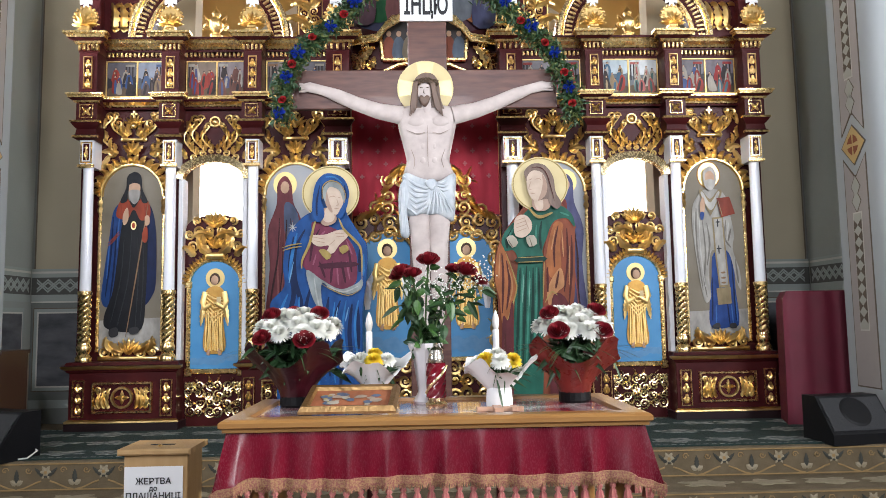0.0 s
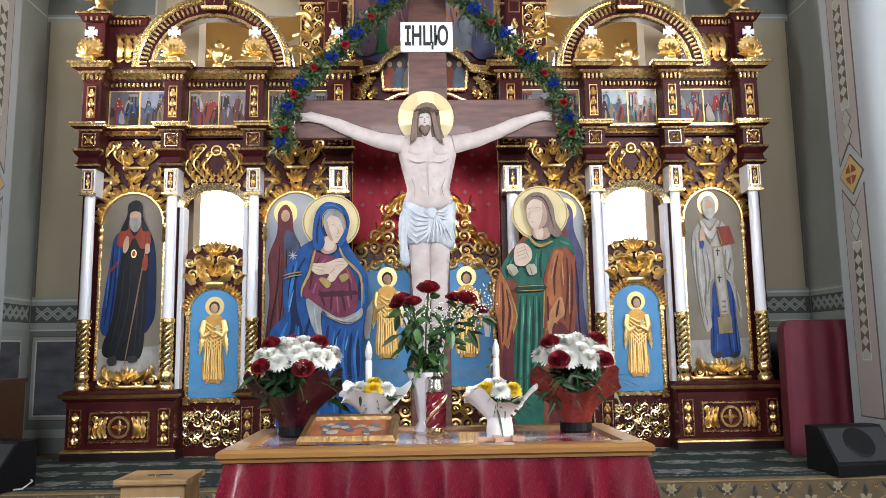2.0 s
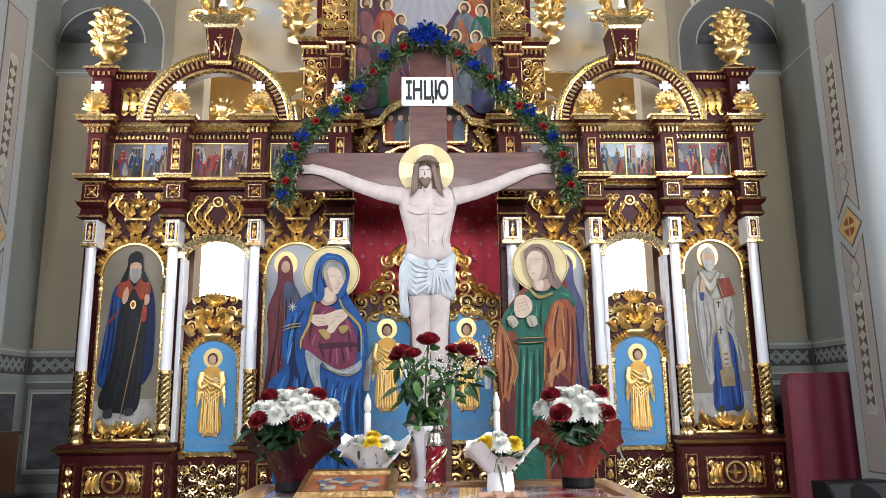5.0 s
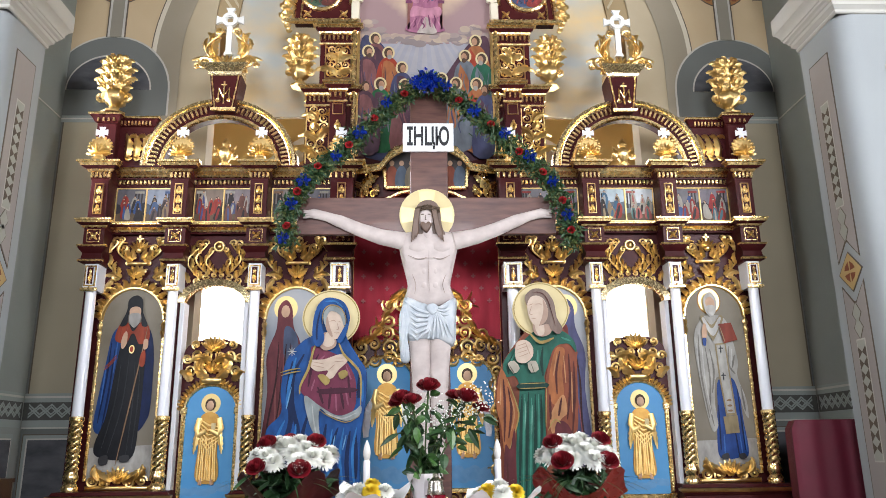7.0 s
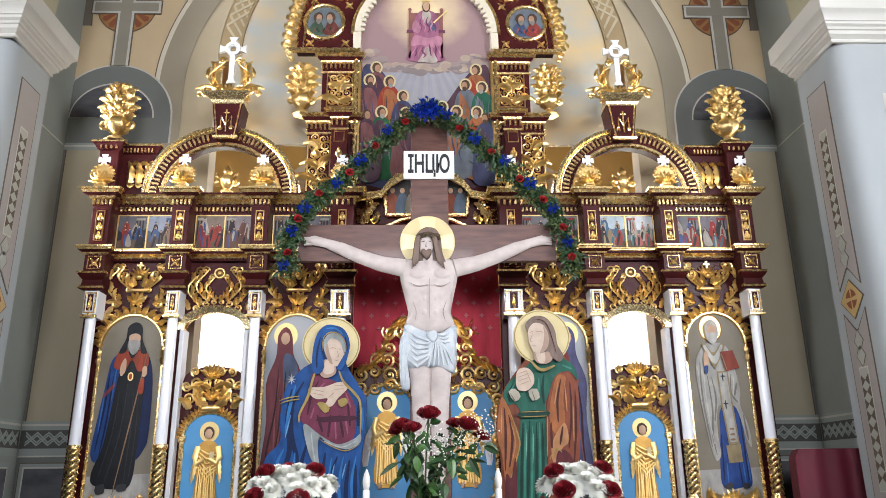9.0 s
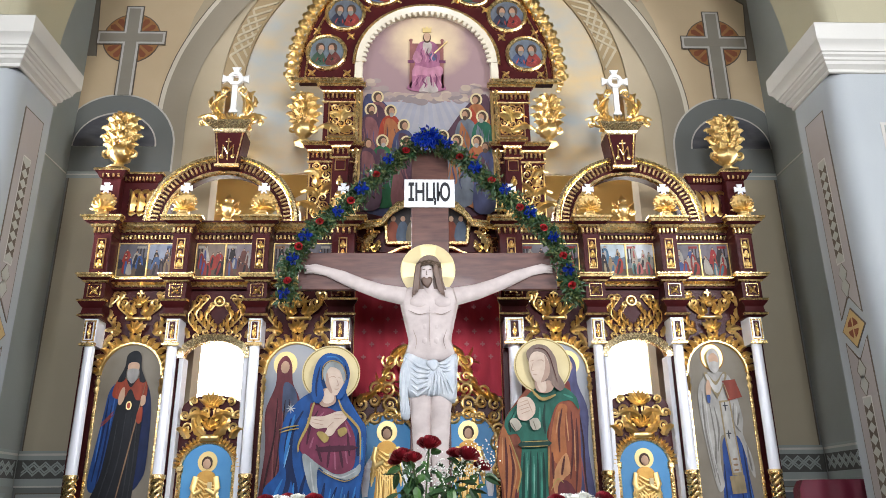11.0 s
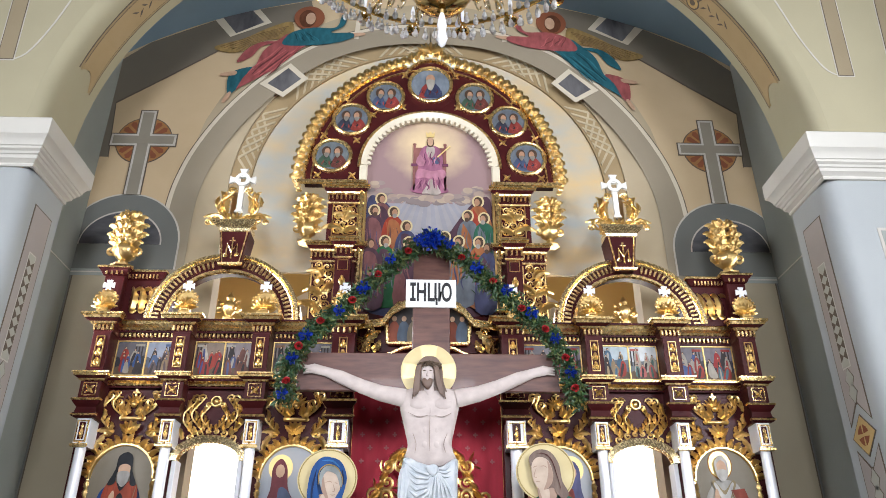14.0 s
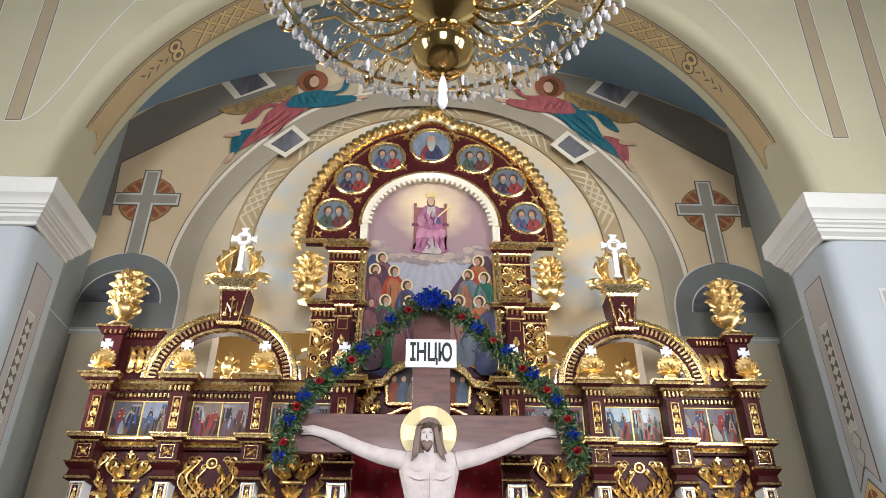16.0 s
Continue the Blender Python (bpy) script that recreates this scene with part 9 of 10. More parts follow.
cloth = thing("table_skirt", 0, 3.15, -0.75, "crimson satin table skirt with gold fringe and tassels", "cloth")
per = []
for i in range(121):
    t = i / 120
    per.append((TX0 + (TX1 - TX0) * t, TY0, t))
sidel = [(TX0, TY1 - (TY1 - TY0) * i / 40, 0.0) for i in range(40)]
sider = [(TX1, TY0 + (TY1 - TY0) * i / 40, 1.0) for i in range(1, 41)]
loop = sidel + per + sider
bm = BM()
hem = []
vs = []
ROWS_C = 9
for i, (x, yy, t) in enumerate(loop):
    front = 40 <= i < 161
    nx, ny = (0, -1) if front else ((-1, 0) if i < 40 else (1, 0))
    e = min(abs(i - 40), abs(i - 160))
    corner = math.exp(-(e / 3.5) ** 2)
    if e < 3:
        nx, ny = (-0.75, -0.75) if i < 100 else (0.75, -0.75)
    drop = 0.170 + 0.05 * corner + 0.005 * math.sin(i * 0.11)
    for r in range(ROWS_C + 1):
        q = r / ROWS_C
        fold = 0.010 * math.sin(i * 0.62 + 0.9 * math.sin(i * 0.13)) + 0.004 * math.sin(i * 1.17 + 1 + q)
        off = 0.006 + q * (0.018 + fold + 0.05 * corner)
        vs.append((x + nx * off, yy + ny * off, TZ - 0.045 - drop * q))
    hem.append((vs[-1], nx, ny))
R1 = ROWS_C + 1
faces(bm, vs, [(R1 * i + r, R1 * (i + 1) + r, R1 * (i + 1) + r + 1, R1 * i + r + 1) for i in range(len(loop) - 1) for r in range(ROWS_C)])
part("cloth", bm, SATIN, cloth, smooth=80)
FRINGE = mat("gold and pink braid", (0.40, 0.23, 0.11), 0.6, 0, (0.26, 0.08, 0.07), 160, bump=0.8, bump_scale=260, spread=0.2)
bm = BM()
vs = []
for (p, nx, ny) in hem:
    for dz, o in ((0.006, 0.004), (0.004, 0.009), (-0.022, 0.009), (-0.026, 0.002)):
        vs.append((p[0] + nx * o, p[1] + ny * o, p[2] + dz))
faces(bm, vs, [(4 * i + r, 4 * i + 4 + r, 4 * i + 5 + r, 4 * i + 1 + r) for i in range(len(hem) - 1) for r in range(3)])
part("braid", bm, FRINGE, cloth, "woven gold braid")
bm = BM()
rng = random.Random(6)
for i in range(len(hem) - 1):
    for k in range(4):
        p, nx, ny = hem[i]
        q = hem[i + 1][0]
        t = k / 4
        x, yy, z = (p[j] + (q[j] - p[j]) * t for j in range(3))
        tube(bm, [(x, yy + ny * 0.008, z - 0.022), (x + rng.uniform(-0.004, 0.004), yy + ny * 0.010, z - 0.034 - rng.uniform(0, 0.010))], 0.0022, 3)
tagged(part("fringe", bm, FRINGE, cloth), kind="stuff")
TASSEL = mat("crimson tassel thread", (0.42, 0.05, 0.08), 0.6, 0, (0.52, 0.26, 0.20), 60, (6, 6, 0.5), bump=0.6, bump_scale=200)
tas = None
for i in range(2, len(hem), 4):
    p = hem[i][0]
    if tas is None:
        bm = BM()
        lathe(bm, p[0], p[1], [(0.003, p[2] - 0.024), (0.003, p[2] - 0.036), (0.009, p[2] - 0.040), (0.011, p[2] - 0.050), (0.006, p[2] - 0.057), (0.011, p[2] - 0.066), (0.016, p[2] - 0.098), (0.019, p[2] - 0.118)], 12, 0, 0, 0.16, 6)
        tas = part("tassel", bm, [TASSEL], cloth, "crimson and gold tassel", smooth=60)
        home = Vector(p)
    else:
        c2 = tas.copy()
        scene.collection.objects.link(c2)
        c2.location = tas.location + (Vector(p) - home)

# flowers in pots with paper
WRAP_DARK = mat("dark wine wrapping foil", (0.045, 0.004, 0.009), 0.35, 0, (0.02, 0.002, 0.004), 8, bump=0.3, bump_scale=30)
WRAP_ORANGE = mat("coral wrapping paper", (0.26, 0.035, 0.026), 0.30, 0, (0.10, 0.010, 0.010), 8, bump=0.3, bump_scale=30)


def bouquet(cx, cy, z0, wrap, label, seed, mums, roses, spread=0.20):
    b = thing("bouquet", cx, cy, z0, label, "flowers", "pots of chrysanthemums and roses")
    rng = random.Random(seed)
    bm = BM()
    lathe(bm, cx, cy, [(0.065, z0), (0.070, z0 + 0.01), (0.068, z0 + 0.045), (0.060, z0 + 0.05)], 18)
    part("pot", bm, BLACK, b, "glossy black pot")
    bm = BM()
    n = 48
    vs = []
    for r, (rad, z) in enumerate(((0.066, 0.040), (0.074, 0.075), (0.102, 0.125), (0.142, 0.175), (0.185, 0.225))):
        for i in range(n):
            a = 2 * math.pi * i / n
            tip = abs(math.sin(2 * a + 0.3))
            w = 1 + (0.20 * tip ** 2 + 0.05 * math.sin(13 * a)) * r / 4
            zz = z0 + z + 0.11 * (tip ** 3 - 0.45) * (r / 4) ** 2
            vs.append((cx + rad * w * math.cos(a), cy + rad * w * math.sin(a), zz))
    faces(bm, vs, [(r * n + i, r * n + (i + 1) % n, (r + 1) * n + (i + 1) % n, (r + 1) * n + i) for r in range(4) for i in range(n)])
    part("wrapping", bm, wrap, b, smooth=60)
    bm = BM()
    for k in range(120):
        d = rand_dir(rng, 0.25)
        base = (cx + rng.gauss(0, 0.06), cy + rng.gauss(0, 0.06), z0 + 0.22 + rng.gauss(0, 0.03))
        leaf3(bm, base, d, d.cross(rand_dir(rng)), rng.uniform(0.07, 0.14), rng.uniform(0.02, 0.035), 0.25, 0)
    for k in range(34):
        a = rng.uniform(0, 6.28)
        d = Vector((math.cos(a), math.sin(a) * 0.8, rng.uniform(0.0, 0.5)))
        leaf3(bm, (cx + 0.12 * math.cos(a), cy + 0.12 * math.sin(a), z0 + 0.23), d, d.cross(Vector((0, 0, 1))), rng.uniform(0.14, 0.24), 0.006, 0.35, 1, 5)
    tagged(part("foliage", bm, [LEAF_DARK, LEAF_DARK], b), kind="stuff")
    for dx, dy, dz, r in mums:
        bm = BM()
        mum(bm, (cx + dx, cy + dy, z0 + dz), r * 1.0, (dx * 2.5, dy * 2.5 - 0.25, 0.8), rng)
        part("chrysanthemum", bm, MUM_WHITE, b, "white chrysanthemum head", smooth=60)
    for dx, dy, dz, r in roses:
        bm = BM()
        rose(bm, (cx + dx, cy + dy, z0 + dz), r, (dx * 2, dy * 2 - 0.5, 0.7), rng)
        part("rose", bm, ROSE_RED, b, "dark red rose head", smooth=60)
    return b


MUMS = [(-0.02, -0.02, 0.37, 0.062), (0.07, -0.04, 0.355, 0.06), (-0.12, -0.05, 0.33, 0.062), (0.13, -0.06, 0.32, 0.062), (-0.05, -0.12, 0.31, 0.05), (0.05, -0.13, 0.31, 0.055), (-0.15, 0.04, 0.33, 0.055), (0.15, 0.05, 0.34, 0.055), (0.0, 0.09, 0.36, 0.06), (-0.09, 0.09, 0.35, 0.055), (0.09, 0.1, 0.35, 0.055), (0.02, -0.09, 0.345, 0.05), (-0.085, -0.09, 0.335, 0.05), (0.10, -0.10, 0.33, 0.05), (-0.06, 0.02, 0.385, 0.052), (0.03, 0.03, 0.39, 0.052), (0.10, 0.03, 0.37, 0.05), (-0.12, 0.0, 0.355, 0.05)]
bouquet(-0.61, 3.30, TZ - 0.012, WRAP_DARK, "white chrysanthemums and red roses in dark foil", 3, MUMS, [(-0.10, -0.04, 0.395, 0.036), (0.105, -0.02, 0.40, 0.036), (-0.12, -0.14, 0.30, 0.036), (0.06, -0.17, 0.29, 0.040), (-0.02, 0.05, 0.41, 0.03)])
bouquet(0.60, 3.28, TZ - 0.012, WRAP_ORANGE, "white chrysanthemums and red roses in coral paper", 5, [(x * 0.85, yy, z - 0.005, r) for x, yy, z, r in MUMS], [(-0.11, -0.05, 0.385, 0.036), (0.10, -0.03, 0.395, 0.036), (-0.09, -0.15, 0.31, 0.040), (0.10, -0.14, 0.31, 0.038)])


def small_bouquet(cx, cy, z0, seed, label, yel):
    b = thing("small_bouquet", cx, cy, z0, label, "flowers", "small bouquets in white paper")
    rng = random.Random(seed)
    bm = BM()
    lathe(bm, cx, cy, [(0.052, z0), (0.055, z0 + 0.03), (0.050, z0 + 0.085), (0.045, z0 + 0.09)], 18)
    part("pot", bm, PAPER, b, "pot wrapped in white paper", smooth=40)
    bm = BM()
    n, vs = 40, []
    for r, (rad, z) in enumerate(((0.045, 0.075), (0.072, 0.105), (0.100, 0.145), (0.128, 0.18), (0.150, 0.20))):
        for i in range(n):
            a = 2 * math.pi * i / n
            w = 1 + (0.09 * math.sin(5 * a + seed) + 0.04 * math.sin(9 * a)) * r / 4
            vs.append((cx + rad * w * math.cos(a), cy + rad * w * math.sin(a) * 0.8, z0 + z + (0.030 * math.sin(3 * a + seed) + 0.014 * math.sin(8 * a) - 0.018 + 0.018 * math.sin(a)) * (r / 4) ** 1.5))
    faces(bm, vs, [(r * n + i, r * n + (i + 1) % n, (r + 1) * n + (i + 1) % n, (r + 1) * n + i) for r in range(4) for i in range(n)])
    part("wrapping", bm, PAPER, b, "crumpled white paper collar", smooth=50)
    bm = BM()
    for k in range(60):
        d = rand_dir(rng, 0.5)
        leaf3(bm, (cx + rng.gauss(0, 0.03), cy + rng.gauss(0, 0.03), z0 + 0.13), d, d.cross(rand_dir(rng)), rng.uniform(0.05, 0.13), 0.014, 0.3, 0)
    for k in range(16):
        a = rng.uniform(0, 6.28)
        d = Vector((math.cos(a), math.sin(a), rng.uniform(0.1, 0.5)))
        leaf3(bm, (cx, cy, z0 + 0.15), d, d.cross(Vector((0, 0, 1))), rng.uniform(0.15, 0.25), 0.004, 0.4, 0, 5)
    tagged(part("foliage", bm, [LEAF_DARK], b), kind="stuff")
    for k, (dx, dy, dz) in enumerate(((0.0, -0.06, 0.19), (-0.055, -0.03, 0.195), (0.055, -0.02, 0.19), (0.0, 0.03, 0.21), (-0.08, 0.02, 0.18))):
        bm = BM()
        y_ = k in yel
        mum(bm, (cx + dx, cy + dy, z0 + dz), 0.042, (dx * 4, dy * 3 - 0.4, 0.8), rng)
        part("chrysanthemum", bm, MUM_YELLOW if y_ else MUM_WHITE, b, "yellow chrysanthemum head" if y_ else "white chrysanthemum head", smooth=60)


small_bouquet(0.25, 3.08, TZ - 0.012, 2, "white and yellow flowers in white paper", (1, 2))
small_bouquet(-0.27, 3.30, TZ - 0.012, 7, "white and yellow flowers in crumpled white paper", (0, 3))

# vase of roses
vase = thing("vase_of_roses", -0.05, 3.34, TZ - 0.012, "white vase of long-stemmed red roses and tiny white flowers", "flowers")
z0 = TZ - 0.012
bm = BM()
lathe(bm, -0.05, 3.34, [(0.045, z0), (0.050, z0 + 0.01), (0.030, z0 + 0.05), (0.042, z0 + 0.14), (0.050, z0 + 0.20), (0.075, z0 + 0.262), (0.070, z0 + 0.262), (0.046, z0 + 0.20), (0.03, z0 + 0.19)], 20, 0, 0, 0.06, 8)
part("vase", bm, mat("white milk glass", (0.72, 0.70, 0.72), 0.2, 0, (0.66, 0.64, 0.66), 6, bump=0.05, coat=0.4), vase, "fluted white glass vase", smooth=50)
rng = random.Random(9)
HEADS = [(-0.03, 3.27, 0.262, 0.045), (-0.145, 3.30, 0.215, 0.042), (-0.10, 3.22, 0.20, 0.036), (0.135, 3.28, 0.215, 0.046), (0.085, 3.36, 0.225, 0.034), (0.20, 3.34, 0.17, 0.034), (-0.17, 3.40, 0.20, 0.034)]
for hx, hy, hz, r in HEADS:
    bm = BM()
    tube(bm, [(-0.05, 3.34, z0 + 0.2), (-0.05 + (hx + 0.05) * 0.4, 3.34 + (hy - 3.34) * 0.4, (z0 + 0.2) * 0.4 + hz * 0.6 - 0.02), (hx, hy, hz - r * 0.3)], 0.004, 6)
    part("stem", bm, STEM, vase)
    bm = BM()
    rose(bm, (hx, hy, hz), r, (hx + 0.03, -0.45, 0.8), rng)
    part("rose", bm, ROSE_RED, vase, "dark red rose head", smooth=60)
bm = BM()
for k in range(150):
    t = rng.random()
    hx, hy, hz, _ = HEADS[rng.randrange(7)]
    p = Vector((-0.05 + (hx + 0.05) * t, 3.34 + (hy - 3.34) * t, z0 + 0.24 + (hz - z0 - 0.26) * t))
    d = rand_dir(rng, 0.1)
    leaf3(bm, p + Vector((d.x, d.y, 0)) * rng.uniform(0.005, 0.05), d, d.cross(rand_dir(rng)), rng.uniform(0.05, 0.085), rng.uniform(0.026, 0.042), 0.35, rng.choice((0, 0, 1)))
tagged(part("leaves", bm, [LEAF_DARK, LEAF_MID], vase), kind="stuff")
bm = BM()
for k in range(420):
    cx_, cz_ = ((0.02, 0.14), (0.12, 0.17), (-0.07, 0.17), (0.18, 0.20))[k % 4]
    ball(bm, cx_ + rng.gauss(0, 0.035), 3.32 + rng.gauss(0, 0.04), cz_ + rng.gauss(0, 0.035), 0.0035, n=4)
tagged(part("baby_breath", bm, MUM_WHITE, vase), kind="stuff")

# grave lantern
lan = thing("votive_lantern", -0.003, 3.24, TZ - 0.012, "ruby glass votive lantern with gold base and lid", "lantern")
RUBY = mat("ruby cut glass", (0.22, 0.006, 0.020), 0.14, 0, (0.10, 0.003, 0.010), 12, bump=0.1, coat=0.6)
bm = BM()
lathe(bm, -0.003, 3.24, [(0.045, z0), (0.048, z0 + 0.008), (0.036, z0 + 0.02), (0.038, z0 + 0.034)], 18)
part("base", bm, GOLD_PALE, lan, "pale gold base", smooth=40)
bm = BM()
rows, n = 12, 18
vs = []
for r in range(rows + 1):
    for i in range(n):
        a = 2 * math.pi * (i + 0.5 * (r % 2)) / n
        rr = 0.040 + (0.003 if (i + r // 2) % 2 else 0)
        vs.append((-0.003 + rr * math.cos(a), 3.24 + rr * math.sin(a), z0 + 0.034 + 0.145 * r / rows))
faces(bm, vs, [(r * n + i, r * n + (i + 1) % n, (r + 1) * n + (i + 1) % n, (r + 1) * n + i) for r in range(rows) for i in range(n)])
part("glass", bm, RUBY, lan, "faceted ruby glass")
bm = BM()
tube(bm, [(-0.003 + 0.046 * math.cos(a), 3.24 + 0.046 * math.sin(a), z0 + 0.05 + 0.12 * t) for t, a in ((i / 12, -2.9 + 2.6 * i / 12) for i in range(13))], 0.006, 6, 0, 0.4)
part("gold_band", bm, GOLD_PALE, lan, smooth=40)
bm = BM()
lathe(bm, -0.003, 3.24, [(0.036, z0 + 0.178), (0.038, z0 + 0.182), (0.034, z0 + 0.20), (0.030, z0 + 0.235), (0.018, z0 + 0.245), (0.012, z0 + 0.25), (0.012, z0 + 0.262), (0.004, z0 + 0.266)], 18)
part("lid", bm, mat("silvered metal", (0.75, 0.70, 0.62), 0.25, 1.0, None, 10, bump=0.1), lan, "silver lid with a knob", smooth=40)

# framed icon lying on the table
ik = thing("framed_icon", -0.36, 3.0, TZ - 0.006, "small icon in a carved bronze-gold frame leaning low on the table", "icon")
tilt = Matrix.Translation((-0.355, 2.93, TZ - 0.004)) @ Euler((radians(13), 0, radians(-2))).to_matrix().to_4x4()


def tilted(bm):
    bmesh.ops.transform(bm, matrix=tilt, verts=bm.verts)
    return bm


bm = BM()
W2, H2 = 0.19, 0.29
for d0, d1, z_a, z_b, mi in ((0.0, 0.012, 0.010, 0.028, 0), (0.012, 0.030, 0.028, 0.024, 0), (0.030, 0.036, 0.024, 0.010, 0)):
    vs = [(-W2 + d0, d0, z_a), (W2 - d0, d0, z_a), (W2 - d0, H2 - d0, z_a), (-W2 + d0, H2 - d0, z_a), (-W2 + d1, d1, z_b), (W2 - d1, d1, z_b), (W2 - d1, H2 - d1, z_b), (-W2 + d1, H2 - d1, z_b)]
    faces(bm, vs, [(j, (j + 1) % 4, 4 + (j + 1) % 4, 4 + j) for j in range(4)])
faces(bm, [(-W2, 0, 0), (W2, 0, 0), (W2, H2, 0), (-W2, H2, 0), (-W2, 0, 0.010), (W2, 0, 0.010), (W2, H2, 0.010), (-W2, H2, 0.010)], [(0, 1, 5, 4), (1, 2, 6, 5), (2, 3, 7, 6), (3, 0, 4, 7), (0, 3, 2, 1)])
for i in range(22):
    for yy in (0.020, H2 - 0.020):
        ball(bm, -W2 + 0.02 + (2 * W2 - 0.04) * i / 21, yy, 0.018, 0.008, 0.006, 0, 5)
for i in range(14):
    for xx in (-W2 + 0.020, W2 - 0.020):
        ball(bm, xx, 0.03 + (H2 - 0.06) * i / 13, 0.018, 0.008, 0.006, 0, 5)
part("frame", tilted(bm), mat("bronze gold frame", (0.36, 0.22, 0.09), 0.38, 0.8, (0.22, 0.13, 0.05), 20, bump=0.3), ik, "carved bronze-gold frame")
bm = BM()
faces(bm, [(-W2 + 0.034, 0.034, 0.009), (W2 - 0.034, 0.034, 0.009), (W2 - 0.034, H2 - 0.034, 0.009), (-W2 + 0.034, H2 - 0.034, 0.009)], [(0, 1, 2, 3)])
part("picture_ground", tilted(bm), paint(0.44, 0.16, 0.08), ik)
bm = BM()
rng = random.Random(14)
for k in range(30):
    x, yy, r = rng.uniform(-0.11, 0.11), rng.uniform(0.07, 0.22), rng.uniform(0.008, 0.026)
    n = 9
    vs = [(x + r * math.cos(6.283 * i / n) * rng.uniform(0.8, 1.4), yy + r * math.sin(6.283 * i / n), 0.0105 + 0.00008 * k) for i in range(n)]
    faces(bm, vs, [tuple(range(n))], k % 4)
part("painted_shapes", tilted(bm), [paint(0.55, 0.50, 0.42), paint(0.14, 0.18, 0.28), paint(0.45, 0.36, 0.12), paint(0.50, 0.40, 0.32)], ik)

# small things on the table: wooden cross and electric candles behind
bm = BM()
box(bm, 0.150, 0.335, 2.975, 3.005, TZ - 0.012, TZ + 0.006, 0, 0.003)
box(bm, 0.215, 0.250, 2.93, 3.05, TZ - 0.010, TZ + 0.008, 0, 0.003)
box(bm, 0.285, 0.310, 2.955, 3.025, TZ - 0.010, TZ + 0.008, 0, 0.003)
single("hand_cross", bm, mat("pale carved wood", (0.50, 0.30, 0.20), 0.5, 0, None, 20, bump=0.2), "small carved wooden hand cross lying on the table", "cross")
for s, cx_ in ((-1, -0.315), (1, 0.295)):
    ca = thing("electric_candle", cx_, 3.62, NAVE_Z, "white electric candle with a red drip cup on a stand", "candle", "electric candles behind the table")
    bm = BM()
    lathe(bm, cx_, 3.62, [(0.11, NAVE_Z), (0.11, NAVE_Z + 0.02), (0.02, NAVE_Z + 0.05), (0.014, -0.9), (0.014, -0.24), (0.05, -0.20), (0.052, -0.185), (0.015, -0.18)], 16)
    part("stand", bm, mat("dark red stand", (0.12, 0.010, 0.016), 0.4, 0, None, 6, bump=0.1), ca, smooth=40)
    bm = BM()
    lathe(bm, cx_, 3.62, [(0.016, -0.18), (0.016, -0.055), (0.012, -0.05)], 12)
    part("candle_tube", bm, PEARL, ca, smooth=40)
    bm = BM()
    lathe(bm, cx_, 3.62, [(0.010, -0.052), (0.016, -0.035), (0.018, -0.012), (0.013, 0.015), (0.004, 0.038), (0.001, 0.042)], 12)
    part("flame_bulb", bm, mat("frosted bulb", (0.85, 0.84, 0.80), 0.25, 0, None, 6, bump=0), ca, "frosted flame-shaped bulb", smooth=40)

# collection box with its notice
bx = thing("collection_box", -1.36, 3.85, NAVE_Z, "pale oak donation box with a printed paper notice", "box")
bm = BM()
box(bm, -1.51, -1.205, 3.74, 3.98, NAVE_Z, -0.63, 0, 0.004)
part("body", bm, OAK_PALE, bx)
bm = BM()
box(bm, -1.535, -1.185, 3.71, 4.01, -0.629, -0.60, 0, 0.008)
part("lid", bm, OAK_PALE, bx)
bm = BM()
box(bm, -1.42, -1.30, 3.84, 3.855, -0.601, -0.597)
part("slot", bm, INK, bx)
bm = BM()
lathe(bm, -1.36, 3.80, [(0.010, -0.60), (0.012, -0.592), (0.004, -0.588)], 10)
part("screw", bm, GOLD_PALE, bx)
bm = BM()
box(bm, -1.505, -1.225, 3.733, 3.736, -0.90, -0.685)
part("notice", bm, PAPER, bx, "white paper notice")
lettering("lettering", "ЖЕРТВА", 0.041, -1.365, 3.730, -0.755, INK, bx)
lettering("lettering", "до", 0.034, -1.365, 3.730, -0.789, INK, bx)
lettering("lettering", "ПЛАЩАНИЦІ", 0.041, -1.365, 3.730, -0.824, INK, bx)


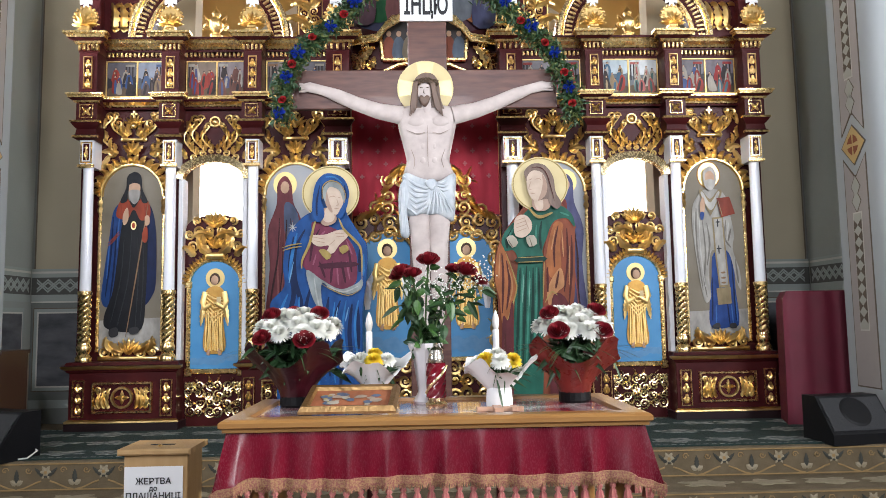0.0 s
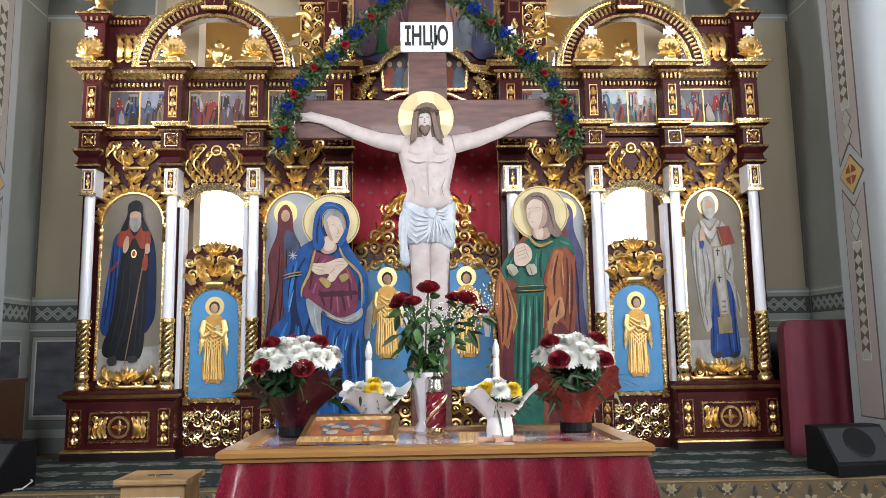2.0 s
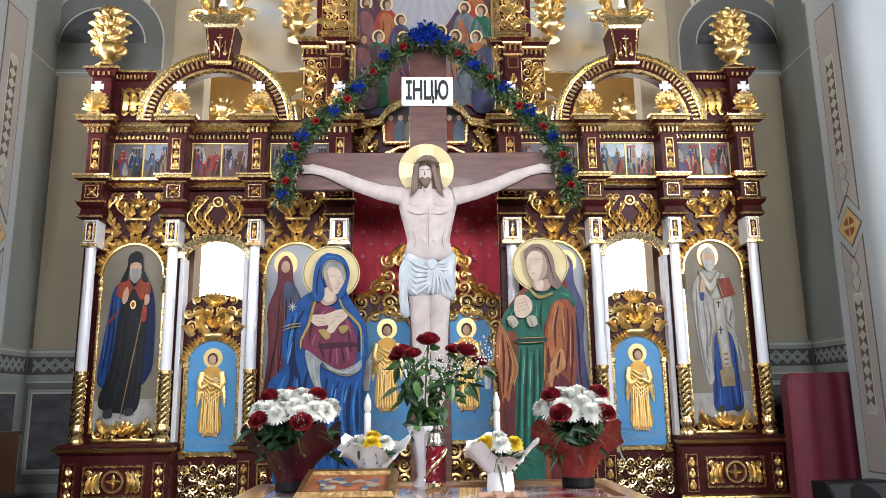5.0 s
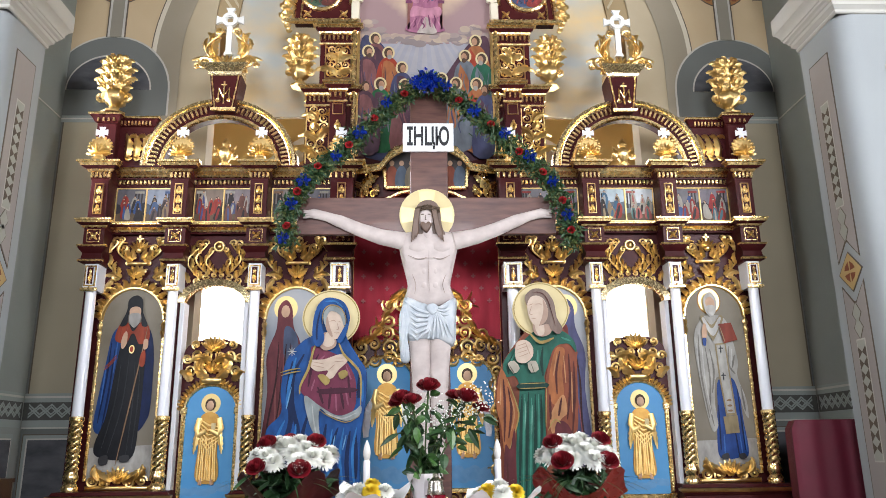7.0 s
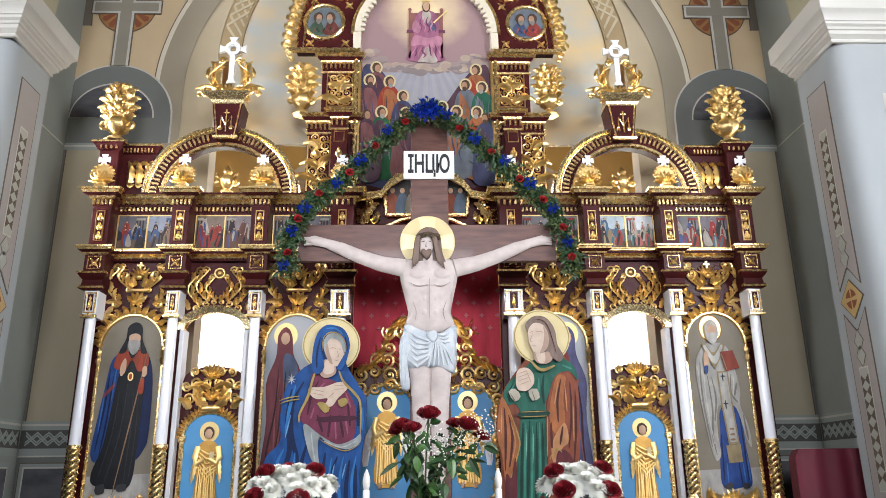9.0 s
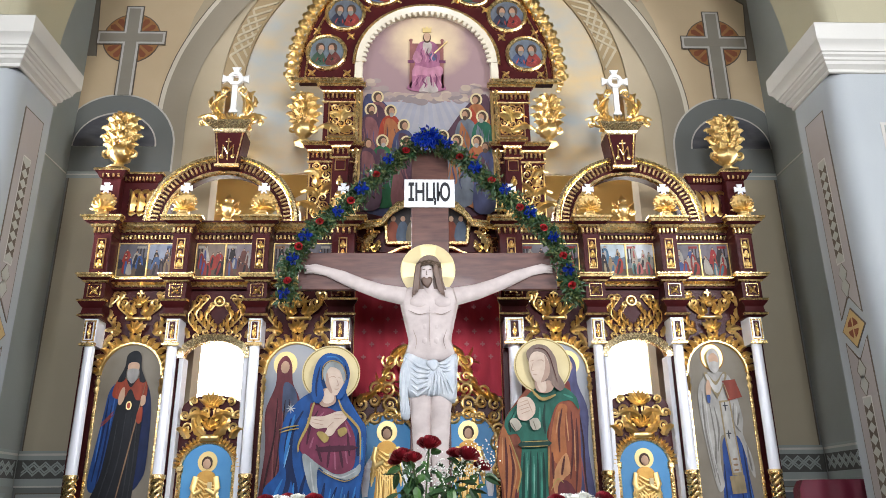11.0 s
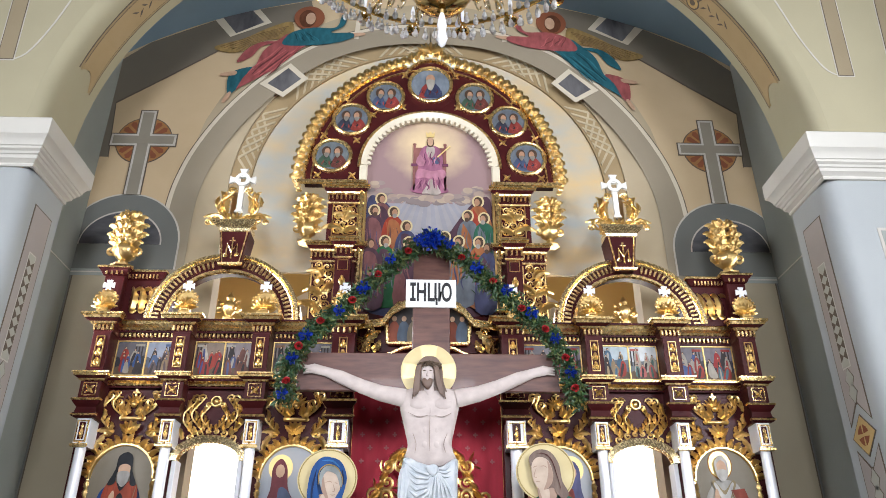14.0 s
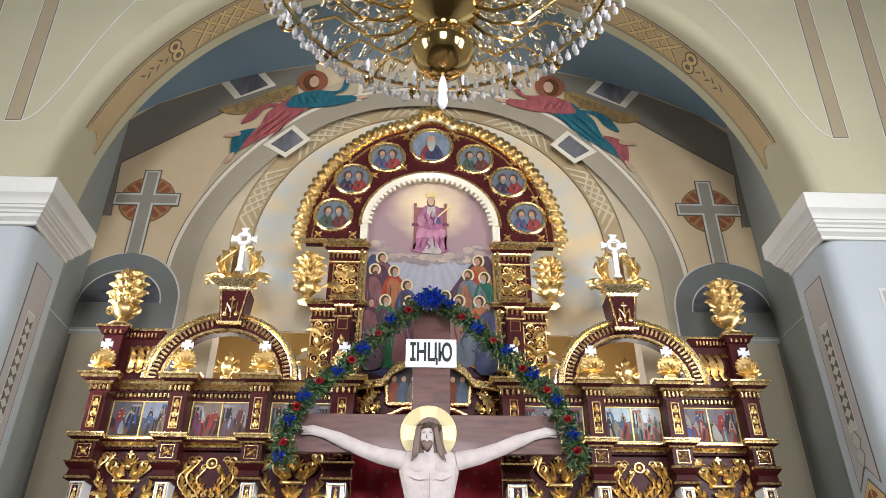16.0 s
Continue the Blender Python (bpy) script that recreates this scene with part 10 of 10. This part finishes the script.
# stage speakers on the platform
def speaker(cx, cy, turn):
    sp = thing("floor_speaker", cx, cy, SOLEA_Z, "black wedge-shaped floor loudspeaker", "loudspeaker", "floor speakers on the platform")
    w, d, h = 0.26, 0.17, 0.335
    m = Matrix.Translation((cx, cy, SOLEA_Z)) @ Euler((0, 0, radians(turn))).to_matrix().to_4x4()
    def put(name, bm, mt, lab=""):
        bmesh.ops.transform(bm, matrix=m, verts=bm.verts)
        return part(name, bm, mt, sp, lab)
    bm = BM()
    prof = [(-d, 0), (d, 0), (d, h), (0.02, h), (-d, 0.075)]
    vs = [(-w, yy, z) for yy, z in prof] + [(w, yy, z) for yy, z in prof]
    faces(bm, vs, [(0, 1, 2, 3, 4), (9, 8, 7, 6, 5)] + [(i, (i + 1) % 5, 5 + (i + 1) % 5, 5 + i) for i in range(5)])
    put("cabinet", bm, BLACK)
    bm = BM()
    s0, s1 = Vector((0, -d + 0.01, 0.09)), Vector((0, 0.01, h - 0.012))
    e = (s1 - s0)
    nrm = Vector((0, -e.z, e.y)).normalized()
    vs = []
    for u, t in ((-0.93, 0.03), (0.93, 0.03), (0.93, 0.97), (-0.93, 0.97)):
        p = s0 + e * t
        vs.append((u * w, p.y, p.z))
    vs += [tuple(Vector(v) + nrm * 0.008) for v in vs]
    faces(bm, vs, [(4, 5, 6, 7), (0, 1, 5, 4), (1, 2, 6, 5), (2, 3, 7, 6), (3, 0, 4, 7)])
    put("grille", bm, mat("black speaker grille", (0.030, 0.031, 0.034), 0.6, 0, None, 60, bump=0.6, bump_scale=400), "black cloth grille")
    bm = BM()
    mid_ = s0 + e * 0.55
    vs = [tuple(Vector((0.12 * math.cos(a), mid_.y, mid_.z)) + e.normalized() * (0.12 * math.sin(a)) + nrm * 0.010) for a in np.linspace(0, 6.283, 25)[:-1]]
    vs += [tuple(Vector((0.10 * math.cos(a), mid_.y, mid_.z)) + e.normalized() * (0.10 * math.sin(a)) + nrm * 0.014) for a in np.linspace(0, 6.283, 25)[:-1]]
    faces(bm, vs, [(i, (i + 1) % 24, 24 + (i + 1) % 24, 24 + i) for i in range(24)] + [tuple(range(24, 48))])
    put("cone", bm, BLACK, "round loudspeaker cone")


speaker(3.13, 5.60, 8)
speaker(-3.17, 5.62, -25)
bm = BM()
tube(bm, [(-2.93, 5.50, SOLEA_Z + 0.012), (-2.86, 5.48, SOLEA_Z + 0.02), (-2.86, 5.62, SOLEA_Z + 0.05), (-2.93, 5.66, SOLEA_Z + 0.08)], 0.006, 6)
single("cable", bm, WHITE, "white cable by the loudspeaker", "cable")

# draped stand beside the screen
bm = BM()
n = 60
vs, fs = [], []
base = [(3.06 + 0.80 * i / 30, 6.40 + 0.012 * math.sin(i * 0.8)) for i in range(31)] + [(3.86, 6.40 + 0.42 * i / 10) for i in range(1, 11)] + [(3.86 - 0.66 * i / 15, 6.82) for i in range(1, 16)] + [(3.20 - 0.14 * i / 8, 6.82 - 0.42 * i / 8) for i in range(1, 8)]
k = len(base)
for q, z in ((1.0, SOLEA_Z + 0.005), (0.985, -0.4), (0.97, 0.10), (0.96, 0.135)):
    for x, yy in base:
        vs.append((3.50 + (x - 3.50) * q, 6.61 + (yy - 6.61) * q, z))
for q, z in ((0.86, 0.20), (0.3, 0.205)):
    for x, yy in base:
        vs.append((3.50 + (x - 3.50) * q, 6.61 + (yy - 6.61) * q, z))
for r in range(5):
    fs += [(r * k + i, r * k + (i + 1) % k, (r + 1) * k + (i + 1) % k, (r + 1) * k + i) for i in range(k)]
fs.append(tuple(range(5 * k, 6 * k)))
faces(bm, vs, fs)
stand = thing("draped_stand", 3.5, 6.61, SOLEA_Z, "tall stand draped in plain wine red cloth", "stand")
part("cloth", bm, VELVET, stand, smooth=35)
bm = BM()
for x, yy in ((3.18, 6.48), (3.78, 6.48), (3.78, 6.76), (3.28, 6.76)):
    box(bm, x - 0.02, x + 0.02, yy - 0.02, yy + 0.02, SOLEA_Z, 0.12)
part("inner_frame", bm, OAK, stand)
bm = BM()
box(bm, -3.52, -3.30, 5.88, 6.3, SOLEA_Z, -0.22, 0, 0.01)
box(bm, -3.525, -3.28, 5.86, 6.3, -0.22, -0.19, 0, 0.008)
single("wooden_stand", bm, mat("dark brown wood", (0.045, 0.018, 0.012), 0.4, 0, None, 5, (6, 6, 1), bump=0.1), "dark brown wooden stand by the pier", "stand")

# carpets on the platform and steps
rng = random.Random(17)
cp = thing("platform_carpet", 0, 6.2, SOLEA_Z, "dark green carpet with grey leaf pattern on the platform", "carpet")
bm = BM()
box(bm, -3.9, 3.9, 5.50, 7.0, SOLEA_Z + 0.001, SOLEA_Z + 0.010)
part("carpet_field", bm, GREEN_CARPET, cp)


def motif(bm, x, yy, z, r, rng, mi=0, sq=0.55):
    n = 22
    ph, b = rng.uniform(0, 6), rng.uniform(0.15, 0.35)
    pts = [(x + r * (1 + b * math.sin(5 * a + ph) + 0.12 * math.sin(9 * a)) * math.cos(a), yy + r * sq * (1 + b * math.sin(5 * a + ph)) * math.sin(a)) for a in np.linspace(0, 6.283, n + 1)[:-1]]
    faces(bm, [(a, b_, z) for a, b_ in pts] + [(a, b_, z - 0.004) for a, b_ in pts], [tuple(range(n))] + [(i, (i + 1) % n, n + (i + 1) % n, n + i) for i in range(n)], mi)


bm = BM()
for i in range(17):
    for j in range(3):
        motif(bm, -3.7 + 0.46 * i + rng.uniform(-0.05, 0.05) + (0.2 if j % 2 else 0), 5.72 + 0.45 * j, SOLEA_Z + 0.013, rng.uniform(0.14, 0.20), rng)
tagged(part("leaf_pattern", bm, CARPET_PALE, cp), kind="stuff")
bm = BM()
for yy in (5.53, 6.95):
    for i in range(130):
        x = -3.88 + 0.06 * i
        box(bm, x, x + 0.035, yy, yy + 0.012, SOLEA_Z + 0.009, SOLEA_Z + 0.0125)
tagged(part("border", bm, CARPET_PALE, cp), kind="stuff")
# flowered runner over the steps
fr = thing("step_runner", 0, 5.4, SOLEA_Z - 0.4, "beige step carpet woven with pale flowers and scrolls", "carpet")
FLOWER_DARK = mat("dark carpet leaf", (0.05, 0.05, 0.04), 0.95, 0, None, 20, bump=0.5, bump_scale=260)
SCROLL_GOLD = mat("ochre carpet scroll", (0.34, 0.22, 0.09), 0.95, 0, None, 20, bump=0.5, bump_scale=260)
bm = BM()
for (yf, z0_, z1_) in ((5.426, SOLEA_Z - 0.195, SOLEA_Z - 0.005), (4.966, SOLEA_Z - 0.395, SOLEA_Z - 0.205)):
    zc_ = (z0_ + z1_) / 2
    for i in range(26):
        x = -5.1 + 0.40 * i
        for k2 in range(6):
            a = 6.283 * k2 / 6
            leaf(bm, x, zc_ + 0.03, yf, 0.05, 0.03, a, 0.003, mi=0)
        disc(bm, x, zc_ + 0.03, 0.012, 0.012, yf - 0.005, 0.004, 2, 10)
        for s in (-1, 1):
            leaf(bm, x, zc_ + 0.0, yf, 0.10, 0.03, 1.57 - s * 1.1, 0.003, s * 0.5, 1)
            tube(bm, [(x + s * t, yf - 0.001, zc_ - 0.055 + 0.03 * math.cos(t * 16)) for t in (0.03, 0.07, 0.11, 0.15, 0.19)], 0.006, 5, 2, 0.4)
            spiral(bm, x + s * 0.12, zc_ + 0.045, yf + 0.004, 0.025, 0, s, 0.005, 1.2, 2, 9)
        leaf(bm, x + 0.2, zc_ - 0.04, yf, 0.09, 0.035, 1.57, 0.003, 0, 1)
        leaf(bm, x + 0.2, zc_ - 0.05, yf, 0.05, 0.04, 2.6, 0.003, 0, 0)
        leaf(bm, x + 0.2, zc_ - 0.05, yf, 0.05, 0.04, 0.5, 0.003, 0, 0)
    box(bm, -5.3, 5.3, yf - 0.004, yf + 0.01, z1_ - 0.012, z1_ - 0.004, 2)
    box(bm, -5.3, 5.3, yf - 0.004, yf + 0.01, z0_ + 0.002, z0_ + 0.010, 2)
tagged(part("woven_pattern", bm, [STEP_PALE, FLOWER_DARK, SCROLL_GOLD], fr), kind="stuff")
bm = BM()
for i in range(24):
    for yy, z in ((5.20, SOLEA_Z - 0.199), (4.74, SOLEA_Z - 0.399)):
        motif(bm, -5.0 + 0.43 * i, yy, z + 0.004, rng.uniform(0.12, 0.18), rng)
tagged(part("tread_pattern", bm, STEP_PALE, fr), kind="stuff")

# ---- finials on the screen ----
def shell(x, y, z, s=1.0):
    sh = thing("shell_finial", x, y, z, "gilded scallop shell finial with a white cross on top", "finial", "shell finials of the screen")
    bm = BM()
    box(bm, x - 0.055 * s, x + 0.055 * s, y - 0.05, y + 0.05, z, z + 0.025, 0, 0.006)
    box(bm, x - 0.042 * s, x + 0.042 * s, y - 0.04, y + 0.04, z + 0.025, z + 0.06, 0, 0.01)
    part("foot", bm, GOLD, sh)
    bm = BM()
    cz = z + 0.125
    disc(bm, x, cz + 0.02, 0.10 * s, 0.10, y - 0.005, 0.02, 0, 24)
    for k in range(9):
        a = math.pi / 2 + (k - 4) * 0.38
        leaf(bm, x, z + 0.07, y - 0.005, 0.128, 0.046, a if k != 4 else math.pi / 2, 0.040)
        ball(bm, x + 0.108 * math.cos(a), y - 0.005, cz + 0.02 + 0.100 * math.sin(a), 0.016, n=6)
    part("shell", bm, GOLD, sh, smooth=50)
    bm = BM()
    cz = z + 0.30
    for k in range(4):
        a = k * math.pi / 2
        ca, sa = math.cos(a), math.sin(a)
        poly(bm, [(x + r * ca - w * sa, cz + r * sa + w * ca) for r, w in ((0, -0.010), (0.055, -0.030), (0.055, 0.030), (0, 0.010))], y - 0.008 - 0.0005 * k, 0.016)
    box(bm, x - 0.008, x + 0.008, y - 0.006, y + 0.006, z + 0.24, z + 0.26)
    part("cross", bm, mat("white enamel", (0.86, 0.87, 0.90), 0.3, 0, None, 5, bump=0.03) if "white enamel" not in bpy.data.materials else bpy.data.materials["white enamel"], sh, "small white cross with flared arms")


for s in (-1, 1):
    for x in (3.15, 2.37, 1.61):
        shell(s * x, 6.83, 2.71)
    shell(s * 0.83, 6.83, 2.71)


def urn(x, y, z, h, w, name, label, group, petals=9):
    """A gilded urn with a tall spray of leaves and two scroll handles."""
    u = thing(name, x, y, z, label, "finial", group)
    bm = BM()
    lathe(bm, x, y, [(w * 0.30, z), (w * 0.30, z + 0.03 * h), (w * 0.14, z + 0.06 * h), (w * 0.12, z + 0.12 * h), (w * 0.30, z + 0.20 * h), (w * 0.34, z + 0.30 * h), (w * 0.26, z + 0.38 * h), (w * 0.14, z + 0.42 * h)], 14, 0, 0, 0.08, 7)
    part("urn", bm, GOLD, u, smooth=50)
    bm = BM()
    for s in (-1, 1):
        spiral(bm, x + s * w * 0.36, z + 0.28 * h, y, w * 0.18, math.pi / 2, s, w * 0.06)
        spiral(bm, x + s * w * 0.34, z + 0.52 * h, y - 0.02, w * 0.20, -1, -s, w * 0.06)
    part("handle_scroll", bm, GOLD, u, smooth=50)
    bm = BM()
    for r, (zf, half, m) in enumerate(((0.40, 0.30, 4), (0.55, 0.44, 5), (0.70, 0.42, 5), (0.84, 0.30, 4))):
        for k in range(m):
            t = (k + 0.5) / m * 2 - 1
            q = 1 if t > 0 else -1
            xx = x + t * half * w * 0.8
            leaf(bm, xx, z + (zf - 0.05) * h, y - 0.05 * (1 - t * t) - 0.004 * r, h * 0.20, w * 0.24, math.pi / 2 - t * 0.9, 0.05, -q * 1.2, 0, 7)
            spiral(bm, xx + q * 0.05 * w, z + (zf + 0.07) * h, y - 0.055 * (1 - t * t) - 0.02, w * 0.10, 1.0 + k, q, w * 0.045, 1.2, 0, 9)
    for k in range(5):
        leaf(bm, x, z + 0.80 * h, y - 0.03, h * 0.20, w * 0.18, math.pi / 2 + (k - 2) * 0.45, 0.05, (k - 2) * 0.4)
    ball(bm, x, y + 0.01, z + 0.62 * h, w * 0.36, h * 0.28, 0, 10, 0.05)
    part("leaf_spray", bm, GOLD, u, smooth=50)


rng = random.Random(2)
for s in (-1, 1):
    urn(s * 3.14, 7.0, 3.28, 0.66, 0.36, "urn_finial", "tall gilded urn finial with a spray of leaves", "urn finials of the screen")
    urn(s * 1.29, 7.02, 3.60, 0.60, 0.30, "urn_finial", "gilded urn finial with a fan of leaves", "fan finials beside the towers", 11)
    u = thing("small_urn", s * 1.99, 6.99, 2.71, "small gilded urn standing in the arch", "finial", "small urns in the arches")
    x = s * 1.99
    bm = BM()
    lathe(bm, x, 6.99, [(0.06, 2.71), (0.06, 2.74), (0.03, 2.76), (0.06, 2.81), (0.07, 2.86), (0.05, 2.90), (0.03, 2.92), (0.045, 2.95), (0.03, 2.98), (0.012, 3.0), (0.004, 3.03)], 14)
    part("urn", bm, GOLD, u, smooth=50)
    bm = BM()
    for q in (-1, 1):
        spiral(bm, x + q * 0.09, 2.83, 6.99, 0.045, math.pi / 2, q, 0.014)
        leaf(bm, x + q * 0.05, 2.86, 6.97, 0.10, 0.04, math.pi / 2 - q * 1.0, 0.03, q * 0.8)
    part("handles", bm, GOLD, u, smooth=50)
    # cross with scrolls on the keystone
    cr = thing("cross_finial", s * 2.04, 6.98, 3.76, "white cross between gilded acanthus scrolls", "finial", "cross finials over the arches")
    x, z = s * 2.03, 3.76
    bm = BM()
    for q in (-1, 1):
        leaf(bm, x + q * 0.05, z + 0.02, 6.97, 0.34, 0.10, math.pi / 2 - q * 0.75, 0.06, -q * 1.2)
        leaf(bm, x + q * 0.12, z + 0.16, 6.97, 0.24, 0.09, math.pi / 2 - q * 0.5, 0.05, q * 1.6)
        leaf(bm, x + q * 0.06, z + 0.03, 6.96, 0.22, 0.08, math.pi / 2 - q * 1.2, 0.05, q * 0.6)
        leaf(bm, x + q * 0.17, z + 0.30, 6.97, 0.15, 0.07, math.pi / 2 + q * 0.3, 0.04, -q * 1.5)
        spiral(bm, x + q * 0.22, z + 0.08, 6.96, 0.075, 0, q, 0.022)
        spiral(bm, x + q * 0.12, z + 0.10, 6.96, 0.055, 0, -q, 0.018)
        spiral(bm, x + q * 0.19, z + 0.24, 6.97, 0.05, 0, q, 0.016)
        spiral(bm, x + q * 0.30, z + 0.05, 6.97, 0.035, 0, q, 0.013)
    for k in range(5):
        leaf(bm, x, z + 0.01, 6.94, 0.15, 0.05, math.pi / 2 + (k - 2) * 0.35, 0.04)
    for q in (-1, 1):
        acanthus(bm, x + q * 0.17, z + 0.02, 6.965, 0.42, q, 0.020, -0.12)
    box(bm, x - 0.20, x + 0.20, 6.93, 7.03, z, z + 0.025, 0, 0.006)
    part("scroll_carving", bm, GOLD, cr, "gilded acanthus scrolls", smooth=50)
    bm = BM()
    zc = z + 0.58
    for k in range(4):
        a = k * math.pi / 2
        ca, sa = math.cos(a), math.sin(a)
        L = 0.14 if k != 3 else 0.40
        poly(bm, [(x + r * ca - w * sa, zc + r * sa + w * ca) for r, w in ((0.03, -0.028), (L - 0.04, -0.028), (L, -0.048), (L, 0.048), (L - 0.04, 0.028), (0.03, 0.028))], 6.965 - 0.0005 * k, 0.03)
    arc_sweep(bm, x, zc, 0.045, 0.045, 0, 360, [(0, 6.99), (0, 6.95), (0.035, 6.95), (0.035, 6.99)], 20)
    part("cross", bm, WHITE, cr, "white cross with a ring")

# ---- chandelier ----
CX_, CY_ = 0.02, 3.0
SILVER = mat("pale brass", (0.92, 0.84, 0.66), 0.22, 1.0, (0.82, 0.70, 0.46), 14, bump=0.1)
BRASS = mat("polished brass", (0.80, 0.58, 0.24), 0.10, 1.0, (0.72, 0.48, 0.18), 6, bump=0.02, rvar=0.05)
CRYSTAL = bpy.data.materials.new("crystal glass")
CRYSTAL.use_nodes = True
bs = CRYSTAL.node_tree.nodes["Principled BSDF"]
bs.inputs["Base Color"].default_value = (0.95, 0.95, 0.97, 1)
bs.inputs["Roughness"].default_value = 0.03
bs.inputs["Transmission Weight"].default_value = 0.35
bs.inputs["IOR"].default_value = 1.55
ch = thing("chandelier", CX_, CY_, 2.65, "large brass chandelier hung with crystal drops", "chandelier")
bm = BM()
lathe(bm, CX_, CY_, [(0.005, 2.93), (0.03, 2.94), (0.02, 2.97), (0.08, 2.985), (0.14, 3.03), (0.175, 3.10), (0.178, 3.16), (0.155, 3.23), (0.10, 3.29), (0.06, 3.32), (0.08, 3.35), (0.19, 3.42), (0.24, 3.52), (0.25, 3.62), (0.21, 3.74), (0.10, 3.82), (0.06, 3.9), (0.05, 4.2), (0.10, 4.3), (0.05, 4.4), (0.02, 4.6), (0.015, TOP)], 28)
part("stem", bm, BRASS, ch, "polished brass baluster stem", smooth=50)
RZ, RR = 3.85, 1.05
bm = BM()
m = 72
vs = []
for i in range(m):
    a = 2 * math.pi * i / m
    for dr, dz in ((-0.008, -0.012), (0.008, -0.012), (0.012, 0.0), (0.008, 0.014), (-0.008, 0.014)):
        vs.append((CX_ + (RR + dr) * math.cos(a), CY_ + (RR + dr) * math.sin(a), RZ + dz))
faces(bm, vs, [(5 * i + j, 5 * ((i + 1) % m) + j, 5 * ((i + 1) % m) + (j + 1) % 5, 5 * i + (j + 1) % 5) for i in range(m) for j in range(5)])
part("rim", bm, BRASS, ch, smooth=40)
drop = None


def hang(x, y, z, s=1.0):
    """A faceted crystal drop under a bead."""
    global drop
    if drop is None:
        bm = BM()
        ball(bm, x, y, z - 0.012, 0.010, n=6)
        lathe(bm, x, y, [(0.002, z - 0.022), (0.013, z - 0.042), (0.021, z - 0.068), (0.017, z - 0.090), (0.003, z - 0.100)], 8)
        drop = part("crystal_drop", bm, CRYSTAL, ch, "clear crystal drop")
        drop["home"] = (x, y, z)
    else:
        c = drop.copy()
        scene.collection.objects.link(c)
        c.location = drop.location + Vector((x, y, z)) - Vector(drop["home"])


for i in range(96):
    a = 2 * math.pi * (i + 0.3) / 96
    hang(CX_ + RR * math.cos(a), CY_ + RR * math.sin(a), RZ - 0.025 - 0.02 * (i % 2))
for i in range(96):
    a = 2 * math.pi * (i + 0.8) / 96
    hang(CX_ + 0.97 * math.cos(a), CY_ + 0.97 * math.sin(a), RZ + 0.03 - 0.03 * (i % 2))
for i in range(48):
    a = 2 * math.pi * i / 48
    hang(CX_ + 0.66 * math.cos(a), CY_ + 0.66 * math.sin(a), 3.92)
for i in range(96):
    a = 2 * math.pi * i / 96
    hang(CX_ + 1.16 * math.cos(a) + 0.03 * math.cos(5 * a), CY_ + 1.16 * math.sin(a), 3.90 + 0.02 * (i % 3))
del drop["home"]
for k in range(20):
    a = 2 * math.pi * (k + 0.5) / 20
    ca, sa = math.cos(a), math.sin(a)
    f = lambda r, z: (CX_ + r * ca, CY_ + r * sa, z)
    bm = BM()
    tube(bm, [f(0.16, 3.48), f(0.30, 3.42), f(0.48, 3.46), f(0.62, 3.62), f(0.76, 3.78), f(0.92, 3.82), f(1.04, 3.84)], [0.014, 0.013, 0.012, 0.012, 0.012, 0.011, 0.011], 7)
    arm = part("arm", bm, BRASS, ch, smooth=50)
    bm = BM()
    for r0, z0_, s_, hd in ((0.36, 3.56, 0.10, 1), (0.58, 3.80, 0.11, -1), (0.80, 3.94, 0.09, 1), (0.50, 3.50, 0.08, -1), (0.68, 3.62, 0.07, 1), (0.90, 3.78, 0.06, -1), (0.42, 3.78, 0.09, 1), (0.30, 3.66, 0.08, -1), (0.72, 3.84, 0.06, 1), (0.96, 3.90, 0.05, 1), (0.56, 3.64, 0.05, 1), (0.44, 3.62, 0.04, -1)):
        pts = []
        for i in range(14):
            t = i / 13
            rr = s_ * (1 - 0.75 * t)
            aa = hd * 8.0 * t
            pts.append(f(r0 + rr * math.cos(aa), z0_ + rr * math.sin(aa)))
        tube(bm, pts, 0.0065, 5)
    part("scroll", bm, SILVER, arm, smooth=50)
    bm = BM()
    lathe(bm, CX_ + 1.16 * ca, CY_ + 1.16 * sa, [(0.006, 3.86), (0.05, 3.875), (0.055, 3.89), (0.02, 3.90), (0.016, 3.92)], 12)
    tube(bm, [f(1.04, 3.84), f(1.10, 3.83), f(1.16, 3.87)], 0.010, 6)
    part("cup", bm, BRASS, arm, smooth=40)
    bm = BM()
    x, y = CX_ + 1.16 * ca, CY_ + 1.16 * sa
    lathe(bm, x, y, [(0.013, 3.92), (0.013, 4.02), (0.016, 4.03), (0.018, 4.06), (0.010, 4.10), (0.002, 4.12)], 10)
    part("candle_bulb", bm, PEARL, arm, "white candle bulb", smooth=40)
bm = BM()
lathe(bm, CX_, CY_, [(0.004, 2.70), (0.02, 2.72), (0.03, 2.76), (0.022, 2.82), (0.028, 2.85), (0.02, 2.90), (0.012, 2.93)], 10)
part("crystal_pendant", bm, CRYSTAL, ch, "long crystal pendant")
